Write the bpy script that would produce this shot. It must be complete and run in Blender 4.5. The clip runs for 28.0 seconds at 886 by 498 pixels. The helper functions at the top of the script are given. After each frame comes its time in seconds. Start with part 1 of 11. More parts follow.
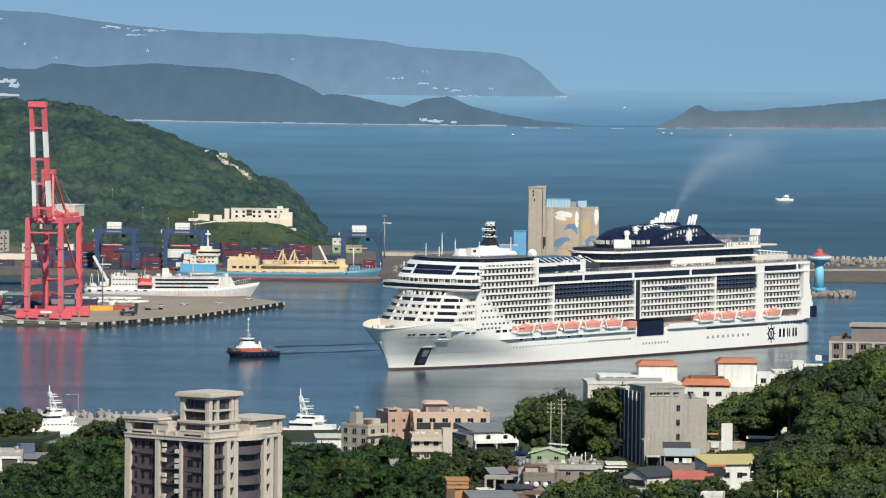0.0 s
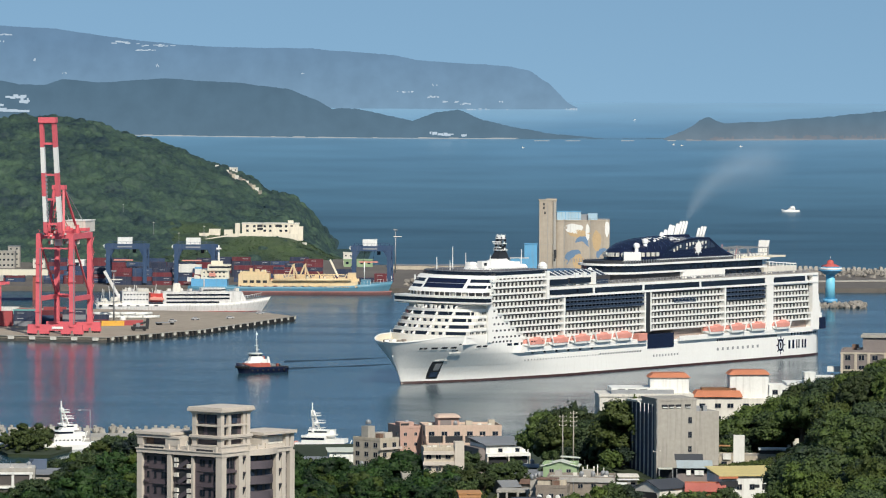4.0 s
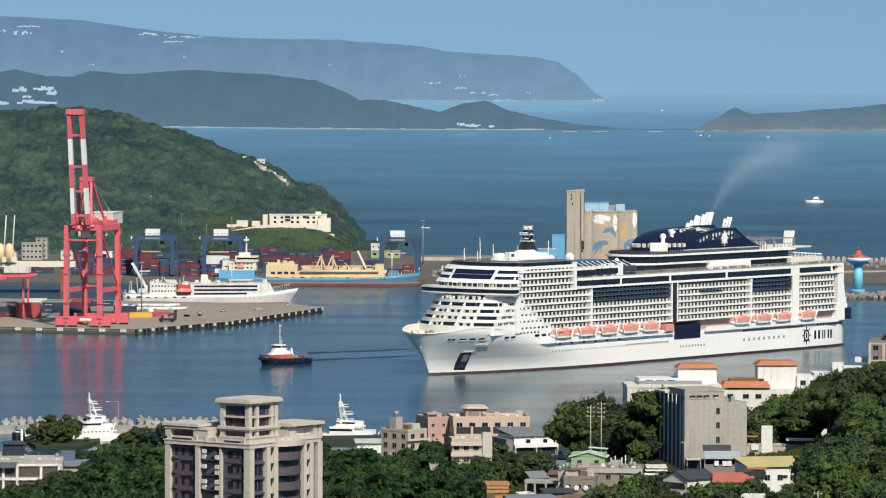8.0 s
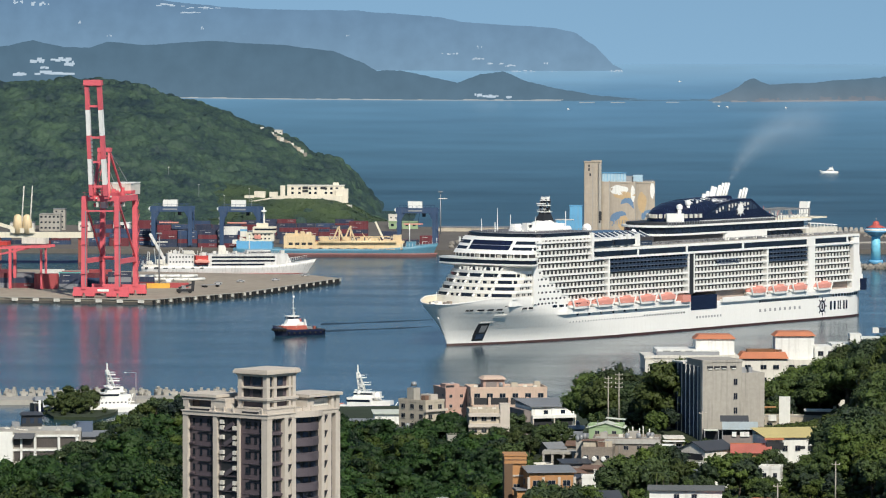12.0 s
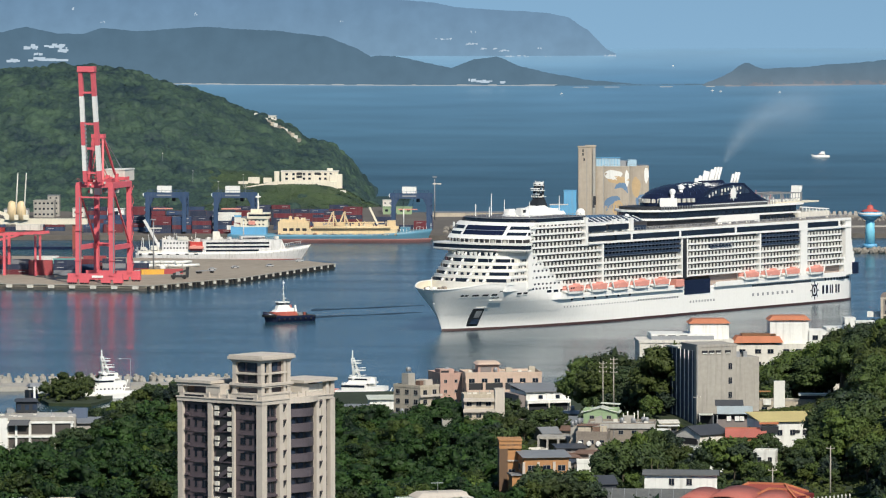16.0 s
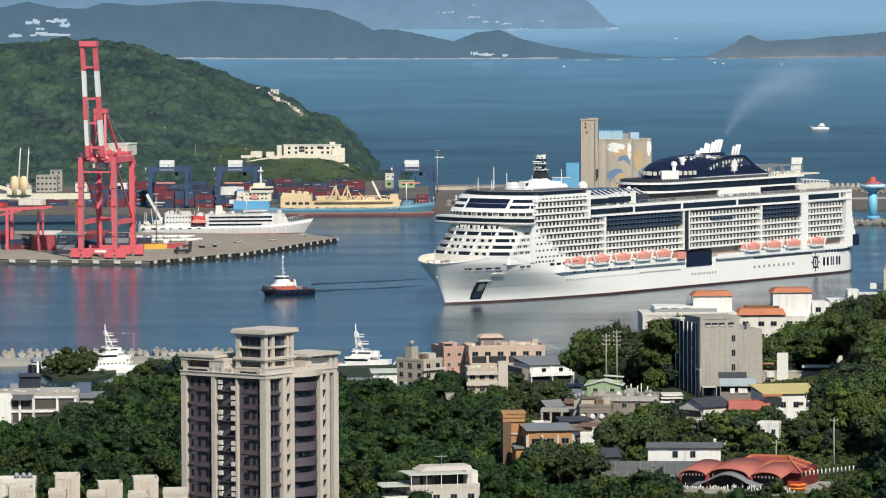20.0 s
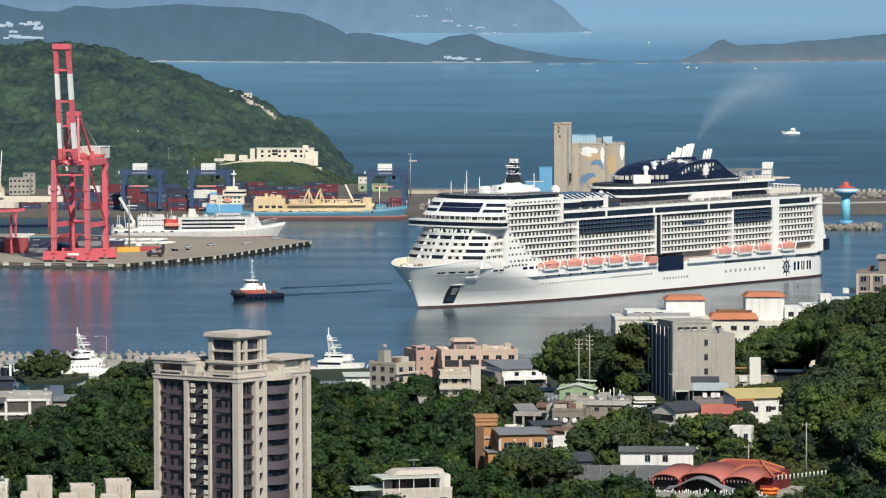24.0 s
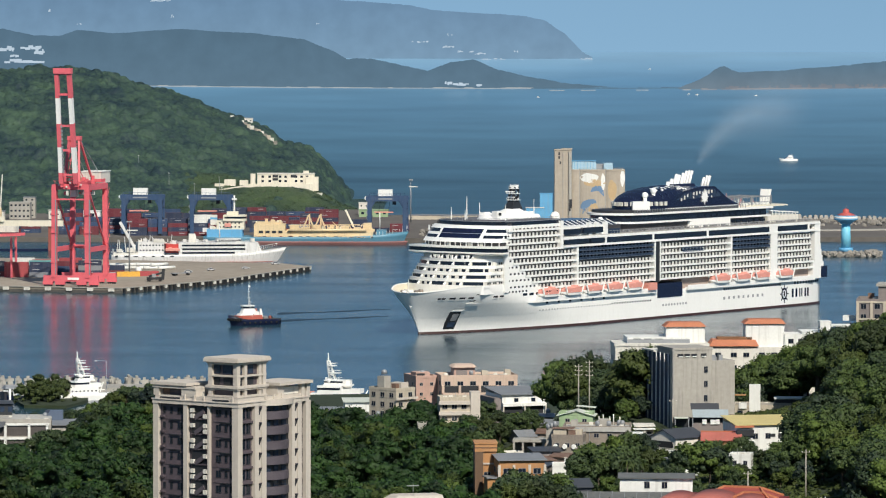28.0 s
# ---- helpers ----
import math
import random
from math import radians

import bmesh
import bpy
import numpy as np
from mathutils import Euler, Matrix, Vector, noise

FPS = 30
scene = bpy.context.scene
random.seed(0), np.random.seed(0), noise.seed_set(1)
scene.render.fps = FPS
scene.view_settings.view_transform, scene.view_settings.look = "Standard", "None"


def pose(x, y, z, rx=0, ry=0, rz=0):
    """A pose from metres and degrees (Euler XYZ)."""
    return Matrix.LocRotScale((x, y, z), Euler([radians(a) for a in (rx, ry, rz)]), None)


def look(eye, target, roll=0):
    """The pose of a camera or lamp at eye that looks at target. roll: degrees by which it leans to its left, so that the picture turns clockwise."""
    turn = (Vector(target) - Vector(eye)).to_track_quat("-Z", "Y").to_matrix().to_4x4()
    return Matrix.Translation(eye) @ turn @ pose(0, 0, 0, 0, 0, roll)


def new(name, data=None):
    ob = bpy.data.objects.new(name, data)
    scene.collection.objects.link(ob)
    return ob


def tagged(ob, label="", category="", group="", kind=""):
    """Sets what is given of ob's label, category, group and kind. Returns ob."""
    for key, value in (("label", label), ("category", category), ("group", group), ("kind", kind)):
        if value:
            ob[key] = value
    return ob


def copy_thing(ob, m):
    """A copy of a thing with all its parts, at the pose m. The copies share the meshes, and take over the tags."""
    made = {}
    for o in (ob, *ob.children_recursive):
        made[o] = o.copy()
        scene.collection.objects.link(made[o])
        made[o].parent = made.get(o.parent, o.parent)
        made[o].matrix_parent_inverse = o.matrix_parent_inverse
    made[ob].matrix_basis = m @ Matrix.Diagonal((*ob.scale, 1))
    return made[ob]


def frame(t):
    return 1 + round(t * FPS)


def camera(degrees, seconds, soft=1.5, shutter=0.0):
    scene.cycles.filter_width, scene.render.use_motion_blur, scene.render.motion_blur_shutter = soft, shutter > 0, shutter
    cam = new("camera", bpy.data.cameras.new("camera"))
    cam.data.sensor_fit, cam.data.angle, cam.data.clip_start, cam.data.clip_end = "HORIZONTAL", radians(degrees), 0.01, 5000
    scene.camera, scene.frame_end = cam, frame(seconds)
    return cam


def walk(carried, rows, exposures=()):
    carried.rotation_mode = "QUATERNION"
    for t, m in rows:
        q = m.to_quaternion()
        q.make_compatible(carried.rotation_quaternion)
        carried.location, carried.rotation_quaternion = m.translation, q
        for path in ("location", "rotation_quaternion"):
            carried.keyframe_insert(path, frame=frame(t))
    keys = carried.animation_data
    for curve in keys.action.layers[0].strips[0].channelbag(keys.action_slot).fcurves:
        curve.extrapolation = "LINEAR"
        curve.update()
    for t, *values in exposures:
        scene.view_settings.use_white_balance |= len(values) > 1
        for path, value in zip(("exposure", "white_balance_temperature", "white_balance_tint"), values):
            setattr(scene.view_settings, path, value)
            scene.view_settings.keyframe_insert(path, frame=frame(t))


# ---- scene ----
# The camera stands on a hillside 134 m above the harbour and only turns: seconds, bearing, downward tilt, lean in degrees.
EYE = Vector((0.0, 0.0, 134.0))
cam = camera(10.92, 28.0, 1.12)


def aim(bearing, tilt):
    b, d = radians(bearing), radians(tilt)
    return EYE + 1000 * Vector((math.sin(b) * math.cos(d), math.cos(b) * math.cos(d), -math.sin(d)))


walk(cam, [(t, look(EYE, aim(b, d), lean)) for t, b, d, lean in [
    (0, 0.000, 2.294, 0.600), (0.5, -0.012, 2.325, 0.589), (1, -0.062, 2.270, 0.530), (1.5, -0.101, 2.215, 0.502), (2, -0.112, 2.166, 0.453), (2.5,
    -0.114, 2.141, 0.437), (3, -0.106, 2.127, 0.328), (3.5, -0.107, 2.125, 0.267), (5.5, -0.309, 2.172, 0.259), (6, -0.377, 2.188, 0.211), (6.5,
    -0.418, 2.204, 0.226), (7, -0.459, 2.214, 0.220), (7.5, -0.475, 2.215, 0.189), (8, -0.476, 2.241, 0.158), (8.5, -0.479, 2.294, 0.163), (9, -0.483,
    2.366, 0.122), (9.5, -0.489, 2.437, 0.109), (10, -0.528, 2.500, 0.099), (10.5, -0.591, 2.543, 0.082), (11, -0.640, 2.575, 0.093), (11.5, -0.664,
    2.591, 0.116), (12, -0.693, 2.602, 0.139), (12.5, -0.716, 2.594, 0.178), (14.5, -0.837, 2.621, 0.033), (15, -0.773, 2.664, 0.035), (15.5, -0.693,
    2.718, 0.011), (16, -0.622, 2.784, -0.040), (16.5, -0.573, 2.851, -0.057), (17, -0.560, 2.902, -0.065), (17.5, -0.551, 2.936, -0.129), (18,
    -0.547, 2.970, -0.151), (18.5, -0.570, 3.012, -0.164), (19, -0.606, 3.049, -0.262), (19.5, -0.641, 3.089, -0.286), (20, -0.658, 3.113, -0.254),
    (20.5, -0.645, 3.135, -0.249), (21, -0.614, 3.147, -0.231), (21.5, -0.576, 3.160, -0.193), (23.5, -0.325, 3.149, -0.189), (24, -0.323, 3.068,
    -0.110), (24.5, -0.336, 2.971, 0.099), (25, -0.425, 2.851, 0.207), (25.5, -0.446, 2.761, 0.282), (26, -0.416, 2.725, 0.240), (26.5, -0.360, 2.730,
    0.179), (27, -0.343, 2.728, 0.116), (27.5, -0.339, 2.735, 0.116), (28, -0.325, 2.749, 0.103),
]])


# Clear late-morning daylight, the sun high behind the camera and a little to its right.
SUN_UP, SUN_AZ = 42.0, 159.0
world = bpy.data.worlds.new("world")
scene.world = world
world.use_nodes = True
wn = world.node_tree
sky = wn.nodes.new("ShaderNodeTexSky")
sky.sky_type, sky.sun_disc = "NISHITA", False
sky.sun_elevation, sky.sun_rotation = radians(SUN_UP), radians(SUN_AZ)
sky.altitude, sky.air_density, sky.dust_density, sky.ozone_density = 100, 1.0, 0.2, 1.2
wn.nodes["Background"].inputs["Strength"].default_value = 0.085
co, lift = wn.nodes.new("ShaderNodeTexCoord"), wn.nodes.new("ShaderNodeVectorMath")
lift.operation = "ADD"
lift.inputs[1].default_value = (0, 0, 0.22)
wn.links.new(co.outputs["Generated"], lift.inputs[0])
wn.links.new(lift.outputs[0], sky.inputs["Vector"])
tint = wn.nodes.new("ShaderNodeVectorMath")
tint.operation = "MULTIPLY"
tint.inputs[1].default_value = (0.92, 1.05, 1.03)
wn.links.new(sky.outputs[0], tint.inputs[0])
wn.links.new(tint.outputs[0], wn.nodes["Background"].inputs["Color"])
sun = new("sun", bpy.data.lights.new("sun", "SUN"))
sun.data.energy, sun.data.angle, sun.data.color = 4.4, radians(0.53), (1.0, 0.94, 0.83)
sd = Vector((math.sin(radians(SUN_AZ)) * math.cos(radians(SUN_UP)), math.cos(radians(SUN_AZ)) * math.cos(radians(SUN_UP)), math.sin(radians(SUN_UP))))
sun.matrix_world = look(sd * 3000, (0, 0, 0))
scene.view_settings.exposure = 0.16


# ---- materials ----
def paint(name, rgb, rough=0.6, var=0.12, scale=0.5, bump=0.0, metal=0.0, streak=0.0, per_object=0.0, dirt=(0.25, 0.22, 0.18)):
    """Paint or plain stuff: a broad and a fine variation, rain streaks of dirt, a fine relief."""
    m = bpy.data.materials.new(name)
    m.use_nodes = True
    n, l = m.node_tree.nodes, m.node_tree.links
    b = n["Principled BSDF"]
    b.inputs["Roughness"].default_value, b.inputs["Metallic"].default_value = rough, metal
    co = n.new("ShaderNodeTexCoord")
    broad, fine = n.new("ShaderNodeTexNoise"), n.new("ShaderNodeTexNoise")
    for t, s in ((broad, scale * 0.3), (fine, scale * 4)):
        t.inputs["Scale"].default_value, t.inputs["Detail"].default_value = s, 4
        l.new(co.outputs["Object"], t.inputs["Vector"])
    add = n.new("ShaderNodeMath")
    add.operation = "ADD"
    l.new(broad.outputs[0], add.inputs[0]), l.new(fine.outputs[0], add.inputs[1])
    last = add
    if per_object:
        info, mul, plus = n.new("ShaderNodeObjectInfo"), n.new("ShaderNodeMath"), n.new("ShaderNodeMath")
        mul.operation, plus.operation = "MULTIPLY_ADD", "ADD"
        mul.inputs[1].default_value, mul.inputs[2].default_value = per_object, -per_object / 2
        l.new(info.outputs["Random"], mul.inputs[0])
        l.new(add.outputs[0], plus.inputs[0]), l.new(mul.outputs[0], plus.inputs[1])
        last = plus
    ramp = n.new("ShaderNodeMapRange")
    ramp.inputs["From Min"].default_value, ramp.inputs["From Max"].default_value = 0.6, 1.4
    ramp.inputs["To Min"].default_value, ramp.inputs["To Max"].default_value = 1 - var, 1 + var
    l.new(last.outputs[0], ramp.inputs["Value"])
    mix = n.new("ShaderNodeVectorMath")
    mix.operation = "SCALE"
    mix.inputs[0].default_value = rgb
    l.new(ramp.outputs[0], mix.inputs["Scale"])
    out = mix.outputs[0]
    if streak:
        mp, rain, mr, dm = n.new("ShaderNodeMapping"), n.new("ShaderNodeTexNoise"), n.new("ShaderNodeMapRange"), n.new("ShaderNodeMix")
        mp.inputs["Scale"].default_value = (1.1, 1.1, 0.07)
        rain.inputs["Scale"].default_value, rain.inputs["Detail"].default_value = 1.0, 5
        mr.inputs["From Min"].default_value, mr.inputs["From Max"].default_value = 0.5, 0.75
        mr.inputs["To Max"].default_value = streak
        dm.data_type = "RGBA"
        dm.inputs["B"].default_value = (*dirt, 1)
        l.new(co.outputs["Object"], mp.inputs["Vector"]), l.new(mp.outputs[0], rain.inputs["Vector"])
        l.new(rain.outputs[0], mr.inputs["Value"]), l.new(mr.outputs[0], dm.inputs["Factor"]), l.new(out, dm.inputs["A"])
        out = dm.outputs["Result"]
    l.new(out, b.inputs["Base Color"])
    if bump:
        bp = n.new("ShaderNodeBump")
        bp.inputs["Strength"].default_value, bp.inputs["Distance"].default_value = 0.6, bump
        l.new(fine.outputs[0], bp.inputs["Height"]), l.new(bp.outputs[0], b.inputs["Normal"])
    return m


def glass_dark(name, rgb=(0.012, 0.018, 0.03), rough=0.12):
    m = paint(name, rgb, rough, 0.5, 0.2)
    m.node_tree.nodes["Principled BSDF"].inputs["Specular IOR Level"].default_value = 0.55
    return m


def leaves(name, rgb, spread=0.35, world_scale=0.05, mass=False, fine_part=1.0):
    """Foliage: hue and depth vary from tree to tree and from clump to clump; leaves let some light through."""
    m = bpy.data.materials.new(name)
    m.use_nodes = True
    n, l = m.node_tree.nodes, m.node_tree.links
    b = n["Principled BSDF"]
    b.inputs["Roughness"].default_value = 0.55
    b.inputs["Specular IOR Level"].default_value = 0.25
    geo, info, tex, fine = n.new("ShaderNodeNewGeometry"), n.new("ShaderNodeObjectInfo"), n.new("ShaderNodeTexNoise"), n.new("ShaderNodeTexNoise")
    tex.inputs["Scale"].default_value, tex.inputs["Detail"].default_value = world_scale, 3
    fine.inputs["Scale"].default_value, fine.inputs["Detail"].default_value = world_scale * 14, 2
    l.new(geo.outputs["Position"], tex.inputs["Vector"]), l.new(geo.outputs["Position"], fine.inputs["Vector"])
    a, c = n.new("ShaderNodeMath"), n.new("ShaderNodeMath")
    a.operation, c.operation = "MULTIPLY_ADD", "ADD"
    a.inputs[1].default_value = fine_part
    l.new(fine.outputs[0], a.inputs[0]), l.new(tex.outputs[0], a.inputs[2])
    l.new(a.outputs[0], c.inputs[0])
    c.inputs[1].default_value = 0.0
    if not mass:
        l.new(info.outputs["Random"], c.inputs[1])
    ramp = n.new("ShaderNodeValToRGB")
    mr = n.new("ShaderNodeMapRange")
    mr.inputs["From Min"].default_value, mr.inputs["From Max"].default_value = (0.78 - 0.5 * (1 - fine_part), 1.28 - 0.6 * (1 - fine_part)) if mass else (0.75, 2.1)
    l.new(c.outputs[0], mr.inputs["Value"]), l.new(mr.outputs[0], ramp.inputs["Fac"])
    r, g, bl = rgb
    ramp.color_ramp.elements[0].color = (r * (1 - spread), g * (1 - spread), bl * (1 - spread * (0.9 if mass else 0.0)), 1)
    ramp.color_ramp.elements[1].color = (r * (1 + spread * 1.6), g * (1 + spread), bl * (1 - spread * 0.3), 1)
    l.new(ramp.outputs[0], b.inputs["Base Color"])
    grain, bp = n.new("ShaderNodeTexNoise"), n.new("ShaderNodeBump")
    grain.inputs["Scale"].default_value, grain.inputs["Detail"].default_value = 1.7, 4
    bp.inputs["Strength"].default_value, bp.inputs["Distance"].default_value = 0.9, 0.45
    l.new(geo.outputs["Position"], grain.inputs["Vector"]), l.new(grain.outputs[0], bp.inputs["Height"]), l.new(bp.outputs[0], b.inputs["Normal"])
    return m


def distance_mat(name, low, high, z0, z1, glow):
    """Land many kilometres off, seen through the air between: the haze is put in as a glow over a black base."""
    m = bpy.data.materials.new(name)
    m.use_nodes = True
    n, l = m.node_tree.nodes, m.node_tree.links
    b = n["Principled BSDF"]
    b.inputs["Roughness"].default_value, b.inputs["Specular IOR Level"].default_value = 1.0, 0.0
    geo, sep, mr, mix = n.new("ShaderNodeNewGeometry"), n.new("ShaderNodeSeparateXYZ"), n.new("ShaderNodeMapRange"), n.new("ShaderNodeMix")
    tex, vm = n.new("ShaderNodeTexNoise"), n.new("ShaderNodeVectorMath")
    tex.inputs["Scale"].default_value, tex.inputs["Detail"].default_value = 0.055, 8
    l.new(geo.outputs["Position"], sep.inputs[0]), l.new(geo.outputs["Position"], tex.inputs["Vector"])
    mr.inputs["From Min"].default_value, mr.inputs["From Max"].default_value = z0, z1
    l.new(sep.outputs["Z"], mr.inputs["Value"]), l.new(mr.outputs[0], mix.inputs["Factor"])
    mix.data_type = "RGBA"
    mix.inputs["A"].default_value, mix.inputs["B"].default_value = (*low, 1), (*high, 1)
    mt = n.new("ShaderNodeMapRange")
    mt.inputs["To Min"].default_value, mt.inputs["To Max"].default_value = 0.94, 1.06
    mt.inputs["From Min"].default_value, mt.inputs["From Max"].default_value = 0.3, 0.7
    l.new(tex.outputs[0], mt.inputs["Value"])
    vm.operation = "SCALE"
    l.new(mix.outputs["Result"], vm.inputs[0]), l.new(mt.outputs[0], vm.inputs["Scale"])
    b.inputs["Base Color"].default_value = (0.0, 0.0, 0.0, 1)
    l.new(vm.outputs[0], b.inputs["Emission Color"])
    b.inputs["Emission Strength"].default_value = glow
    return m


def water_mat():
    m = bpy.data.materials.new("sea_water")
    m.use_nodes = True
    n, l = m.node_tree.nodes, m.node_tree.links
    b = n["Principled BSDF"]
    geo = n.new("ShaderNodeNewGeometry")
    # wind lanes: broad bands of ruffled and calm water
    mp, lanes = n.new("ShaderNodeMapping"), n.new("ShaderNodeTexNoise")
    mp.inputs["Scale"].default_value = (0.006, 0.020, 0.03)
    lanes.inputs["Scale"].default_value, lanes.inputs["Detail"].default_value = 1.0, 5
    l.new(geo.outputs["Position"], mp.inputs["Vector"]), l.new(mp.outputs[0], lanes.inputs["Vector"])
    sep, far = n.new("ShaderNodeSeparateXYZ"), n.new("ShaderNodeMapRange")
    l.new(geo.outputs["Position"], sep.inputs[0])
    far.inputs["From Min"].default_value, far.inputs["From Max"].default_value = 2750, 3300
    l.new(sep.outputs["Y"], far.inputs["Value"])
    rough, mixr = n.new("ShaderNodeMapRange"), n.new("ShaderNodeMix")
    rough.inputs["From Min"].default_value, rough.inputs["From Max"].default_value = 0.35, 0.65
    rough.inputs["To Min"].default_value, rough.inputs["To Max"].default_value = 0.155, 0.22
    l.new(lanes.outputs[0], rough.inputs["Value"])
    mixr.data_type = "FLOAT"
    l.new(far.outputs[0], mixr.inputs["Factor"]), l.new(rough.outputs[0], mixr.inputs["A"])
    mixr.inputs["B"].default_value = 0.34
    l.new(mixr.outputs["Result"], b.inputs["Roughness"])
    mixc = n.new("ShaderNodeMix")
    mixc.data_type = "RGBA"
    mixc.inputs["A"].default_value, mixc.inputs["B"].default_value = (0.013, 0.043, 0.062, 1), (0.024, 0.067, 0.094, 1)
    l.new(lanes.outputs[0], mixc.inputs["Factor"])
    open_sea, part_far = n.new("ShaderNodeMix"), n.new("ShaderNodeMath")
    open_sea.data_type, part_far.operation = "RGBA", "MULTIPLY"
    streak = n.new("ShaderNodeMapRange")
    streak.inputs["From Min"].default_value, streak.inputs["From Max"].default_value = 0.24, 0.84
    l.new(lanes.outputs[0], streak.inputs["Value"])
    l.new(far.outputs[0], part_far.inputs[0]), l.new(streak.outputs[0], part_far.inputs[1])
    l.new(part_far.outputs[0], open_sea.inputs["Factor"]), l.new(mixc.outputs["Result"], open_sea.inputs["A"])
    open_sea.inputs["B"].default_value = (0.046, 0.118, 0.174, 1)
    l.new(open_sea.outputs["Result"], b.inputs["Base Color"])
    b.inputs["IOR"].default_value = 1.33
    # beyond the level part the sheet stands for tens of kilometres of sea; the haze of as much air is put in as a glow
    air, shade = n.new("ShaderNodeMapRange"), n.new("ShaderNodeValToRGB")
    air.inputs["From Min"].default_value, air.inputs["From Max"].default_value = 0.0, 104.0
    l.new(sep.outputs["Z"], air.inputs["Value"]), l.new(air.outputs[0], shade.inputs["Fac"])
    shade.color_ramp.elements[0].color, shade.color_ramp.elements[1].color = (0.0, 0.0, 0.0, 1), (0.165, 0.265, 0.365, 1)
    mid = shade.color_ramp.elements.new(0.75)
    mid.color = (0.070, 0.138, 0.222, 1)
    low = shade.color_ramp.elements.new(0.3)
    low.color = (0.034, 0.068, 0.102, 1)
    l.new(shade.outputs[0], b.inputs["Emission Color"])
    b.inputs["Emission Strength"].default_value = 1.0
    waves, swell, mp2, add, bp = n.new("ShaderNodeTexNoise"), n.new("ShaderNodeTexNoise"), n.new("ShaderNodeMapping"), n.new("ShaderNodeMath"), n.new("ShaderNodeBump")
    mp2.inputs["Scale"].default_value = (0.35, 1.0, 1.0)
    waves.inputs["Scale"].default_value, waves.inputs["Detail"].default_value = 0.5, 3
    swell.inputs["Scale"].default_value, swell.inputs["Detail"].default_value = 0.05, 3
    l.new(geo.outputs["Position"], mp2.inputs["Vector"])
    l.new(mp2.outputs[0], waves.inputs["Vector"]), l.new(mp2.outputs[0], swell.inputs["Vector"])
    add.operation = "ADD"
    l.new(waves.outputs[0], add.inputs[0]), l.new(swell.outputs[0], add.inputs[1])
    bp.inputs["Strength"].default_value, bp.inputs["Distance"].default_value = 0.22, 0.35
    l.new(add.outputs[0], bp.inputs["Height"]), l.new(bp.outputs[0], b.inputs["Normal"])
    return m


WHITE = paint("white_ship_paint", (0.85, 0.835, 0.79), 0.35, 0.04, 0.2, streak=0.10, dirt=(0.55, 0.5, 0.42))
CREAM = paint("cream_paint", (0.72, 0.66, 0.52), 0.5, 0.06, 0.3, streak=0.15)
NAVY = paint("navy_paint", (0.008, 0.012, 0.035), 0.25, 0.2, 0.3)
FAINT_WHITE = paint("faded_white_marking", (0.42, 0.42, 0.42), 0.8, 0.2, 0.5)
GLASS = glass_dark("tinted_glass")
SLATE = glass_dark("grey_blue_glass", (0.03, 0.045, 0.075), 0.2)
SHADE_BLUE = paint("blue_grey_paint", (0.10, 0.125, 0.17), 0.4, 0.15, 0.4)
FAINT = paint("grey_porthole", (0.30, 0.30, 0.30), 0.3, 0.3, 0.6)
BOOT = paint("boot_topping_paint", (0.035, 0.012, 0.010), 0.5, 0.2, 0.2)
ORANGE = paint("lifeboat_orange", (0.68, 0.29, 0.23), 0.4, 0.1, 1.0)
CRANE_RED = paint("crane_red", (0.70, 0.13, 0.155), 0.5, 0.14, 0.3, streak=0.25, dirt=(0.5, 0.16, 0.14))
SHIP_RED = paint("ship_red", (0.50, 0.05, 0.04), 0.5, 0.15, 0.6, streak=0.2)
STEEL = paint("grey_steel", (0.30, 0.31, 0.32), 0.5, 0.15, 0.6, metal=0.3)
# Steel parts, and the dark sheets that paint shade in openings and recesses.
DARK = paint("dark_steel_and_shade", (0.02, 0.022, 0.026), 0.55, 0.25, 0.6)
BLACK = paint("black_rubber", (0.012, 0.012, 0.013), 0.8, 0.2, 1.0)
SKYBLUE = paint("sky_blue_paint", (0.12, 0.36, 0.58), 0.5, 0.12, 0.4, streak=0.2)
HULLBLUE = paint("hull_blue", (0.09, 0.24, 0.33), 0.5, 0.12, 0.2, streak=0.25)
DULL_RED = paint("faded_antifouling", (0.27, 0.125, 0.115), 0.8, 0.25, 0.2, streak=0.3, dirt=(0.14, 0.12, 0.11))
RUST = paint("antifouling_red", (0.28, 0.07, 0.05), 0.7, 0.2, 0.3, streak=0.3)
YELLOW = paint("dredger_yellow", (0.70, 0.54, 0.32), 0.5, 0.12, 0.3, streak=0.3)
CONCRETE = paint("concrete", (0.36, 0.34, 0.30), 0.85, 0.16, 0.15, bump=0.05, streak=0.35)
CONCRETE_WARM = paint("silo_concrete", (0.41, 0.355, 0.285), 0.85, 0.12, 0.1, bump=0.05, streak=0.35)
CONCRETE_GREY = paint("weathered_concrete", (0.36, 0.34, 0.30), 0.9, 0.15, 0.2, bump=0.05, streak=0.35, dirt=(0.12, 0.11, 0.10))
TERMINAL = paint("terminal_concrete", (0.115, 0.102, 0.088), 0.9, 0.3, 0.05, bump=0.02)
APRON = paint("quay_apron", (0.30, 0.255, 0.20), 0.9, 0.25, 0.06, bump=0.02)
ASPHALT = paint("asphalt", (0.055, 0.055, 0.055), 0.9, 0.2, 0.2)
STONE = paint("breakwater_stone", (0.24, 0.22, 0.19), 0.9, 0.35, 0.4, bump=0.1, per_object=0.3)
STUCCO = paint("cream_stucco", (0.53, 0.475, 0.41), 0.8, 0.08, 0.3, streak=0.25)
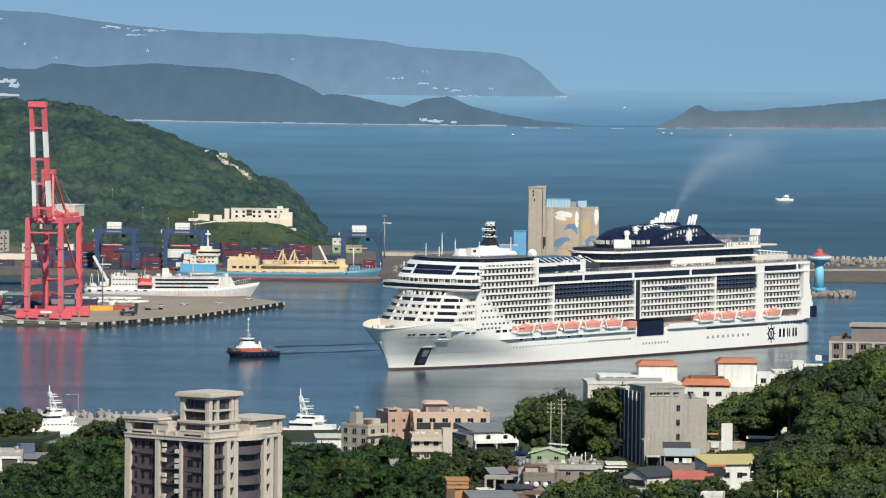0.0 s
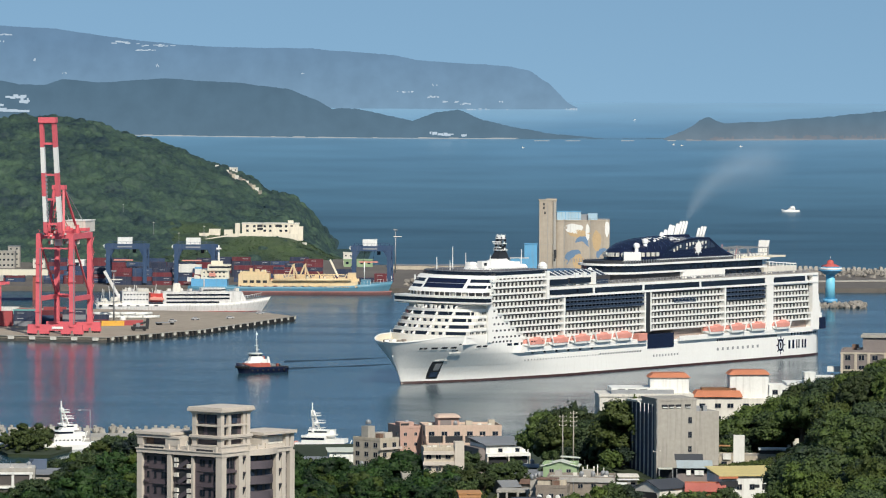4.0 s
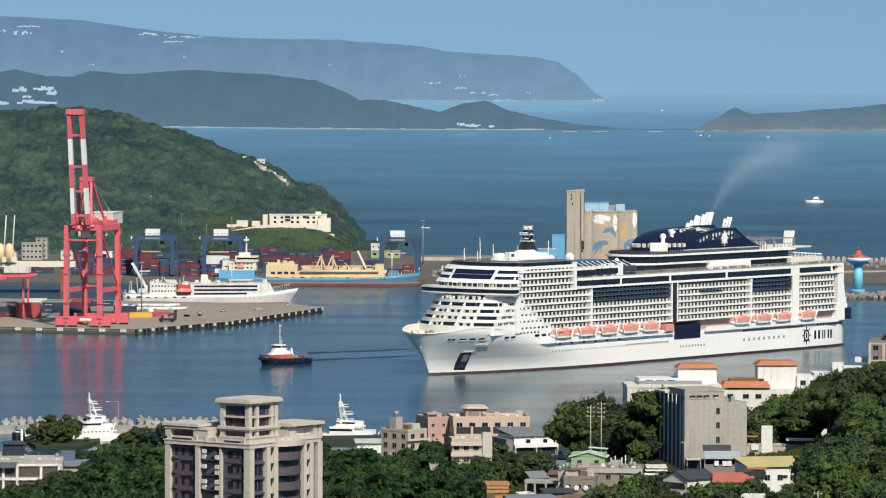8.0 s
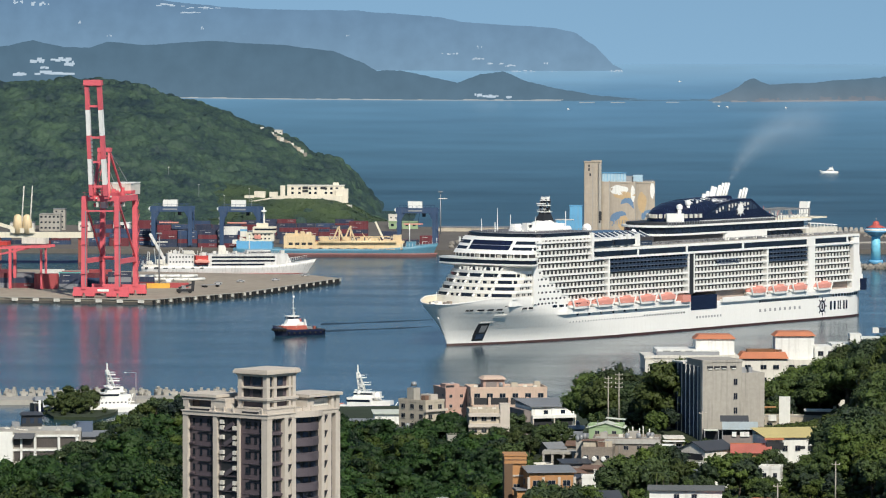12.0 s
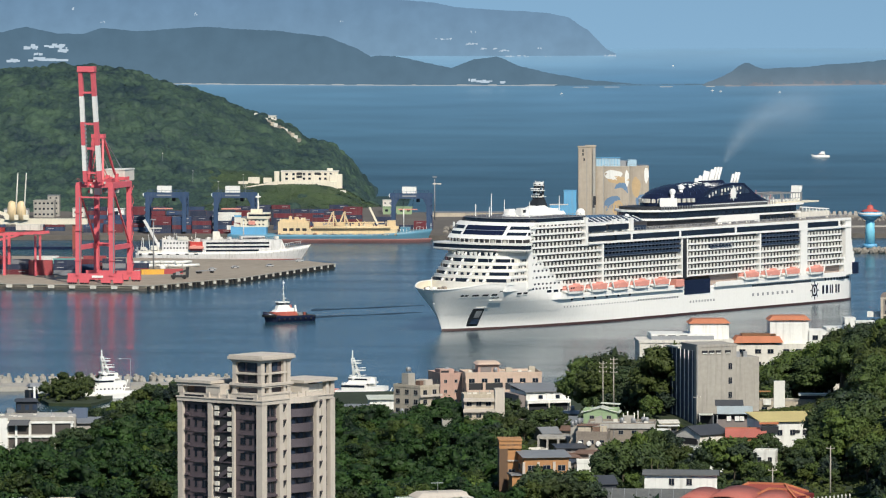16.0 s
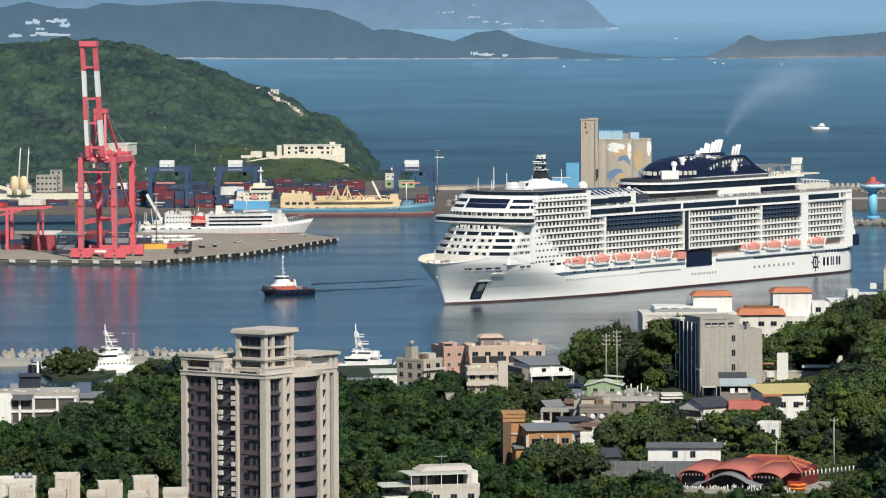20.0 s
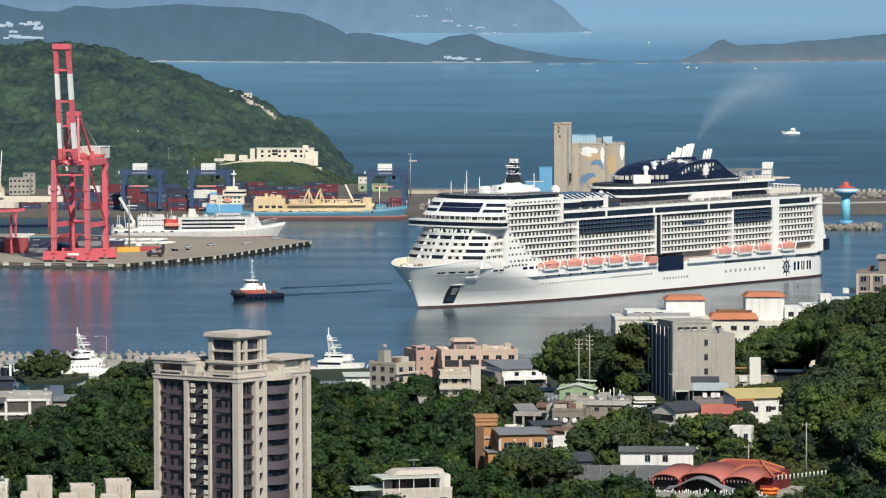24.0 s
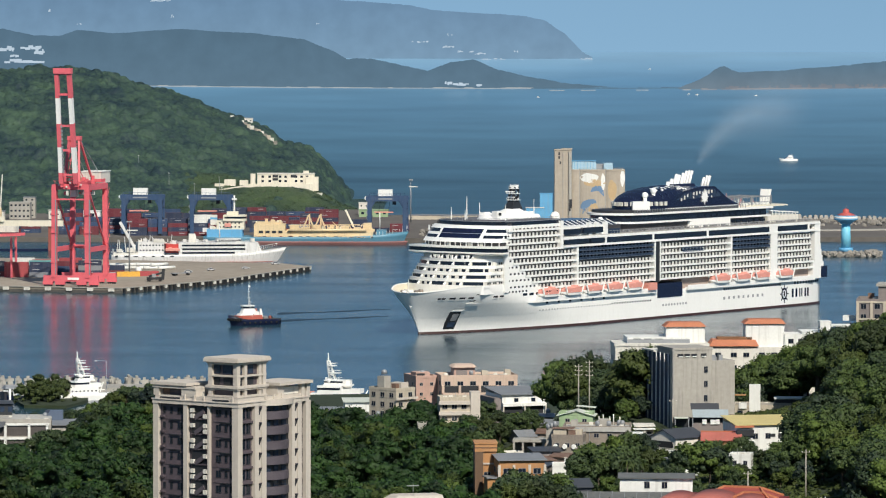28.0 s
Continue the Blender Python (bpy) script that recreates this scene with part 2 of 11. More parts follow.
BROWN_TILE = paint("brown_tile", (0.092, 0.072, 0.082), 0.55, 0.2, 1.5, per_object=0.1)
PINK = paint("pink_wall", (0.48, 0.31, 0.25), 0.8, 0.12, 0.4, streak=0.35)
OFFWHITE = paint("offwhite_wall", (0.66, 0.63, 0.56), 0.8, 0.1, 0.3, streak=0.4)
WALL_WHITE = paint("white_wall", (0.74, 0.74, 0.70), 0.8, 0.08, 0.3, streak=0.3)
BEIGE = paint("beige_wall", (0.48, 0.42, 0.33), 0.85, 0.15, 0.4, streak=0.45)
TAUPE = paint("taupe_wall", (0.21, 0.18, 0.17), 0.85, 0.12, 0.4, streak=0.35)
WINDOW_FRAME = paint("window_frame", (0.27, 0.26, 0.24), 0.6, 0.15, 0.8)
DARK_BROWN = paint("dark_brown", (0.13, 0.078, 0.045), 0.6, 0.15, 0.8)
OLD_BROWN = paint("old_brown_render", (0.24, 0.205, 0.17), 0.9, 0.25, 0.5, streak=0.5)
OCHRE = paint("ochre_wall", (0.42, 0.21, 0.085), 0.8, 0.12, 0.4, streak=0.3)
MINT = paint("mint_green_wall", (0.27, 0.37, 0.21), 0.8, 0.1, 0.4, streak=0.3)
ROOF_ORANGE = paint("orange_roof", (0.44, 0.155, 0.075), 0.7, 0.2, 0.8, bump=0.03)
ROOF_RED = paint("red_roof", (0.42, 0.125, 0.095), 0.65, 0.18, 0.6, bump=0.03, streak=0.2)
ROOF_GREY = paint("grey_metal_roof", (0.20, 0.21, 0.22), 0.5, 0.2, 0.5, streak=0.3)
ROOF_PALE = paint("pale_metal_roof", (0.55, 0.58, 0.50), 0.5, 0.15, 0.5, streak=0.3)
ROOF_RUST = paint("rusty_roof", (0.17, 0.10, 0.07), 0.7, 0.35, 0.7, streak=0.4)
ROOF_WORN = paint("worn_pale_roof", (0.40, 0.39, 0.36), 0.85, 0.2, 0.3, streak=0.4)
ROOF_BLUISH = paint("bluish_sheet_roof", (0.34, 0.40, 0.42), 0.5, 0.15, 0.5, streak=0.3)
ROOF_METAL = paint("old_metal_roof", (0.12, 0.125, 0.12), 0.6, 0.3, 0.4, streak=0.4)
ROOF_DARK = paint("dark_metal_roof", (0.05, 0.055, 0.065), 0.5, 0.2, 0.5)
ROOF_YELLOW = paint("yellow_roof", (0.55, 0.46, 0.20), 0.7, 0.15, 0.5, streak=0.2)
WOOD_POLE = paint("weathered_pole", (0.34, 0.31, 0.27), 0.8, 0.15, 1.0)
BARK = paint("bark", (0.09, 0.07, 0.05), 0.9, 0.3, 2.0)
SOIL = paint("undergrowth_soil", (0.022, 0.034, 0.013), 0.95, 0.4, 0.15, bump=0.2)
GRASS_MAT = leaves("grass_green", (0.044, 0.075, 0.049), 0.35, 0.05, True, 0.3)
GANTRY_BLUE = paint("yard_gantry_navy", (0.026, 0.060, 0.128), 0.5, 0.2, 0.5, streak=0.2)
WORN_WHITE = paint("worn_white_ship_paint", (0.68, 0.665, 0.635), 0.5, 0.14, 0.3, streak=0.45)
LEAF = leaves("tree_leaves", (0.038, 0.071, 0.027), 0.7, 0.08)
# Darker copies of the tree leaves: the wood's shade is put into the colour.
WOOD_LEAF = leaves("darkened_woodland_leaves", (0.015, 0.043, 0.016), 0.70, 0.10, True, 0.3)
WOOD_OLIVE = leaves("woodland_olive_leaves", (0.028, 0.052, 0.015), 0.6, 0.085, True, 0.3)
LEAF_OLIVE = leaves("olive_leaves", (0.036, 0.057, 0.017), 0.45, 0.03)
# The haze over the headland is put into this leaf colour as extra blue.
HILL_LEAF = leaves("hazy_hill_leaves", (0.032, 0.066, 0.076), 0.55, 0.035, True, 1.0)
WATER = water_mat()


# ---- builders ----
def part(name, bm, material, parent, label=""):
    me = bpy.data.meshes.new(name)
    bm.normal_update()
    bm.to_mesh(me)
    bm.free()
    me.materials.append(material)
    ob = new(name, me)
    ob.parent = parent
    return tagged(ob, label)


def split_part(name, bm, material, parent, label=""):
    """Each loose piece of bm becomes a part of its own."""
    left = set(bm.verts)
    while left:
        stack, piece = [left.pop()], []
        while stack:
            v = stack.pop()
            piece.append(v)
            for e in v.link_edges:
                o = e.other_vert(v)
                if o in left:
                    left.discard(o)
                    stack.append(o)
        new_bm = BM()
        made = {v: new_bm.verts.new(v.co) for v in piece}
        for f in {f for v in piece for f in v.link_faces}:
            new_bm.faces.new([made[v] for v in f.verts]).smooth = f.smooth
        part(name, new_bm, material, parent, label)
    bm.free()


def shared(name, me, parent, m=None):
    ob = new(name, me)
    ob.parent = parent
    if m is not None:
        ob.matrix_basis = m
    return ob


def thing(name, m, label, category, group="", kind=""):
    ob = new(name)
    ob.empty_display_size = 0.5
    ob.matrix_basis = m
    return tagged(ob, label, category, group, kind)


def solo(name, bm, material, label, category="", kind="", m=None, group=""):
    ob = part(name, bm, material, None)
    if m is not None:
        ob.matrix_basis = m
    return tagged(ob, label, category, group, kind)


def BM():
    return bmesh.new()


def box(bm, x0, x1, y0, y1, z0, z1):
    v = [bm.verts.new((x, y, z)) for z in (z0, z1) for y in (y0, y1) for x in (x0, x1)]
    for f in ((0, 2, 3, 1), (4, 5, 7, 6), (0, 1, 5, 4), (2, 6, 7, 3), (0, 4, 6, 2), (1, 3, 7, 5)):
        bm.faces.new([v[i] for i in f])
    return bm


def prism(bm, pts, z0, z1, top=None):
    """A plan outline (anticlockwise) drawn up from z0 to z1; top: another outline for the upper edge."""
    lo = [bm.verts.new((x, y, z0)) for x, y in pts]
    hi = [bm.verts.new((x, y, z1)) for x, y in (top or pts)]
    k = len(pts)
    for i in range(k):
        bm.faces.new((lo[i], lo[(i + 1) % k], hi[(i + 1) % k], hi[i]))
    bm.faces.new(hi)
    bm.faces.new(lo[::-1])
    return bm


def beam(bm, a, b, w, h=None):
    """A square bar from a to b."""
    a, b = Vector(a), Vector(b)
    h = h or w
    d = (b - a).normalized()
    s = d.cross(Vector((0, 0, 1)))
    s = s.normalized() if s.length > 1e-4 else Vector((1, 0, 0))
    u = s.cross(d)
    v = [bm.verts.new(p + s * i * w / 2 + u * j * h / 2) for p in (a, b) for j in (-1, 1) for i in (-1, 1)]
    for f in ((0, 2, 3, 1), (4, 5, 7, 6), (0, 1, 5, 4), (2, 6, 7, 3), (0, 4, 6, 2), (1, 3, 7, 5)):
        bm.faces.new([v[i] for i in f])
    return bm


def tube(bm, a, b, r0, r1=None, n=8):
    a, b = Vector(a), Vector(b)
    r1 = r0 if r1 is None else r1
    d = (b - a).normalized()
    s = d.orthogonal().normalized()
    u = d.cross(s)
    rings = [[bm.verts.new(p + (s * math.cos(i * 2 * math.pi / n) + u * math.sin(i * 2 * math.pi / n)) * r) for i in range(n)] for p, r in ((a, r0), (b, r1))]
    for i in range(n):
        f = bm.faces.new((rings[0][i], rings[0][(i + 1) % n], rings[1][(i + 1) % n], rings[1][i]))
        f.smooth = n > 7
    bm.faces.new(rings[0][::-1])
    bm.faces.new(rings[1])
    return bm


def lathe(bm, prof, n=24, x=0.0, y=0.0):
    """Rings (radius, height) turned about the upright through x, y."""
    rings = [[bm.verts.new((x + r * math.cos(i * 2 * math.pi / n), y + r * math.sin(i * 2 * math.pi / n), z)) for i in range(n)] for r, z in prof]
    for lo, hi in zip(rings, rings[1:]):
        for i in range(n):
            bm.faces.new((lo[i], lo[(i + 1) % n], hi[(i + 1) % n], hi[i])).smooth = True
    bm.faces.new(rings[0][::-1])
    bm.faces.new(rings[-1])
    return bm


def ball(bm, c, r, n=10, sz=1.0):
    prof = [(max(0.02, r * math.sin(math.pi * k / n)), c[2] - r * sz * math.cos(math.pi * k / n)) for k in range(n + 1)]
    return lathe(bm, prof, n * 2, c[0], c[1])


def mesh_from(name, verts, faces, material, smooth=False):
    me = bpy.data.meshes.new(name)
    me.vertices.add(len(verts))
    me.vertices.foreach_set("co", np.asarray(verts, dtype=np.float32).ravel())
    faces = np.asarray(faces, dtype=np.int32)
    k = faces.shape[1]
    me.loops.add(faces.size)
    me.loops.foreach_set("vertex_index", faces.ravel())
    me.polygons.add(len(faces))
    me.polygons.foreach_set("loop_start", np.arange(0, faces.size, k, dtype=np.int32))
    me.polygons.foreach_set("loop_total", np.full(len(faces), k, dtype=np.int32))
    if smooth:
        me.polygons.foreach_set("use_smooth", np.ones(len(faces), dtype=bool))
    me.update(calc_edges=True)
    me.materials.append(material)
    return me


def leaf_cards(rng, centres, radii, count, size, flat=0.8, low=-0.25, loose=0.28, reach=1.06, stretch=None):
    """Sprays of leaves: small bent cards set on the outer half of rounded clumps. Returns vertices and four-sided faces."""
    n = len(centres) * count
    c, r = np.repeat(centres, count, 0), np.repeat(radii, count)
    d = rng.normal(size=(n, 3))
    d /= np.linalg.norm(d, axis=1)[:, None]
    d[:, 2] = np.where(d[:, 2] < low, -d[:, 2], d[:, 2])
    squash = np.array([1, 1, flat]) if stretch is None else np.repeat(stretch, count, 0)
    p = c + d * (r * rng.uniform(0.72, reach, n))[:, None] * squash
    nrm = d + rng.normal(scale=loose, size=(n, 3))
    nrm[:, 2] += 0.25
    nrm /= np.linalg.norm(nrm, axis=1)[:, None]
    a = np.cross(nrm, rng.normal(size=(n, 3)))
    a /= np.linalg.norm(a, axis=1)[:, None]
    b = np.cross(nrm, a)
    s = (size * rng.uniform(0.6, 1.3, n))[:, None]
    quad = np.stack([p - a * s, p - b * s * 0.7 + nrm * s * 0.15, p + a * s, p + b * s * 0.7 - nrm * s * 0.2], 1)
    return quad.reshape(-1, 3), np.arange(4 * n).reshape(-1, 4)


def leaf_lumps(rng, centres, radii, stretch, k=0.74, rough=0.3):
    """The closed mass of leaves inside each clump: a small lumpy ball. Returns vertices and four-cornered faces."""
    bm = bmesh.new()
    bmesh.ops.create_cube(bm, size=1.0)
    bmesh.ops.subdivide_edges(bm, edges=bm.edges[:], cuts=2, use_grid_fill=True)
    tv = np.array([v.co.normalized()[:] for v in bm.verts])
    bm.verts.index_update()
    tf = np.array([[v.index for v in f.verts] for f in bm.faces])
    bm.free()
    n, m = len(centres), len(tv)
    scale = (radii * k)[:, None] * (1 + rng.normal(scale=rough, size=(n, m)))
    v = centres[:, None, :] + tv[None] * scale[:, :, None] * stretch[:, None, :]
    f = tf[None] + (np.arange(n) * m)[:, None, None]
    return v.reshape(-1, 3), f.reshape(-1, 4)


def foliage(name, rng, centres, radii, cards, size, mat, flat=0.85, low=-0.35, loose=0.38):
    """Clumps of leaves: lumpy masses with sprays of single leaves standing off them."""
    stretch = rng.uniform(0.65, 1.35, (len(centres), 3)) * np.array([1, 1, flat * 0.9])
    v0, f0 = leaf_lumps(rng, centres, radii, stretch)
    v1, f1 = leaf_cards(rng, centres, radii, cards, size, flat, low, loose, 1.3, stretch)
    return mesh_from(name, np.concatenate([v0, v1]), np.concatenate([f0, f1 + len(v0)]), mat)


# ---- sea, land and distance ----
def sea_level(r):
    """Level to 3.6 km; beyond, the remaining forty kilometres to the horizon are drawn together before 4.85 km, along the same lines of sight."""
    if r <= 3600:
        return 0.0
    x = min(r, 4870) - 3600
    return 134 - r * (134 / 3600 - x * 134 / 3600 ** 2 - 1.172e-8 * x * x)


def make_sea():
    radii = [0.0, 400, 800, 1200, 1600, 2000, 2400, 2800, 3200, 3500] + [3600 + 50 * i for i in range(25)] + [4865]
    n = 256
    verts = [(r * math.sin(2 * math.pi * i / n), r * math.cos(2 * math.pi * i / n), sea_level(r)) for r in radii[1:] for i in range(n)]
    faces = [(k * n + i, (k + 1) * n + i, (k + 1) * n + (i + 1) % n, k * n + (i + 1) % n) for k in range(len(radii) - 2) for i in range(n)]
    me = bpy.data.meshes.new("water")
    me.from_pydata(verts + [(0, 0, 0)], [], [f[::-1] for f in faces] + [(len(verts), (i + 1) % n, i) for i in range(n)])
    me.materials.append(WATER)
    for p in me.polygons:
        p.use_smooth = True
    if me.polygons[0].normal.z < 0:
        me.flip_normals()
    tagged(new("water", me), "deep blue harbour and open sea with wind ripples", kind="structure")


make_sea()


def ease(u):
    u = min(1.0, max(0.0, u))
    return u * u * (3 - 2 * u)


def far_range(name, crest, near, depth, material, label, rough):
    """A range of hills on the far side of the water: crest is a list of (across, height); it slopes down to the water in front."""
    xs, hs = zip(*crest)
    n, k = 620, 9
    verts, faces = [], []
    for i in range(n):
        x = xs[0] + (xs[-1] - xs[0]) * i / (n - 1)
        h = float(np.interp(x, xs, hs)) + rough * noise.noise((x * 0.05, near * 0.01, 3)) + rough * 0.5 * noise.noise((x * 0.17, 1, 5))
        h += 0.45 * noise.noise((x * 0.5, 2, near)) + 0.3 * noise.noise((x * 1.3, 5, near))
        foot = sea_level(math.hypot(x, near)) - 3
        h = max(h, foot)
        for j in range(k):
            u = j / (k - 1)
            z = foot + (h - foot) * (u ** 0.8)
            w = near + depth * u + rough * 2.5 * noise.noise((x * 0.03, u * 3, 7)) * u * (1 - u) * 4
            verts.append((x * w / near, w, z))
    for i in range(n - 1):
        for j in range(k - 1):
            a = i * k + j
            faces.append((a, a + k, a + k + 1, a + 1))
    return tagged(new(name, mesh_from(name, verts, faces, material, True)), label, kind="structure")


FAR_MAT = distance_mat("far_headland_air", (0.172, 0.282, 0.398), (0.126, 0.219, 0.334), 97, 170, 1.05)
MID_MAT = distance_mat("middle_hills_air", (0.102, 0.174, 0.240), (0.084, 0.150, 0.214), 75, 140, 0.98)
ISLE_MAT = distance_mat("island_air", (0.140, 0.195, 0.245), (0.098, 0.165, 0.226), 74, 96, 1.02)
# Shore and rock glow too: the daylight on them is painted as emission.
SHORE_MAT = distance_mat("pale_far_shore_glow", (0.46, 0.49, 0.50), (0.46, 0.49, 0.50), 0, 1, 0.85)
SAND_MAT = distance_mat("sandy_far_shore_glow", (0.30, 0.315, 0.345), (0.30, 0.315, 0.345), 0, 1, 0.85)
ISLE_ROCK = distance_mat("island_rock_glow", (0.215, 0.232, 0.268), (0.175, 0.210, 0.250), 71, 78, 0.95)
NEAR = 4824 / 4845
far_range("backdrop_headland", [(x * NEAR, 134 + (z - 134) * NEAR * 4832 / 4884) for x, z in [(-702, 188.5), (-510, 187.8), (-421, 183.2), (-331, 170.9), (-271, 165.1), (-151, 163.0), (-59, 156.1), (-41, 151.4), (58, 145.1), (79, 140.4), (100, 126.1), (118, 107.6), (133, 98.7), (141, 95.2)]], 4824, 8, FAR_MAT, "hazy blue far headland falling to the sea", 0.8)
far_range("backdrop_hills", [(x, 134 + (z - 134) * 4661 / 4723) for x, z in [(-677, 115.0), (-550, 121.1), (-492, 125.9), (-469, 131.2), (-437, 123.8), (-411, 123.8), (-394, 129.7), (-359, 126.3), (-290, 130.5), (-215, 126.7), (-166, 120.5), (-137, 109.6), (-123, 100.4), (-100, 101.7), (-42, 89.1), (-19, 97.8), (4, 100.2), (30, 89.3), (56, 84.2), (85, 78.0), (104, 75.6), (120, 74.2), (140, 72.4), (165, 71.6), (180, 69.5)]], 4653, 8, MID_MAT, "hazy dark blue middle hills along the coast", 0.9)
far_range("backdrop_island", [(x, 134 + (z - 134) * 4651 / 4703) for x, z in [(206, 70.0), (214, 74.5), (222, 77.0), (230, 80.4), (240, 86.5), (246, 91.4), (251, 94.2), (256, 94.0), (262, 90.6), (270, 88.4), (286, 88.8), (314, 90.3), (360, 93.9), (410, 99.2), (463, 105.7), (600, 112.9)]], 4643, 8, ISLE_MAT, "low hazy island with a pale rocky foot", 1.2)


def shore_line():
    """Pale strand, sea walls and houses, too far off to tell apart but as bright flecks."""
    rng = random.Random(4)
    def strip(name, x0, x1, d, h, mat, label, gaps, short=4.0, long=16.0, low=0.9):
        bm = BM()
        x = x0
        while x < x1:
            w = rng.uniform(short, long)
            z = sea_level(math.hypot(x, d)) - 0.6
            if rng.random() > gaps:
                box(bm, x, x + w, d, d + 5, z, z + h * rng.uniform(low, 1.5))
            x += w
        tagged(part(name, bm, mat, None), label, kind="structure")
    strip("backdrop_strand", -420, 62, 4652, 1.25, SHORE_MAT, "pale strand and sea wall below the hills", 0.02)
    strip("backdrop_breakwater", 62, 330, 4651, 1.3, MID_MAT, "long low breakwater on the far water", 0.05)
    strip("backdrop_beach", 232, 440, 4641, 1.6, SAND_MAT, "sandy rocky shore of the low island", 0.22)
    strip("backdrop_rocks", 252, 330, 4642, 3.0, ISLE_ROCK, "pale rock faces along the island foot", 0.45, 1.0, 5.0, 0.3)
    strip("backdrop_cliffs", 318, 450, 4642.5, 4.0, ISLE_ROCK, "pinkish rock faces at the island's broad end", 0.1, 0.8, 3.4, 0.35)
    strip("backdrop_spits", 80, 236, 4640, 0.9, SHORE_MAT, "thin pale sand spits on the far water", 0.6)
    # houses on the far hills, their sunlit brightness put in as glow
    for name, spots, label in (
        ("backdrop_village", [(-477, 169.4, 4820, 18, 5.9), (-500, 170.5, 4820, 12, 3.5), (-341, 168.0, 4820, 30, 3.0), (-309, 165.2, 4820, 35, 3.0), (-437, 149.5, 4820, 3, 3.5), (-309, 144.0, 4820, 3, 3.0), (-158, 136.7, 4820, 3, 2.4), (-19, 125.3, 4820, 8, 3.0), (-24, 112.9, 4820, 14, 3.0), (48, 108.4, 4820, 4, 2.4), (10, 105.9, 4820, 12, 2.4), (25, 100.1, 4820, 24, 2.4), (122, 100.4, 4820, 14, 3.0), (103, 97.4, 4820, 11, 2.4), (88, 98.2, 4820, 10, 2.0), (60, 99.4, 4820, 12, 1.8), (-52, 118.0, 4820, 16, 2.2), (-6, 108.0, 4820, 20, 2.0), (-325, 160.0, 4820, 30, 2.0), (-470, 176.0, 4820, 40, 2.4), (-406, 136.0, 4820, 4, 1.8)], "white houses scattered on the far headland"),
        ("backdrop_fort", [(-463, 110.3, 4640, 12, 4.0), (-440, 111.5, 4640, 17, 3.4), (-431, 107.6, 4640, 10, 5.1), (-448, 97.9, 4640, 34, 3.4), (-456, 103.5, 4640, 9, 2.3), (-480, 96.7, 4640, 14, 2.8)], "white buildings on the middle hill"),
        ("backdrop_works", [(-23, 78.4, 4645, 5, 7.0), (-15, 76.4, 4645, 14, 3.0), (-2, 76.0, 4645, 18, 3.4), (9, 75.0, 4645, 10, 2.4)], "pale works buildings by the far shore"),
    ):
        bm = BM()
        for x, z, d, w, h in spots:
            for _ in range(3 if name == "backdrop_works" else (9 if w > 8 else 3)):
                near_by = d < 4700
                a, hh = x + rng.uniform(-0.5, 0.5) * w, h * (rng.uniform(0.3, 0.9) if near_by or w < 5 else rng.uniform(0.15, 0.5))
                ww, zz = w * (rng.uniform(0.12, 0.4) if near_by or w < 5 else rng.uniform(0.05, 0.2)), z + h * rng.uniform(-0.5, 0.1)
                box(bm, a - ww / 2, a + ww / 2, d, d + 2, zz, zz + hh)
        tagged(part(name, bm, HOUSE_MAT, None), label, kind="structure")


def far_boats():
    """White boats far out, a few metres long each."""
    for x, y, turn in ((68, 4598, 10), (218, 4615, 185), (226, 4610, 170), (284, 4602, 5), (185, 4764, 0)):
        b = thing("distant_boat", pose(x, y, sea_level(math.hypot(x, y)), 0, 0, turn) @ Matrix.Scale(0.45, 4), "small white boat far out on the water", "boat", "distant boats")
        part("hull", prism(BM(), [(-3.0, -1.0), (2.0, -1.0), (3.6, 0), (2.0, 1.0), (-3.0, 1.0)], -0.6, 1.0), OFFWHITE, b)
        part("cabin", prism(BM(), [(-1.8, -0.8), (1.2, -0.8), (1.2, 0.8), (-1.8, 0.8)], 1.0, 2.3, [(-1.6, -0.7), (0.4, -0.7), (0.4, 0.7), (-1.6, 0.7)]), OFFWHITE, b)


# White walls without lamps: emission replaces the daylight on them.
HOUSE_MAT = distance_mat("far_white_wall_glow", (0.45, 0.55, 0.64), (0.45, 0.55, 0.64), 0, 1, 1.0)
shore_line()


# the wooded headland beyond the port
HILL_X = (-560, -470, -380, -337, -306, -276, -250, -224, -198, -172, -146, -127, -116, -103, -94, -86, -78)
HILL_H = (91, 97, 98, 100, 100, 95, 88, 82.5, 70.5, 60, 47.5, 42, 32, 14, 2, -2, -3)


def hill_z(x, y):
    h = float(np.interp(x, HILL_X, HILL_H))
    u = (y - 3215) / (3560 - 3215)
    z = h * (ease(u * 0.9 + 0.05) if u < 1 else 1 - 0.75 * ease((y - 3560) / 330)) - 1.0
    z += (5.0 * noise.noise((x * 0.012, y * 0.012, 2)) + 2.5 * noise.noise((x * 0.04, y * 0.04, 6))) * ease(u * 2) * ease(h / 30)
    knoll = 19.0 * math.exp(-((x + 146) / 50) ** 4 - ((y - 3350) / 55) ** 2)
    return max(z, knoll, -2.0)


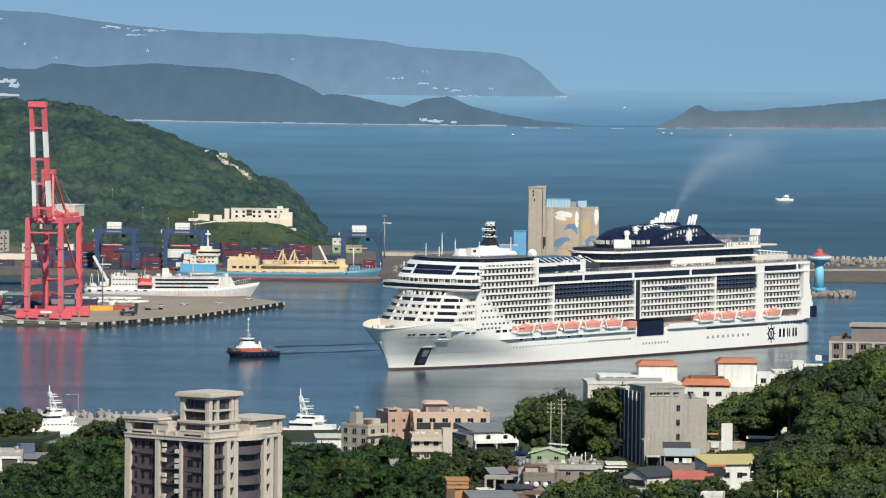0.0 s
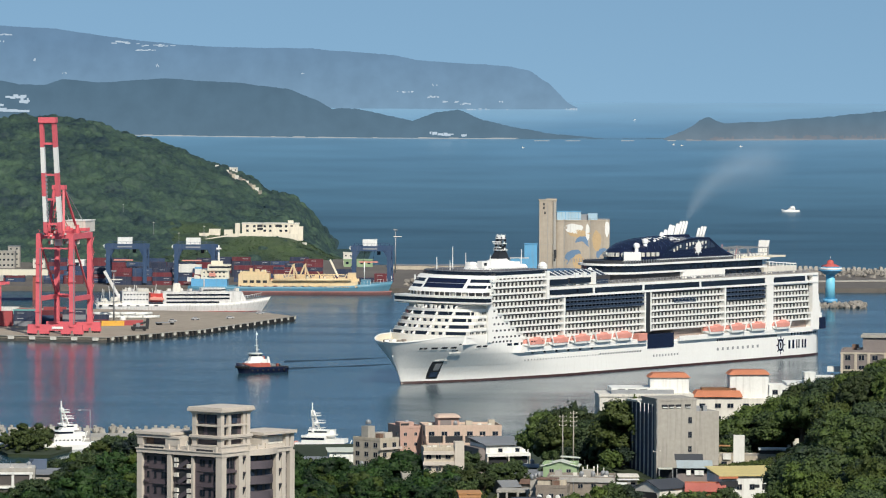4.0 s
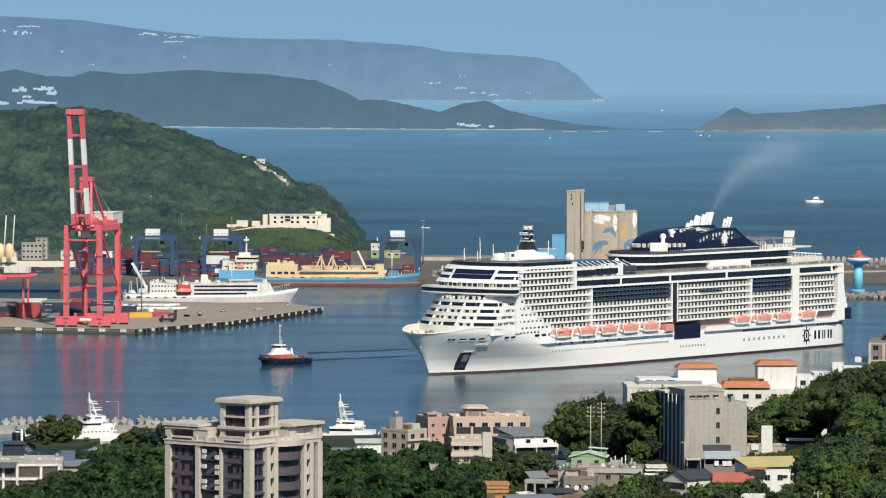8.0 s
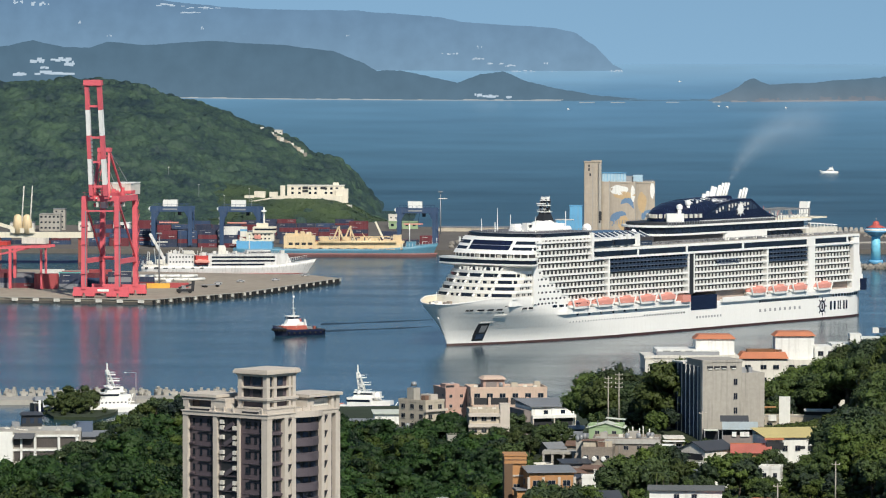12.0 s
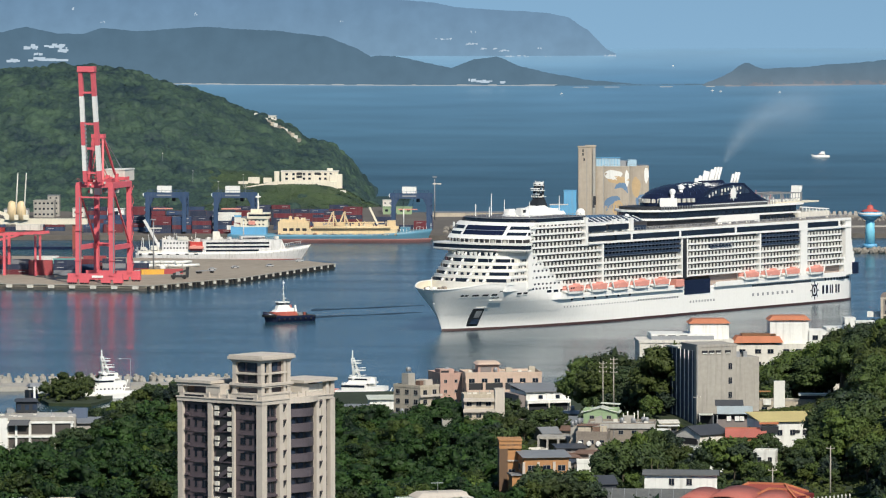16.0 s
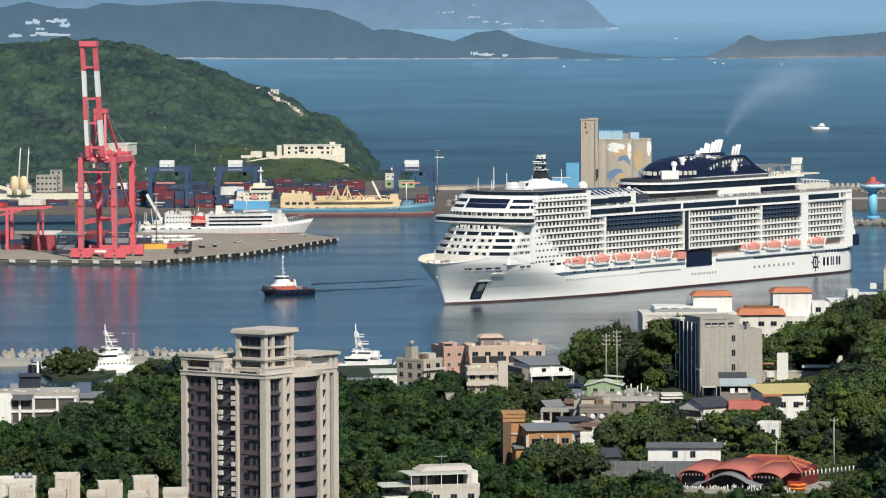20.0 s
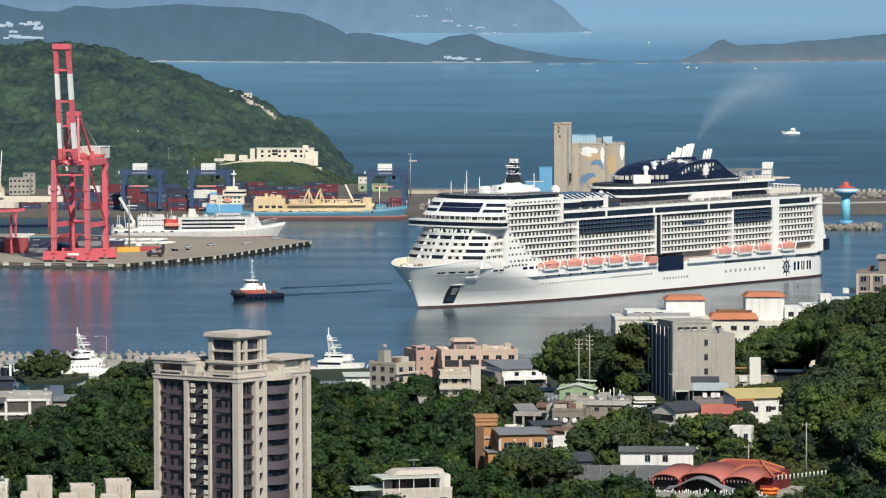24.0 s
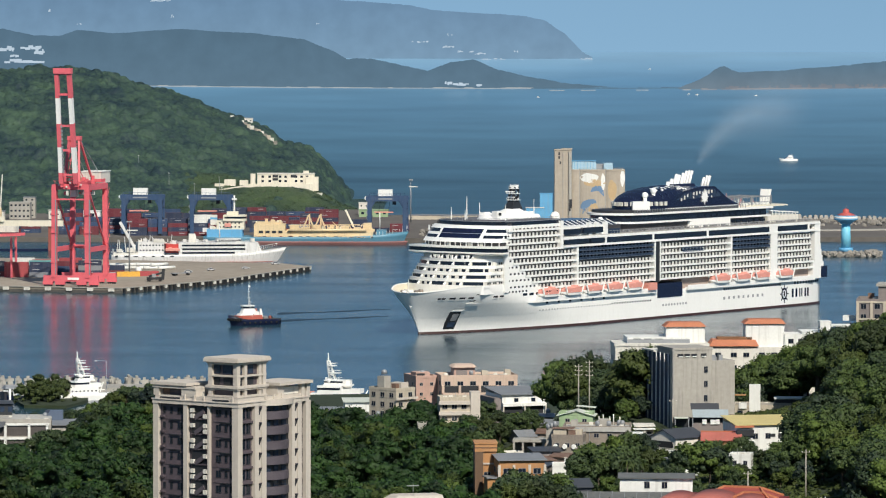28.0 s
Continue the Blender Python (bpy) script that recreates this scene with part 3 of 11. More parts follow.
def make_hill():
    xs, ys = np.arange(-560, -62, 7.0), np.arange(3205, 3900, 9.0)
    verts = [(x, y, hill_z(x, y)) for y in ys for x in xs]
    n = len(xs)
    faces = [(j * n + i, j * n + i + 1, (j + 1) * n + i + 1, (j + 1) * n + i) for j in range(len(ys) - 1) for i in range(n - 1)]
    tagged(new("ground_headland", mesh_from("ground_headland", verts, faces, HILL_LEAF, True)), "steep green wooded headland behind the port", kind="structure")
    rng = np.random.default_rng(11)
    pts = []
    while len(pts) < 8500:
        x, y = rng.uniform(-520, -72), rng.uniform(3225, 3640)
        z = hill_z(x, y)
        if z < 1.5:
            continue
        lawn = (-200 < x < -82 and y < 3372) or (-222 < x < -170 and 3290 < y < 3345 and rng.random() < 0.6)
        if lawn and rng.random() > 0.02:
            continue
        pts.append((x, y, z))
    # the closed canopy: rounded crowns that run into one another, with sprays of leaves on them
    pts = np.array(pts)
    rad = rng.uniform(1.7, 4.4, len(pts)) * np.where(rng.random(len(pts)) < 0.12, 1.5, 1.0)
    cx, cy = np.arange(-522, -70, 1.8), np.arange(3222, 3642, 2.4)
    top = np.array([[hill_z(x, y) for x in cx] for y in cy]) - 1.5
    for (x, y, z), r in zip(pts, rad):
        i0, i1 = np.searchsorted(cx, (x - r, x + r))
        j0, j1 = np.searchsorted(cy, (y - r, y + r))
        d2 = (cx[None, i0:i1] - x) ** 2 + (cy[j0:j1, None] - y) ** 2
        cap = z + 0.85 * np.sqrt(np.maximum(r * r - d2, 0)) - 0.32 * r + 0.35 * (r - 4)
        np.maximum(top[j0:j1, i0:i1], cap, out=top[j0:j1, i0:i1])
    top += rng.normal(scale=0.22, size=top.shape)
    n = len(cx)
    verts = [(x, y, top[j, i]) for j, y in enumerate(cy) for i, x in enumerate(cx)]
    faces = [(j * n + i, j * n + i + 1, (j + 1) * n + i + 1, (j + 1) * n + i) for j in range(len(cy) - 1) for i in range(n - 1)]
    tagged(new("headland_canopy", mesh_from("headland_canopy", verts, faces, HILL_LEAF, True)), "closed dark green forest canopy covering the headland", "forest", kind="stuff")
    pts[:, 2] += 0.35 * (rad - 4) - 0.32 * rad
    v, f = leaf_cards(rng, pts, rad * 1.02, 14, 0.7, 0.84, 0.1, 0.22)
    tagged(new("headland_leaves", mesh_from("headland_leaves", v, f, HILL_LEAF)), "sprays of dark green leaves on the headland's crowns", "forest", kind="stuff")
    lawn = [(x, y, hill_z(x, y)) for x, y in zip(rng.uniform(-205, -82, 4600), rng.uniform(3225, 3375, 4600))]
    v, f = leaf_cards(rng, np.array(lawn), np.full(len(lawn), 1.1), 9, 0.8, 0.5, 0.3, 0.1)
    gx, gy = np.arange(-206, -80, 2.5), np.arange(3224, 3378, 3.0)
    m = len(gx)
    gv = [(x, y, hill_z(x, y) + 0.55 + 0.5 * noise.noise((x * 0.15, y * 0.15, 3))) for y in gy for x in gx]
    gf = [(j * m + i, j * m + i + 1, (j + 1) * m + i + 1, (j + 1) * m + i) for j in range(len(gy) - 1) for i in range(m - 1)]
    v, f = np.concatenate([np.array(gv), v]), gf + [tuple(q + len(gv)) for q in f]
    tagged(new("headland_scrub", mesh_from("headland_scrub", v, f, GRASS_MAT)), "low bright green scrub on the slope below the fort", "scrub", kind="stuff")


make_hill()


QUAY_WALL = paint("wet_quay_wall", (0.075, 0.068, 0.058), 0.8, 0.4, 0.3, streak=0.3)


def land(name, pts, z, material, label, foot=-3.0):
    bm = prism(BM(), pts, foot, z)
    return tagged(part(name, bm, material, None), label, kind="structure")


land("pavement_terminal", [(-560, 2876), (-33, 2870), (10, 2886), (340, 2902), (340, 3190), (100, 3215), (-60, 3225), (-75, 3320), (-560, 3320)], 2.8, TERMINAL, "weathered concrete container terminal ground")
land("pavement_pier", [(-560, 2345), (-250, 2338), (-174, 2318), (-131, 2392), (-87, 2536), (-104, 2568), (-205, 2604), (-330, 2640), (-560, 2650)], 2.6, APRON, "tan concrete pier apron with worn markings")
PIER = [(-560, 2345), (-250, 2338), (-174, 2318), (-131, 2392), (-87, 2536), (-104, 2568), (-205, 2604), (-330, 2640), (-560, 2650)]
land("pavement_quay_foot", [(x + (0.25 if x > -140 else 0.0), y - (0.35 if y < 2540 else 0.0)) for x, y in PIER], 1.5, QUAY_WALL, "dark wet foot of the pier wall")
land("ground_spit", [(-164, 1690), (-161, 1640), (-156, 1620), (-141, 1618), (-136, 1640), (-137, 1690)], 1.1, SOIL, "low overgrown spit inside the small harbour")
land("pavement_breakwater", [(-300, 1672), (-92, 1694), (-92, 1712), (-300, 1692)], 1.8, CONCRETE, "low concrete breakwater of the small harbour")


def ground_z(x, y):
    z = 7 + 10 * math.exp(-((x - 60) / 50) ** 2 - ((y - 1398) / 44) ** 2)
    z += 30 * math.exp(-((x - 136) / 30) ** 2 - ((y - 1400) / 140) ** 2)
    z += 0.8 * noise.noise((x * 0.02, y * 0.02, 9))
    z -= 3.4 * ease((-116 - x) / 10) * ease((y - 1368) / 24)
    shore = 1612 if x > -114 else 1612 - 132 * ease((-114 - x) / 32)
    return z - 12 * ease((y - shore + 12) / 24)


def make_ground():
    xs, ys = np.arange(-900, 901, 12.0), np.arange(-900, 1650, 8.0)
    verts = []
    for y in ys:
        for x in xs:
            verts.append((x, y, ground_z(x, y) + min(112.0, max(0.0, 950 - y) * 0.118) * (1 - 0.8 * ease((abs(x) - 250) / 600))))
    n = len(xs)
    faces = [(j * n + i, j * n + i + 1, (j + 1) * n + i + 1, (j + 1) * n + i) for j in range(len(ys) - 1) for i in range(n - 1)]
    tagged(new("ground", mesh_from("ground", verts, faces, SOIL, True)), "dark overgrown ground of the town's hillsides", kind="structure")


make_ground()


# ---- the cruise ship: bow at the origin, x forward, y to port, the waterline at z = 0 ----
def stem(z):
    return 0.5 + 11.2 * (max(z, 0) / 19) ** 1.2 if z < 19 else 11.7 + (z - 19) * 0.3


def half_breadth(x, z):
    """The hull's half breadth: a fine entrance at the water, full and flared at the deck, a cut-off stern."""
    k = ease(z / 20)
    run = 92 - 48 * k
    t = min(1.0, max(0.0, (stem(z) - x) / run))
    fine, full = t ** 0.78 * (1.35 - 0.35 * t), max(0.0, 1 - (1 - t) ** 2.2) ** 0.54
    w = 21.3 * min(1.0, (1 - k) * fine + k * full)
    if x < -284:
        w *= 1 - 0.16 * ((-284 - x) / 20) ** 2
    return w


def hull_bm(x_list, z_list, out=0.0):
    bm = BM()
    grid = {}
    for s in (1, -1):
        for i, u in enumerate(x_list):
            for j, z in enumerate(z_list):
                x = u if u < -60 else -60 + (stem(z) + 60) * (u + 60) / 60
                grid[s, i, j] = bm.verts.new((x, s * max(0.02, half_breadth(x, z) + out), z))
        for i in range(len(x_list) - 1):
            for j in range(len(z_list) - 1):
                q = (grid[s, i, j], grid[s, i + 1, j], grid[s, i + 1, j + 1], grid[s, i, j + 1])
                bm.faces.new(q[::-1] if s > 0 else q).smooth = True
    last = len(z_list) - 1
    for i in range(len(x_list) - 1):
        bm.faces.new((grid[1, i, last], grid[-1, i, last], grid[-1, i + 1, last], grid[1, i + 1, last]))
    for j in range(last):
        bm.faces.new((grid[1, 0, j], grid[-1, 0, j], grid[-1, 0, j + 1], grid[1, 0, j + 1]))
    return bm


def front_outline(xf, half, aft, bow=20.0, n=18):
    """A deckhouse plan: rounded towards the bow, straight sides back to aft."""
    xc = xf - bow
    arc = [(xc + bow * math.cos(a), half * math.sin(a)) for a in (math.pi * (i / n - 0.5) for i in range(n + 1))]
    return [(aft, -half)] + arc + [(aft, half)]


def broad_front(xf, sweep, half, aft, n=14):
    """A deckhouse plan with a broad, gently swept front: the middle stands at xf, the corners lie back by sweep."""
    return [(aft, -half)] + [(front_x(xf, sweep, half, y), y) for y in (half * (2 * i / n - 1) for i in range(n + 1))] + [(aft, half)]


def front_x(xf, sweep, half, y):
    return xf - sweep * (abs(y) / half) ** 2.4


def front_strip(xf, sweep, half, y0, y1, z0, z1, thick=0.25, lean=0.0):
    """A band that follows the broad front from y0 to y1."""
    bm = BM()
    n = max(1, int(abs(y1 - y0) / 2.5))
    ring = []
    for i in range(n + 1):
        y = y0 + (y1 - y0) * i / n
        x = front_x(xf, sweep, half, y)
        ring.append([bm.verts.new(p) for p in ((x - 0.6, y, z0), (x + thick, y, z0), (x + thick - lean, y, z1), (x - 0.6 - lean, y, z1))])
    for a, b in zip(ring, ring[1:]):
        for k in range(4):
            bm.faces.new((a[k], b[k], b[(k + 1) % 4], a[(k + 1) % 4]))
    bm.faces.new(ring[0][::-1]), bm.faces.new(ring[-1])
    bmesh.ops.recalc_face_normals(bm, faces=bm.faces[:])
    return bm


def lifeboat_hull():
    bm = BM()
    st = [(-7.4, 0.6, 1.2), (-6.2, 2.0, 0.4), (-3, 2.5, 0.0), (3, 2.5, 0.0), (6.2, 1.9, 0.4), (7.6, 0.3, 1.4)]
    rings = []
    for x, w, k in st:
        rings.append([bm.verts.new(p) for p in ((x, -w, 2.2), (x, -w * 0.9, k + 0.6), (x, 0, k), (x, w * 0.9, k + 0.6), (x, w, 2.2))])
    for a, b in zip(rings, rings[1:]):
        for i in range(4):
            bm.faces.new((a[i], b[i], b[i + 1], a[i + 1]))
        bm.faces.new((a[4], b[4], b[0], a[0]))
    bm.faces.new(rings[0][::-1]), bm.faces.new(rings[-1])
    return bm


def lifeboat_canopy():
    bm = BM()
    st = [(-7.0, 1.3, 3.0), (-6.0, 2.3, 4.0), (-3.6, 2.5, 4.3), (-3.2, 2.5, 4.9), (-0.6, 2.5, 4.9), (-0.2, 2.5, 4.4), (4.6, 2.4, 4.3), (6.2, 1.7, 3.7), (7.0, 0.7, 2.9)]
    rings = []
    for x, w, h in st:
        rings.append([bm.verts.new(p) for p in ((x, -w * 1.02, 1.7), (x, -w, 2.0 + (h - 2.0) * 0.7), (x, -w * 0.7, h), (x, w * 0.7, h), (x, w, 2.0 + (h - 2.0) * 0.7), (x, w * 1.02, 1.7))])
    for a, b in zip(rings, rings[1:]):
        for i in range(5):
            bm.faces.new((a[i], b[i], b[i + 1], a[i + 1]))
    bm.faces.new(rings[0][::-1]), bm.faces.new(rings[-1])
    return bm


def balcony_row(s, x0, x1, z, y_in=19.75, y_out=21.75, step=2.85, screen=0.92):
    """One deck of balconies on one side: floor edge, white parapet, and a white screen between neighbours."""
    bm = BM()
    for s in (s,):
        a, b = sorted((s * y_in, s * y_out))
        box(bm, x0, x1, a, b, z, z + 0.3)
        a, b = sorted((s * (y_out - 0.15), s * y_out))
        box(bm, x0, x1, a, b, z + 0.3, z + screen)
        n = max(1, round((x1 - x0) / step))
        for i in range(n + 1):
            x = x0 + (x1 - x0) * i / n
            a, b = sorted((s * (y_out - 1.05), s * (y_out - 0.2)))
            box(bm, x - 0.12, x + 0.12, a, b, z + 0.3, z + 2.3)
    return bm


def make_cruise_ship():
    ship = thing("cruise_ship", pose(-22.64, 2019.7, 0, 0, 0, -127.89), "huge white cruise ship with navy dome and balcony rows", "cruise ship")
    many = {"midship_window", "pillar", "anchor_recess", "anchor", "bow_fender", "mooring_slot", "hull_window", "davit", "aft_window", "window_band", "deck_edge", "aft_window", "satellite_dome", "vent_cowl", "front_screen", "midship_post", "antenna", "side_panel", "stern_panel", "promenade_ledge", "front_casing", "glass_screen", "hawse_slot", "slot_lip"}
    P = lambda name, bm, mat=WHITE, label="", to=ship: (split_part if name in many else part)(name, bm, mat, to, label)
    xs = [-304, -300, -295, -284, -240, -200, -160, -120, -95, -80, -70] + [-60 * (1 - i / 26) ** 1.7 for i in range(27)]
    P("hull", hull_bm(xs, [-3, 0, 2, 4.5, 7, 9.5, 12, 12.6]), WHITE, "white riveted steel hull")
    P("boot_topping", hull_bm(xs, [-3.1, 1.0], 0.06), BOOT, "dark red waterline band")
    # the bow above the promenade level
    fx = [-60 * (1 - i / 26) ** 1.7 for i in range(27)]
    rim = lambda u: 18.7 + 2.1 * ease(-u / 18)
    bow = BM()
    zl = [7.0, 9.5, 12, 12.6, 14, 16, 18, 19, 20.2, 21.6]
    g = {}
    for s in (1, -1):
        for i, u in enumerate(fx):
            for j, z in enumerate(zl):
                z2 = z if z <= 17 else 17 + (z - 17) * (rim(u) - 17) / 4.6
                x = -60 + (stem(z2) + 60) * (u + 60) / 60
                g[s, i, j] = bow.verts.new((x, s * max(0.02, half_breadth(x, z2) + 0.04), z2))
        for i in range(len(fx) - 1):
            for j in range(len(zl) - 1):
                q = (g[s, i, j], g[s, i + 1, j], g[s, i + 1, j + 1], g[s, i, j + 1])
                bow.faces.new(q[::-1] if s > 0 else q).smooth = True
    bmesh.ops.remove_doubles(bow, verts=bow.verts[:], dist=0.13)
    P("bow_shell", bow, WHITE, "white flared bow")
    deck = BM()
    ring = [(x, half_breadth(x, 17.4) - 0.4) for x in np.linspace(-58, 10.0, 20)]
    prism(deck, [(x, -w) for x, w in ring] + [(x, w) for x, w in ring[::-1]], 17.0, 17.4)
    P("foredeck", deck, paint("foredeck_cream", (0.62, 0.55, 0.42), 0.7, 0.1, 0.3), "cream foredeck")
    lining = BM()
    for side in (1, -1):
        row = []
        for x in np.linspace(-40, 10.4, 22):
            z1 = rim((x + 60) / 71.7 * 60 - 60)
            w = max(0.05, half_breadth(x, 17.4) - 0.35)
            row.append((lining.verts.new((x, side * w, 17.4)), lining.verts.new((x, side * max(0.05, half_breadth(x, z1) - 0.25), z1))))
        for (a, b), (c, d) in zip(row, row[1:]):
            lining.faces.new((a, c, d, b))
    for side in (1, -1):
        lip, pts = BM(), []
        for x in list(np.linspace(-24, 8, 14)) + [9.6, 10.7, 11.3]:
            z1 = rim((x + 60) / 71.7 * 60 - 60)
            pts.append(Vector((x, side * max(0.0, half_breadth(x, z1) - 0.05), z1)))
        for a, b in zip(pts, pts[1:]):
            beam(lip, a, b, 0.55, 0.4)
        P("bow_rim", lip, WHITE, "rounded white bulwark rim")
    P("bulwark_lining", lining, CREAM, "cream inside of the bow bulwark")
    for x, y in ((0, -9), (-5, -11), (-2, -3), (-9, -6)):
        P("mooring_winch", tube(BM(), (x, y - 0.9, 18.2), (x, y + 0.9, 18.2), 0.8, 0.8, 10), OLD_BROWN, "brown mooring winch drum")
    fit = BM()
    for y in (-7, 7):
        tube(fit, (2, y, 17.4), (2, y, 18.9), 0.9)
        box(fit, -3, 0, y - 1.5, y + 1.5, 17.4, 19.1)
    tube(fit, (8, 0, 17.4), (8, 0, 24), 0.22, 0.12)
    split_part("deck_gear", fit, WHITE, ship)
    # anchor recess and mooring slots as dark plates, their inner shade in the colour; portholes
    def on_hull(x0, x1, z0, z1, lean=0.0, out=0.08):
        bm = BM()
        for s in (1, -1):
            v = []
            for x, z in ((x0, z0), (x1, z0), (x1 + lean, z1), (x0 + lean, z1)):
                for o in (out, -0.5):
                    v.append(bm.verts.new((x, s * (half_breadth(x, z) + o), z)))
            for f in ((0, 2, 4, 6), (1, 7, 5, 3), (0, 1, 3, 2), (2, 3, 5, 4), (4, 5, 7, 6), (6, 7, 1, 0)):
                q = [v[i] for i in f]
                bm.faces.new(q if s < 0 else q[::-1])
        return bm
    P("anchor_recess", on_hull(-15.2, -9.8, 1.8, 9.7, 1.2), DARK, "black anchor recess")
    P("anchor", on_hull(-13.6, -11.0, 5.6, 8.6, 0.4, 0.75), FAINT, "grey anchor shank")
    split_part("anchor_fluke", on_hull(-14.2, -10.6, 2.7, 4.9, 0.3, 0.75), SLATE, ship, "dark anchor fluke")
    split_part("recess_lip", on_hull(-15.5, -9.3, 9.7, 10.2, 0.1, 0.4), WHITE, ship)
    P("bow_fender", on_hull(-20, -13.5, 12.2, 13.3, 0.5, 0.5), WHITE)
    P("hawse_slot", on_hull(-17.0, -14.0, 14.2, 17.4, -2.2), DARK, "dark hawse slot")
    for x in (1.5, -3.2, -7.8, -12.4, -27, -31):
        P("mooring_slot", on_hull(x - 2.9, x, 15.4, 16.2), DARK)
        P("slot_lip", on_hull(x - 3.0, x + 0.1, 14.9, 15.3, 0, 0.2), WHITE)
    for x in (-48, -53, -58):
        P("hull_window", on_hull(x - 3.4, x, 15.3, 16.4), GLASS)
    for k in range(7):
        P("hull_window", on_hull(-35.6 - 2.6 * k, -34.4 - 2.6 * k, 17.0, 17.8), GLASS)
    for x0, x1, z, step, w in ((-62, -118, 8.0, 2.1, 0.7), (-118, -150, 8.2, 2.1, 0.9), (-160, -180, 5.4, 2.4, 1.1), (-212, -247, 6.0, 4.2, 1.5), (-212, -262, 10.4, 1.9, 1.2), (-275, -300, 10.6, 2.6, 1.3), (-66, -112, 11.0, 9.0, 1.6)):
        bm = BM()
        x = x0
        while x > x1:
            for s in (1, -1):
                y = half_breadth(x, z) * s
                box(bm, x - w, x, min(y, y + 0.07 * s) - 0.2 * (s < 0), max(y, y + 0.07 * s), z, z + w * 0.9)
            x -= step
        tagged(P("porthole", bm, FAINT if z < 8.1 else GLASS, "row of portholes"), kind="stuff")
    # promenade ledges with the boats
    for x0, x1 in ((-153.5, -57), (-292, -179.5)):
        bm = BM()
        for s in (1, -1):
            a, b = sorted((s * 20.9, s * 22.7))
            f = 7.0 if x1 == -57 else 0.0
            prism(bm, [(x0, a), (x1 + f * (s > 0), a), (x1 + f * (s < 0), b), (x0, b)], 12.0, 13.3)
            a, b = sorted((s * 22.45, s * 22.7))
            box(bm, x0, x1, a, b, 13.3, 14.3)
        P("promenade_ledge", bm, WHITE)
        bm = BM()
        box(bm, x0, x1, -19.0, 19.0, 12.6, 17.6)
        # The shade behind the boats is put into this wall's tan colour.
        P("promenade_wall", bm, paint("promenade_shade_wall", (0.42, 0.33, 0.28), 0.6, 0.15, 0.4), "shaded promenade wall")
    hull_me, can_me = lifeboat_hull(), lifeboat_canopy()
    first = None
    for x in (-66.5, -84.5, -101, -117.5, -133.5, -208, -226, -243, -264):
        for y in (21.7, -21.7):
            if first is None:
                first = P("lifeboat", hull_me, WHITE, "white lifeboat hull with an orange canopy")
                first.matrix_basis = pose(x, y, 13.6)
                top = P("canopy", can_me, ORANGE, "orange canopy", first)
                win = BM()
                for s in (1, -1):
                    for k in range(-2, 3):
                        a, b = sorted((s * 2.40, s * 2.50))
                        box(win, k * 1.9 - 0.6, k * 1.9 + 0.6, a, b, 2.9, 3.4)
                tagged(P("window_strip", win, GLASS, "", first), kind="stuff")
            else:
                c = shared("lifeboat", first.data, ship, pose(x, y, 13.6))
                tagged(c, "white lifeboat hull with an orange canopy")
                shared("canopy", top.data, c)
            dv = BM()
            s = 1 if y > 0 else -1
            for k in (-5.5, 5.5):
                beam(dv, (x + k, s * 19.6, 18.6), (x + k, s * 23.6, 18.2), 0.7, 0.9)
                beam(dv, (x + k, s * 19.6, 13.3), (x + k, s * 19.6, 18.6), 0.9)
                beam(dv, (x + k * 1.25, s * 24.1, 18.0), (x + k * 0.95, s * 24.0, 14.2), 0.5, 0.6)
            P("davit", dv, WHITE)
    for y in (21.7, -21.7):
        bm = box(BM(), -152, -145.5, y - 2, y + 2, 13.5, 16.8)
        P("rescue_boat", bm, ORANGE, "small orange rescue boat")
    bm = BM()
    for s in (1, -1):
        a, b = sorted((s * 21.0, s * 21.55))
        box(bm, -176.4, -155.4, a, b, 9.4, 16.0)
    P("side_panel", bm, NAVY, "navy blue shell panel")
    # cabins: core behind the balconies, their shade put into its dark colour
    core = paint("cabin_front_shade", (0.055, 0.05, 0.05), 0.4, 0.5, 1.6)
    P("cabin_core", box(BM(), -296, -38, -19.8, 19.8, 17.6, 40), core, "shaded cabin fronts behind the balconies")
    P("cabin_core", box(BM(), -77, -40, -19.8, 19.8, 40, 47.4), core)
    blocks = ((-89.5, -36, 17.6, 10), (-152.5, -90.5, 17.6, 4), (-217.5, -157.5, 17.6, 6), (-252.5, -218.5, 17.6, 4), (-289, -258.5, 17.6, 7))
    for x0, x1, z0, n in blocks:
        for k in range(n):
            z = z0 + 2.9 * k
            lo = x0 if k < 7 else max(x0, -76.5)
            hi = x1 - (max(0, 5 - k) * 4.6 if x1 == -36 else 0)
            if hi < x1:
                for side in (1, -1):
                    a, b = sorted((side * 20.3, side * 21.35))
                    face = P("cabin_wall", box(BM(), hi + 0.2, -33.2, a, b, z, z + 2.9), WHITE, "white wall with small cabin windows")
                    q, n = hi + 1.6, 0
                    while q < -35:
                        a, b = sorted((side * 21.3, side * 21.42))
                        P("cabin_window", box(BM(), q, q + 1.2, a, b, z + 1.4, z + 2.2), GLASS, "", face)
                        q += 3.0
            if x0 == -289:
                lo = -294 + 1.6 * k if k < 3 else -290 + 0.4 * (k - 3)
            for side in (1, -1):
                P("balcony_front", balcony_row(side, lo, hi, z), WHITE, "white balcony fronts and screens")
    # dividers, slot, pillars, glass fields
    bm = BM()
    for s in (1, -1):
        for x, w in ((-90, 0.6), (-152.8, 0.45), (-157.3, 0.45), (-218, 0.6), (-34.8, 1.6)):
            a, b = sorted((s * 19.5, s * 22.0))
            box(bm, x - w, x + w, a, b, 17.4, 36.2)
        a, b = sorted((s * 19.5, s * 22.2))
        box(bm, -258.4, -252.6, a, b, 13.3, 40.2)
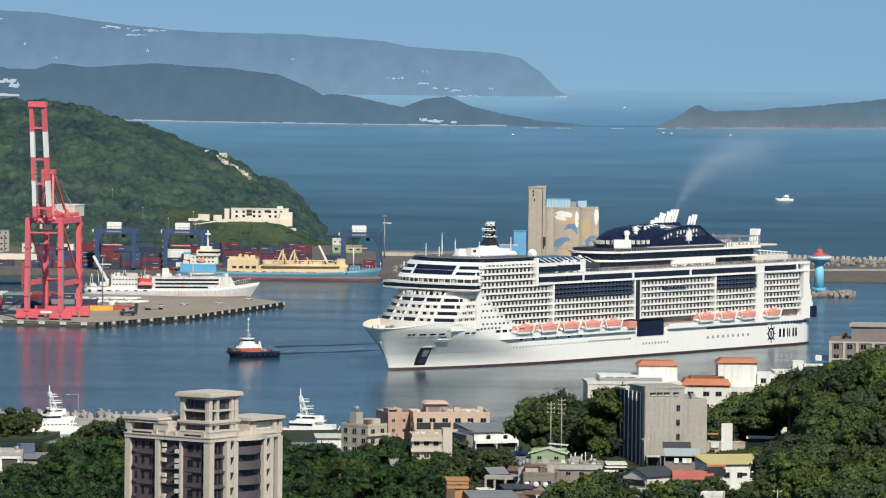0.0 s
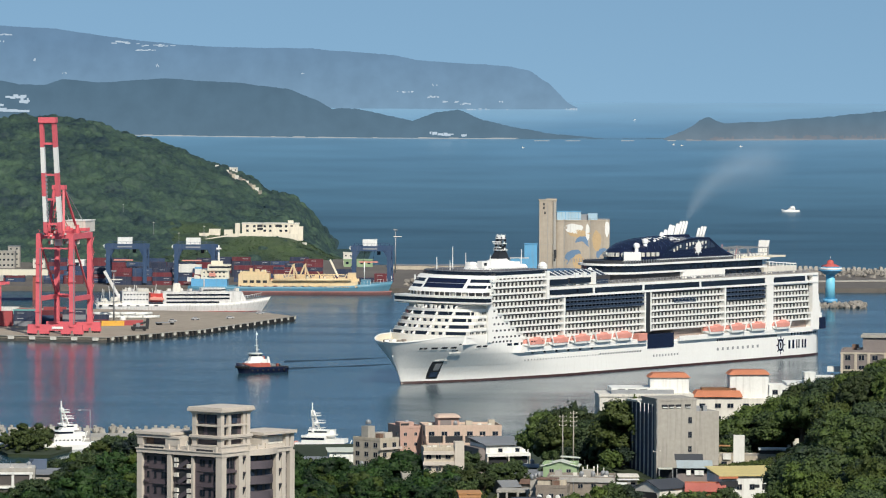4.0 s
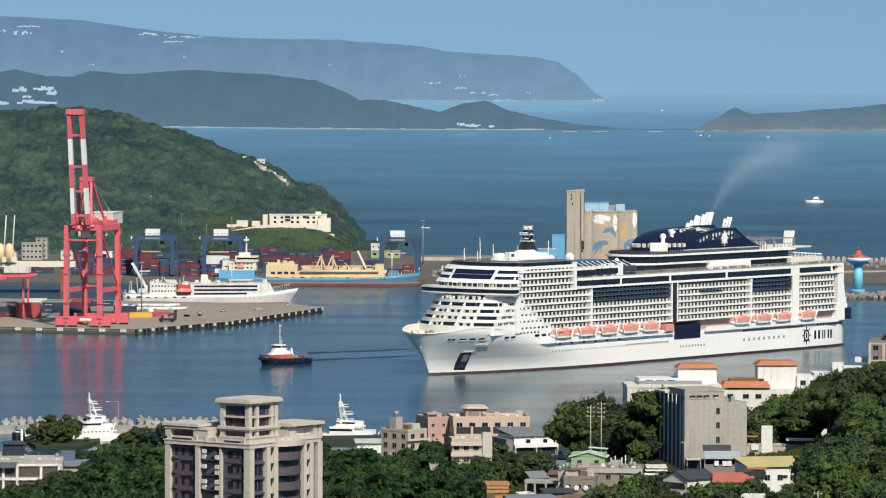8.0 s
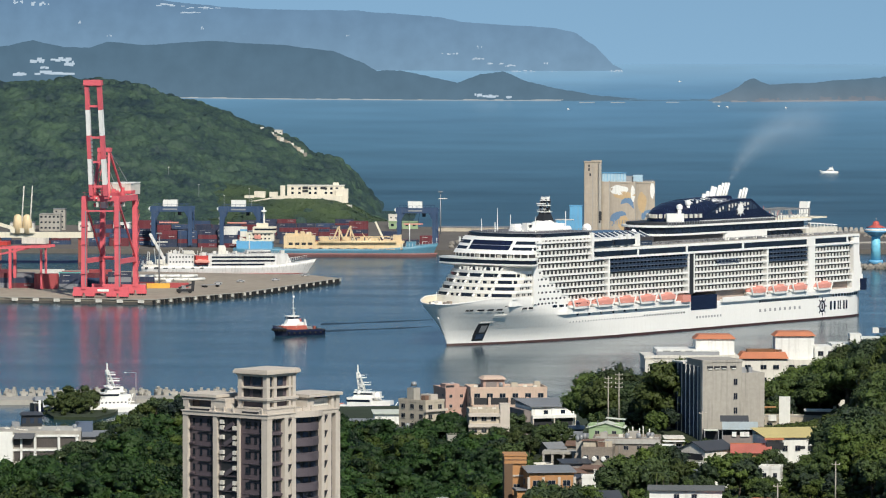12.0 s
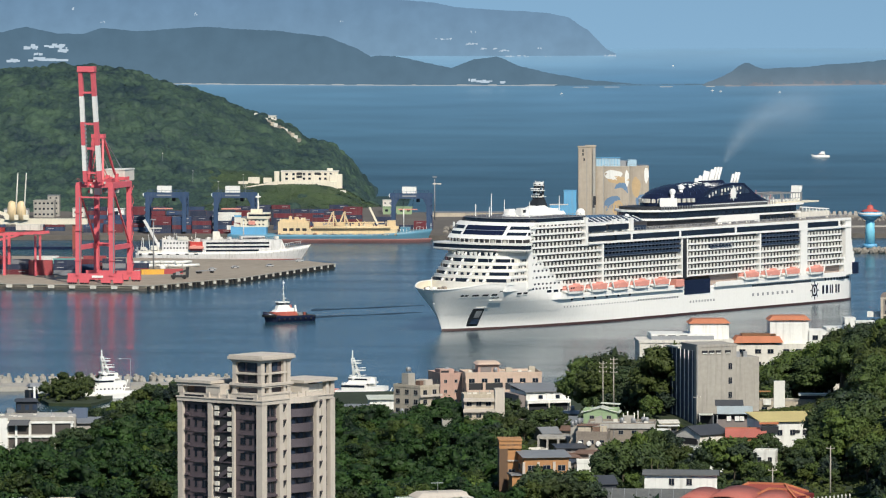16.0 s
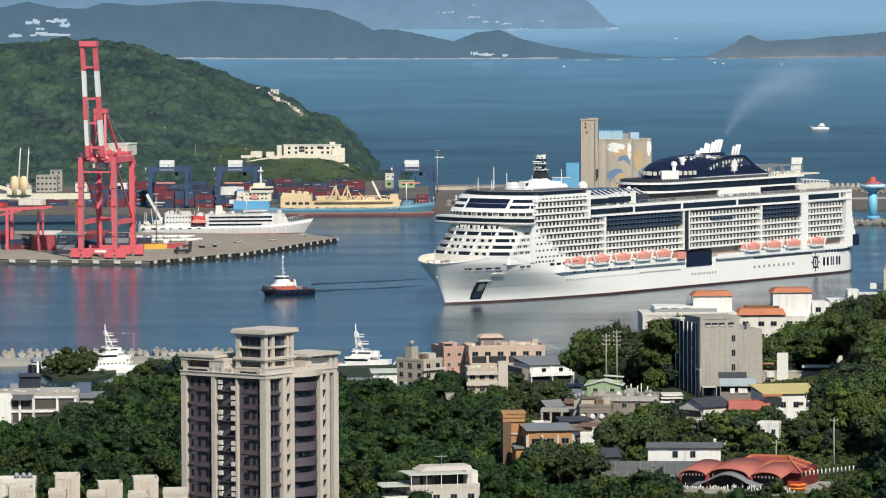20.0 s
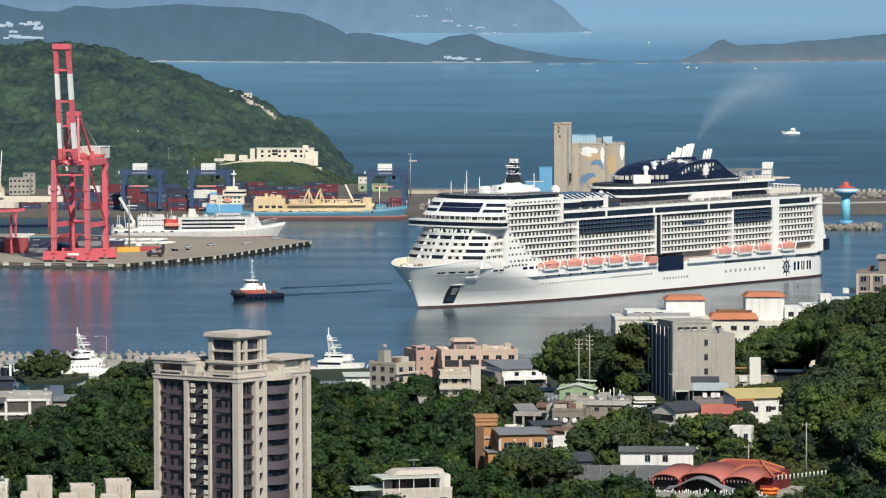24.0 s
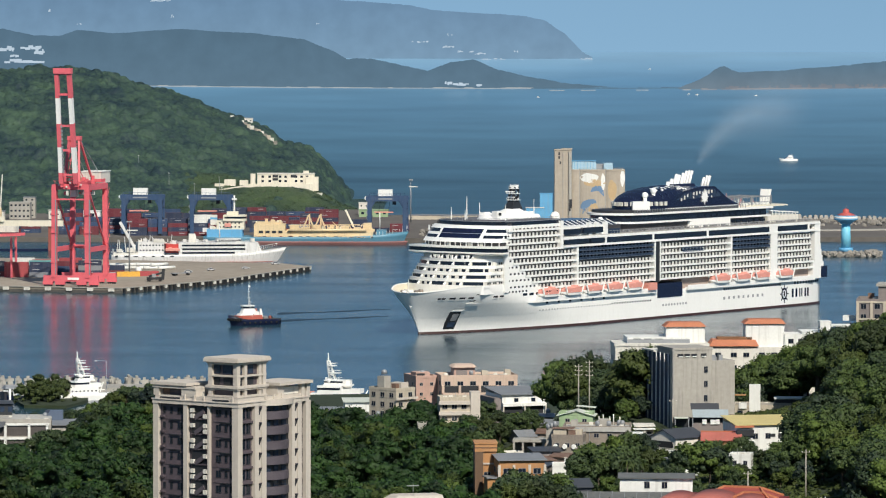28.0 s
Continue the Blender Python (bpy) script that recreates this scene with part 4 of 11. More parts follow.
        box(bm, -78.2, -76.4, a, b, 35, 47.6)
    P("pillar", bm, WHITE, "white upright casing")
    # Dark box flush with the side; the slot's shade is its colour.
    P("service_slot", box(BM(), -156.9, -153.2, -21.75, 21.75, 16.8, 35.4), DARK, "dark upright slot")
    for x0, x1, z0, z1 in ((-152, -90.6, 29.5, 35.4), (-252.4, -218.6, 29.5, 35.4), (-194, -176, 29.8, 33.0)):
        for s in (1, -1):
            bm = BM()
            a, b = sorted((s * 19.9, s * 20.7))
            box(bm, x0, x1, a, b, z0, z1)
            field = P("glass_field", bm, GLASS, "shaded glazed balcony field")
            n = round((z1 - z0) / 2.0)
            for k in range(n):
                zk = z0 + (z1 - z0) * k / n
                a, b = sorted((s * 21.55, s * 21.7))
                P("balustrade", box(BM(), x0, x1, a, b, zk + 0.25, zk + 1.15), SLATE, "blue-grey glass balustrade", field)
                a, b = sorted((s * 20.7, s * 21.85))
                P("deck_strip", box(BM(), x0, x1, a, b, zk, zk + 0.22), SHADE_BLUE, "", field)
            posts = BM()
            for k in range(1, int((x1 - x0) / 2.85)):
                a, b = sorted((s * 20.7, s * 21.5))
                box(posts, x0 + 2.85 * k - 0.1, x0 + 2.85 * k + 0.1, a, b, z0, z1)
            tagged(P("balcony_divider", posts, SHADE_BLUE, "", field), kind="stuff")
    bm, cap = BM(), BM()
    for s in (1, -1):
        a, b = sorted((s * 19.9, s * 22.1))
        for x0, x1 in ((-150, -112), (-196, -151.5), (-251, -197.5), (-286, -259.5)):
            box(bm, x0, x1, a, b, 36.5, 39.0)
        a, b = sorted((s * 19.9, s * 22.3))
        box(cap, -297, -78.6, a, b, 35.5, 36.5), box(cap, -297, -78.6, a, b, 39.0, 40.2)
        for x in (-112, -150.8, -196.8, -251.8, -286.5):
            box(cap, x - 0.7, x + 0.7, a, b, 36.5, 39.0)
    P("window_band", bm, GLASS, "long dark window band")
    P("deck_edge", cap, WHITE)
    P("sun_deck", box(BM(), -297, -78, -22.2, 22.2, 40.0, 40.45), paint("teak_grey_deck", (0.36, 0.34, 0.30), 0.7, 0.15, 0.4), "grey sun deck")
    # stern terraces
    for k, (x0, z0, z1) in enumerate(((-303.5, 12.6, 17.6), (-301, 17.6, 20.6), (-300, 20.6, 23.6), (-299, 23.6, 26.6), (-298.3, 26.6, 29.6), (-297.8, 29.6, 40.1))):
        P("stern_tier", box(BM(), x0, -291.5 - (1.2 if z0 > 20 else 0), -21.9, 21.9, z0, z1), WHITE)
    bm = BM()
    for s in (1, -1):
        a, b = sorted((s * 20.5, s * 22.2))
        box(bm, -304.0, -298.6, a, b, 12.8, 18.4)
    P("stern_panel", bm, NAVY, "navy stern corner panel")
    # stepped front below the bridge
    P("front_base", prism(BM(), broad_front(-12.6, 6.0, 20.9, -38), 17.0, 19.8), WHITE)
    bays = (-11.4, -4.0, 3.6, 11.4)
    for k in range(5):
        z, xf, sweep = 19.8 + 2.8 * k, -12.6 - 2.1 * k, 6.0 + 0.8 * k
        P("front_tier", prism(BM(), broad_front(xf, sweep, 21.2, -38), z, z + 1.2), WHITE, "white swept front terrace")
        P("front_cabin_wall", prism(BM(), broad_front(xf - 1.3, sweep, 20.9, -38), z + 1.2, z + 2.8), OFFWHITE, "pale cabin wall of the front")
        def glaze(y0, y1, a=1.2, b=2.8, name="front_window"):
            P(name, front_strip(xf - 1.3, sweep, 20.9, y0, y1, z + a, z + b, 0.06), GLASS)
        if k < 4:
            for side in (1, -1):
                glaze(side * 12.2, side * (20.2 - 0.4 * k), 1.25, 2.7, "corner_window")
        for y0, y1 in zip(bays, bays[1:]):
            if k == 3 or (k == 0 and y0 == -4.0):
                glaze(y0 + 0.5, y1 - 0.5)
            elif k == 4:
                glaze(y0 + 0.4, y1 - 0.4)
                for f in (0.42, 0.72):
                    y = y0 + (y1 - y0) * f
                    x = front_x(xf - 1.0, sweep, 21, y)
                    P("front_post", prism(BM(), [(x - 0.6, y - 0.35), (x + 0.5, y - 0.35), (x + 0.5, y + 0.35), (x - 0.6, y + 0.35)], z + 1.2, z + 2.8, [(x - 0.6, y - 0.65), (x + 0.9, y - 0.65), (x + 0.9, y + 0.65), (x - 0.6, y + 0.65)]), WHITE, "white flared post")
            else:
                for f in (0.22, 0.68):
                    y = y0 + (y1 - y0) * f
                    glaze(y, y + 1.7, 1.3, 2.5)
        for y in bays:
            x = front_x(xf, sweep, 21, y)
            P("front_fin", beam(BM(), (x - 0.2, y, z + 1.4), (x - 2.3, y, z + 2.85), 0.8, 0.6), WHITE, "white raked fin")
        # the flank behind the corner, with pairs of small windows
        x = front_x(xf, sweep, 21, 21) - 3.0
        while x > -37.5:
            for side in (1, -1):
                for w in (0.0, 1.5):
                    a, b = sorted((side * 20.85, side * 20.98))
                    P("flank_window", box(BM(), x - w - 0.9, x - w, a, b, z + 1.6, z + 2.5), GLASS)
            x -= 4.4
    wing = [(-31, -25.3), (-26.5, -25.5), (-24.2, -18), (-22.6, -8), (-22.0, 0), (-22.6, 8), (-24.2, 18), (-26.5, 25.5), (-31, 25.3), (-37, 21.6), (-37, -21.6)]
    shrink = lambda p, k: [(x if x < -30 else x - k, y * (1 - k / 60)) for x, y in p]
    P("bridge_base", prism(BM(), shrink(wing, 2.5), 33.8, 34.6, wing), WHITE)
    P("bridge_deck", prism(BM(), wing, 34.6, 35.2), WHITE)
    P("bridge_window", prism(BM(), shrink(wing, 0.4), 35.2, 36.9), GLASS, "dark wraparound bridge windows")
    P("bridge_roof", prism(BM(), wing, 36.9, 37.7), WHITE)
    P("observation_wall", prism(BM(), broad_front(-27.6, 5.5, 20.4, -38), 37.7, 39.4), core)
    for i in range(15):
        y = -20 + 40 * i / 14
        x = front_x(-26.4, 5.5, 20.4, y)
        P("gallery_post", box(BM(), x - 0.25, x + 0.15, y - 0.16, y + 0.16, 37.7, 39.4), WHITE)
        if i in (2, 5, 9, 11):
            P("gallery_seat", box(BM(), x - 0.9, x - 0.5, y + 0.5, y + 2.0, 37.7, 38.9), OFFWHITE)
    P("observation_sill", prism(BM(), broad_front(-25.8, 5.5, 21.2, -38), 39.3, 41.0, broad_front(-27.6, 5.5, 21.2, -38)), WHITE)
    P("observation_frame", prism(BM(), broad_front(-28.0, 5.5, 21.1, -39), 41.0, 45.2, broad_front(-32.0, 5.5, 21.1, -41)), WHITE)
    panorama = P("observation_glass", front_strip(-28.0, 5.5, 21.1, -10.9, 10.9, 41.1, 45.1, 0.12, 3.85), NAVY, "sloping dark panorama windows")
    P("window_post", front_strip(-29.85, 5.5, 21.1, -10.9, 10.9, 42.95, 43.15, 0.22, 0.2), STEEL, "", panorama)
    for side in (1, -1):
        for z0, z1, end in ((41.0, 42.3, 20.6), (43.5, 44.9, 20.9)):
            xk = -28.0 - 4.0 * (z0 - 41.0) / 4.2
            P("corner_window", front_strip(xk, 5.5, 21.1, side * 12.6, side * end, z0, z1, 0.1, 1.2), GLASS)
            a, b = sorted((side * 20.9, side * 21.22))
            P("flank_window", box(BM(), -37.5, xk - 6.2, a, b, z0, z1), GLASS)
    P("observation_header", prism(BM(), broad_front(-32.2, 6.0, 21.2, -77), 45.2, 46.5, broad_front(-33.4, 6.4, 21.2, -77)), WHITE)
    P("upper_band", prism(BM(), broad_front(-34.2, 8.0, 20.8, -78), 46.5, 48.1), GLASS, "dark upper window band")
    P("forward_roof", prism(BM(), broad_front(-34.8, 8.0, 20.9, -78), 48.1, 48.35), STEEL)
    P("roof_deck", prism(BM(), broad_front(-35.6, 8.0, 20.5, -78), 48.35, 48.5), paint("dark_roof_deck", (0.11, 0.11, 0.12), 0.8, 0.2, 0.4), "dark grey roof deck")
    rf = BM()
    o = broad_front(-35.8, 8.0, 20.4, -78)
    for (a, b), (c, d) in zip(o, o[1:]):
        n = max(1, int(math.hypot(c - a, d - b) / 3))
        for k in range(n):
            x, y = a + (c - a) * k / n, b + (d - b) * k / n
            box(rf, x - 0.08, x + 0.08, y - 0.08, y + 0.08, 48.4, 49.6)
        beam(rf, (a, b, 49.6), (c, d, 49.6), 0.16, 0.12)
    P("roof_railing", rf, STEEL)
    # amidships block
    P("midship_wall", box(BM(), -115, -78, -20.6, 20.6, 40.2, 44.6), WHITE)
    for x0, x1, z0, z1 in ((-92, -78.6, 41.2, 43.6), (-98.5, -79, 36.9, 38.8), (-109.5, -94, 41.4, 43.9), (-111, -100, 36.8, 38.9)):
        bm = BM()
        for s in (1, -1):
            a, b = sorted((s * 20.4, s * 22.33))
            box(bm, x0, x1, a, b, z0, z1)
        P("midship_window", bm, GLASS)
    bm = BM()
    for x in (-113, -106, -100):
        for s in (1, -1):
            box(bm, x - 1.1, x + 1.1, s * 21 - 0.8, s * 21 + 0.8, 39, 46)
    P("midship_post", bm, WHITE)
    # glazed pool roof between the forward house and the oval decks
    P("pool_roof", prism(BM(), [(-133, -15), (-94, -15), (-94, 15), (-133, 15)], 44.0, 46.4, [(-131, -9), (-96, -9), (-96, 9), (-131, 9)]), SLATE, "dark glazed pool roof")
    for k in range(10):
        x = -131.5 + 4.0 * k
        P("pool_rib", beam(BM(), (x, 15.1, 44.1), (x, 9.0, 46.5), 0.3, 0.3), WHITE, "white roof rib")
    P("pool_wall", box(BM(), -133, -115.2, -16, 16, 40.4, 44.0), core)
    # top of the forward house: mast, radar, domes, screens
    P("mast_house", prism(BM(), front_outline(-48, 8, -81, 10), 48.5, 50.2, front_outline(-50, 7.4, -80, 9)), WHITE)
    P("mast_deck", prism(BM(), front_outline(-54, 5.2, -78, 6), 50.2, 51.6, front_outline(-60, 4.2, -75, 4)), WHITE)
    P("mast_plinth", prism(BM(), front_outline(-62, 3.2, -74, 3), 51.6, 52.7, front_outline(-66.0, 2.4, -72.5, 2)), WHITE)
    for x, y, w, h in ((-52, 4.5, 2.2, 2.6), (-56, -5, 2.2, 1.8), (-79, 3, 1.6, 1.6)):
        P("roof_box", box(BM(), x - w, x + w, y - w * 0.6, y + w * 0.6, 48.5, 49.6 + h), WHITE)
    P("vent_mouth", box(BM(), -53.2, -51.2, 5.8, 5.95, 50.2, 51.4), DARK)
    m1 = BM()
    prism(m1, [(-73.6, -2.4), (-66.4, -2.4), (-66.4, 2.4), (-73.6, 2.4)], 52.6, 56.0, [(-72.6, -1.5), (-68.8, -1.5), (-68.8, 1.5), (-72.6, 1.5)])
    for sx, sy in ((-1, -1), (-1, 1), (1, -1), (1, 1)):
        beam(m1, (-70.6 + 1.7 * sx, 1.4 * sy, 55.8), (-71.6 + 1.3 * sx, 1.2 * sy, 62.2), 0.75, 0.75)
    for k in range(3):
        z = 56.4 + 1.9 * k
        for sy in (-1, 1):
            beam(m1, (-72.2 - 0.3 * k, 1.3 * sy, z), (-69.6 - 0.3 * k, 1.3 * sy, z + 1.7), 0.35, 0.35)
        beam(m1, (-69.4 - 0.3 * k, -1.3, z), (-69.6 - 0.3 * k, 1.3, z + 1.7), 0.35, 0.35)
    beam(m1, (-76.5, 0, 52.0), (-72.4, 0, 58.0), 1.4, 1.0)
    P("mast", m1, DARK, "dark lattice radar mast")
    for z, w, f in ((56.4, 2.9, 1.0), (59.2, 2.5, 1.3), (61.5, 2.0, 0.9)):
        plat = P("radar_platform", prism(BM(), [(-71 - w * 0.6, -w), (-71 + w * f, -w * 0.7), (-71 + w * f, w * 0.7), (-71 - w * 0.6, w)], z, z + 0.3), WHITE, "white mast platform")
        rail = BM()
        for k in range(5):
            beam(rail, (-71 + w * f - 0.1, w * (k / 2 - 1) * 0.66, z + 0.4), (-71 + w * f - 0.1, w * (k / 2 - 1) * 0.66, z + 1.2), 0.1)
        P("platform_rail", rail, WHITE, "", plat)
        for y in (-w, w):
            P("lamp_can", tube(BM(), (-71, y * 0.85, z + 0.3), (-71, y * 0.85, z + 1.1), 0.3), WHITE, "", plat)
    P("radar_bar", box(BM(), -68.4, -67.9, -2.4, 2.4, 60.0, 60.5), WHITE, "white radar bar")
    P("radar_bar", box(BM(), -69.2, -68.8, -1.9, 1.9, 57.6, 58.0), WHITE, "white radar bar")
    P("mast_head", box(BM(), -72.3, -70.2, -1.6, 1.6, 61.9, 63.2), WHITE, "white box at the masthead")
    for y in (-2.0, 0.2, 2.0):
        P("whip", tube(BM(), (-71.4, y, 62.4), (-71.6, y * 1.1, 63.6), 0.16, 0.1, 5), WHITE)
    bm = BM()
    for x, y, r, z in ((-92, 8, 2.2, 47.4), (-127, 9, 1.1, 45.6)):
        tube(bm, (x, y, 40.4), (x, y, z), 0.6)
        ball(bm, (x, y, z + r * 0.6), r, 8)
    P("satellite_dome", bm, WHITE, "white satellite domes")
    bm = BM()
    for x, y, h in ((-40, -12, 54), (-38, -3, 53), (-45, 14, 55.5), (-49, -10, 58.5), (-84, 2, 56.5), (-56, -8, 55.5)):
        tube(bm, (x, y, 48.4), (x, y, h), 0.28, 0.14, 6)
    P("antenna", bm, WHITE)
    # pool deck glass screens
    gl, fr = BM(), BM()
    for s in (1, -1):
        a, b = sorted((s * 20.7, s * 20.9))
        box(gl, -125, -115, a, b, 40.4, 42.6)
        for x0, x1 in ((-296, -116),):
            x = x0
            while x <= x1:
                box(fr, x - 0.12, x + 0.12, a, b, 40.4, 41.7)
                x += 2.4
            box(fr, x0, x1, a, b, 41.6, 41.8)
    P("glass_screen", gl, SLATE)
    P("deck_railing", fr, FAINT)
    rng = random.Random(8)
    bm = BM()
    for _ in range(260):
        x, y = rng.uniform(-292, -118), rng.choice((-1, 1)) * rng.uniform(15.5, 20)
        box(bm, x, x + rng.uniform(0.7, 1.9), y, y + 0.7, 40.4, 40.4 + rng.uniform(0.4, 1.1))
    tagged(P("deck_lounger", bm, paint("deck_furniture", (0.20, 0.20, 0.21), 0.7, 0.5, 0.8), "rows of grey deck loungers"), kind="stuff")
    # oval upper decks below the dome
    def oval(x0, x1, half, r):
        n = 10
        f = [(x1 - r + r * math.cos(a), half * math.sin(a)) for a in (math.pi * (i / n - 0.5) for i in range(n + 1))]
        return f + [(x0, half), (x0, -half)]
    for name, mat, x0, x1, h, r, z0, z1 in (
        ("lower_ring", WHITE, -262, -136, 16, 17, 43.6, 44.4), ("lower_ring_wall", core, -258, -139, 14.2, 15, 40.4, 43.6),
        ("upper_ring_glass", GLASS, -260, -142.5, 14.6, 15, 44.4, 47.6), ("ring_house", WHITE, -226, -190, 16.1, 3, 40.45, 43.6),
        ("upper_ring", WHITE, -265, -141, 15.6, 16, 47.4, 48.3), ("rail_wall", DARK, -236, -144, 14.2, 14, 48.3, 49.5)):
        P(name, prism(BM(), oval(x0, x1, h, r), z0, z1), mat)
    bm = BM()
    for i in range(46):
        x = -146 - i * 2.1
        for s in (1, -1):
            box(bm, x - 0.2, x + 0.2, s * 15.2 - 0.1, s * 15.2 + 0.1, 48.3, 50.1)
    tagged(P("ring_railing", bm, STEEL), kind="stuff")
    bm = BM()
    for z in (41.9, 45.6):
        for s in (1, -1):
            a, b = sorted((s * 14.9, s * 15.3))
            for k in range(11):
                box(bm, -258 + k * 5.4, -254.2 + k * 5.4, a, b, z - 0.6, z + 0.7)
    P("aft_window", bm, GLASS)
    # the navy dome: a rounded nose, a long flat ridge, and a raked after end
    ridge_x, ridge_z = (-243, -226, -214, -192, -180, -170, -163, -158.5, -156.4, -156), (49.6, 58.3, 59.3, 59.7, 59.3, 58.2, 56.3, 53.8, 51.4, 50.2)
    def dome_point(x, a, out=1.0):
        half = 13.0 * math.sqrt(max(0.0, 1 - ((x + 182) / 26) ** 2)) if x > -182 else 13.0 - 1.5 * ease((-226 - x) / 17)
        top = float(np.interp(x, ridge_x, ridge_z)) - 49.6
        return Vector((x, half * math.cos(a) * out, 49.6 + top * out * math.sin(a) ** 0.72))
    bm = BM()
    stations = [-156.05, -156.6, -157.6, -159, -161, -164, -168, -173, -178, -184] + [-190 - 4.4 * i for i in range(13)]
    rows = [[bm.verts.new(dome_point(x, math.pi * j / 16)) for j in range(17)] for x in stations]
    for a, b in zip(rows, rows[1:]):
        for j in range(16):
            bm.faces.new((a[j], a[j + 1], b[j + 1], b[j])).smooth = True
    bm.faces.new(rows[0][::-1]), bm.faces.new(rows[-1])
    dome = P("dome", bm, NAVY, "glossy navy blue dome")
    for k in range(9):
        x = -161 - k * 4.6
        rib = BM()
        for j in range(2, 14):
            beam(rib, dome_point(x, math.pi * j / 16, 1.005), dome_point(x - 1.0, math.pi * (j + 1) / 16, 1.005), 0.2, 0.22)
        P("dome_rib", rib, SLATE, "slim lattice rib", dome)
    # Random pale strips put the glass's sparkle into the colour.
    rng = random.Random(5)
    for k in range(40):
        x, j = -176 - rng.uniform(0, 24), rng.uniform(4.4, 6.6)
        P("dome_pane", beam(BM(), dome_point(x, math.pi * j / 16, 1.01), dome_point(x - 0.5, math.pi * (j + 0.5) / 16, 1.01), 0.9, 0.2), WHITE if k % 3 else SLATE, "", dome)
    # cabin windows round the foot of the dome
    for deg in (4, 14.5, 24, 53.5, 61, 68, 75):
        for side in (1, -1):
            a = radians(deg)
            x, y = -182 + 26.2 * math.cos(a), 13.15 * math.sin(a) * side
            turn = math.degrees(math.atan2(13 * math.cos(a) * side, -26 * math.sin(a)))
            w = P("dome_window", box(BM(), -0.78, 0.78, -0.5, 0.5, 0, 1.8), OFFWHITE, "pale window at the dome's foot", dome)
            w.matrix_basis = pose(x, y, 51.2, 0, 0, turn)
    lift = P("lift_house", box(BM(), -4.0, 4.0, -2.0, 2.0, 49.2, 53.4), WHITE, "white lift house")
    lift.matrix_basis = pose(-159.8, 9.2, 0, 0, 0, -48)
    bm = BM()
    for x, y, z in ((-163.7, 9.0, 55.6), (-171.5, 8.4, 57.4)):
        tube(bm, (x, y, 50), (x, y, z), 0.9, 0.9, 12)
        tube(bm, (x, y, z - 0.6), (x, y, z + 0.2), 0.95, 1.5, 12)
        ball(bm, (x, y, z + 0.7), 1.5, 10, 0.9)
    P("vent_cowl", bm, WHITE, "white mushroom vent cowls")
    # funnel casing: a raked navy arch on either side, glazed above, over a white sill
    arch = [(-175.7, 49.6), (-179, 52.6), (-184, 55.3), (-190.3, 57.4), (-200, 58.8), (-210, 59.3), (-217, 59.0), (-234.5, 49.6)]
    inner = [(-183.5, 53.4), (-190.5, 56.3), (-200, 57.6), (-210, 58.1), (-216, 57.9), (-221, 55.4), (-222, 54.2)]
    def side_panel(pts, y0, y1):
        bm = BM()
        a, b = [bm.verts.new((x, y0, z)) for x, z in pts], [bm.verts.new((x, y1, z)) for x, z in pts]
        bm.faces.new(a), bm.faces.new(b[::-1])
        for i in range(len(pts)):
            j = (i + 1) % len(pts)
            bm.faces.new((a[j], a[i], b[i], b[j]))
        bmesh.ops.recalc_face_normals(bm, faces=bm.faces[:])
        return bm
    for side in (1, -1):
        casing = P("funnel_casing", side_panel(arch, side * 11.0, side * 13.2), NAVY, "navy raked funnel casing")
        P("casing_glass", side_panel(inner, side * 13.0, side * 13.28), SLATE, "blue glass of the casing", casing)
        for k in range(13):
            x = -187 - 2.6 * k
            z1 = float(np.interp(x, [p[0] for p in inner[4::-1]], [p[1] for p in inner[4::-1]]))
            P("casing_post", beam(BM(), (x + 0.8, side * 13.3, 53.7), (x, side * 13.3, z1), 0.16, 0.2), NAVY, "", casing)
            # These panes only look lit: the brightness is their pale colour.
            if k % 4 != 3 and x > -216:
                P("casing_light", box(BM(), x - 1.5, x - 0.4, side * 13.3 - 0.1, side * 13.3 + 0.1, z1 - 1.9 - 0.5 * (k % 2), z1 - 0.6), OFFWHITE, "pale lit pane", casing)
                if k % 3 == 1:
                    P("casing_light", box(BM(), x - 1.3, x - 0.4, side * 13.3 - 0.1, side * 13.3 + 0.1, 53.9, 54.8), OFFWHITE, "pale lit pane", casing)
        a, b = sorted((side * 10.5, side * 13.5))
        P("casing_sill", box(BM(), -236, -175.5, a, b, 48.4, 49.9), WHITE)
    bm = BM()
    pts = []
    for k in range(32):
        r = 3.7 if k % 4 == 0 else (2.8 if k % 2 == 0 else 2.0)
        pts.append((r * math.sin(2 * math.pi * k / 32), r * math.cos(2 * math.pi * k / 32)))
    prism(bm, pts[::-1], 0, 0.25)
    crest = P("crest", bm, WHITE, "white star-shaped emblem")
    crest.matrix_basis = pose(-207.3, 13.55, 54.4, -90, 0, 0)
    for x, top, r in ((-195.5, 61.2, 1.0), (-198, 62.4, 0.9), (-200.8, 64.6, 0.8), (-203.2, 64.2, 0.9), (-206.4, 65.0, 0.8), (-208.6, 66.0, 0.65), (-211, 66.1, 0.65), (-213.4, 66.0, 0.65), (-225.4, 62.6, 0.65), (-227.8, 63.3, 0.65), (-230.2, 63.2, 0.65)):
        pipe = tube(BM(), (x, 0, 57.4), (x - 0.55 * (top - 58.5), 0, top), r, r, 10)
        pipe = P("funnel_pipe", pipe, WHITE, "white exhaust pipe")
        P("pipe_mouth", tube(BM(), (x - 0.55 * (top - 58.5) + 0.02, 0, top - 0.1), (x - 0.55 * (top - 58.5) - 0.05, 0, top + 0.08), r * 0.75, r * 0.75, 10), BLACK, "", pipe)
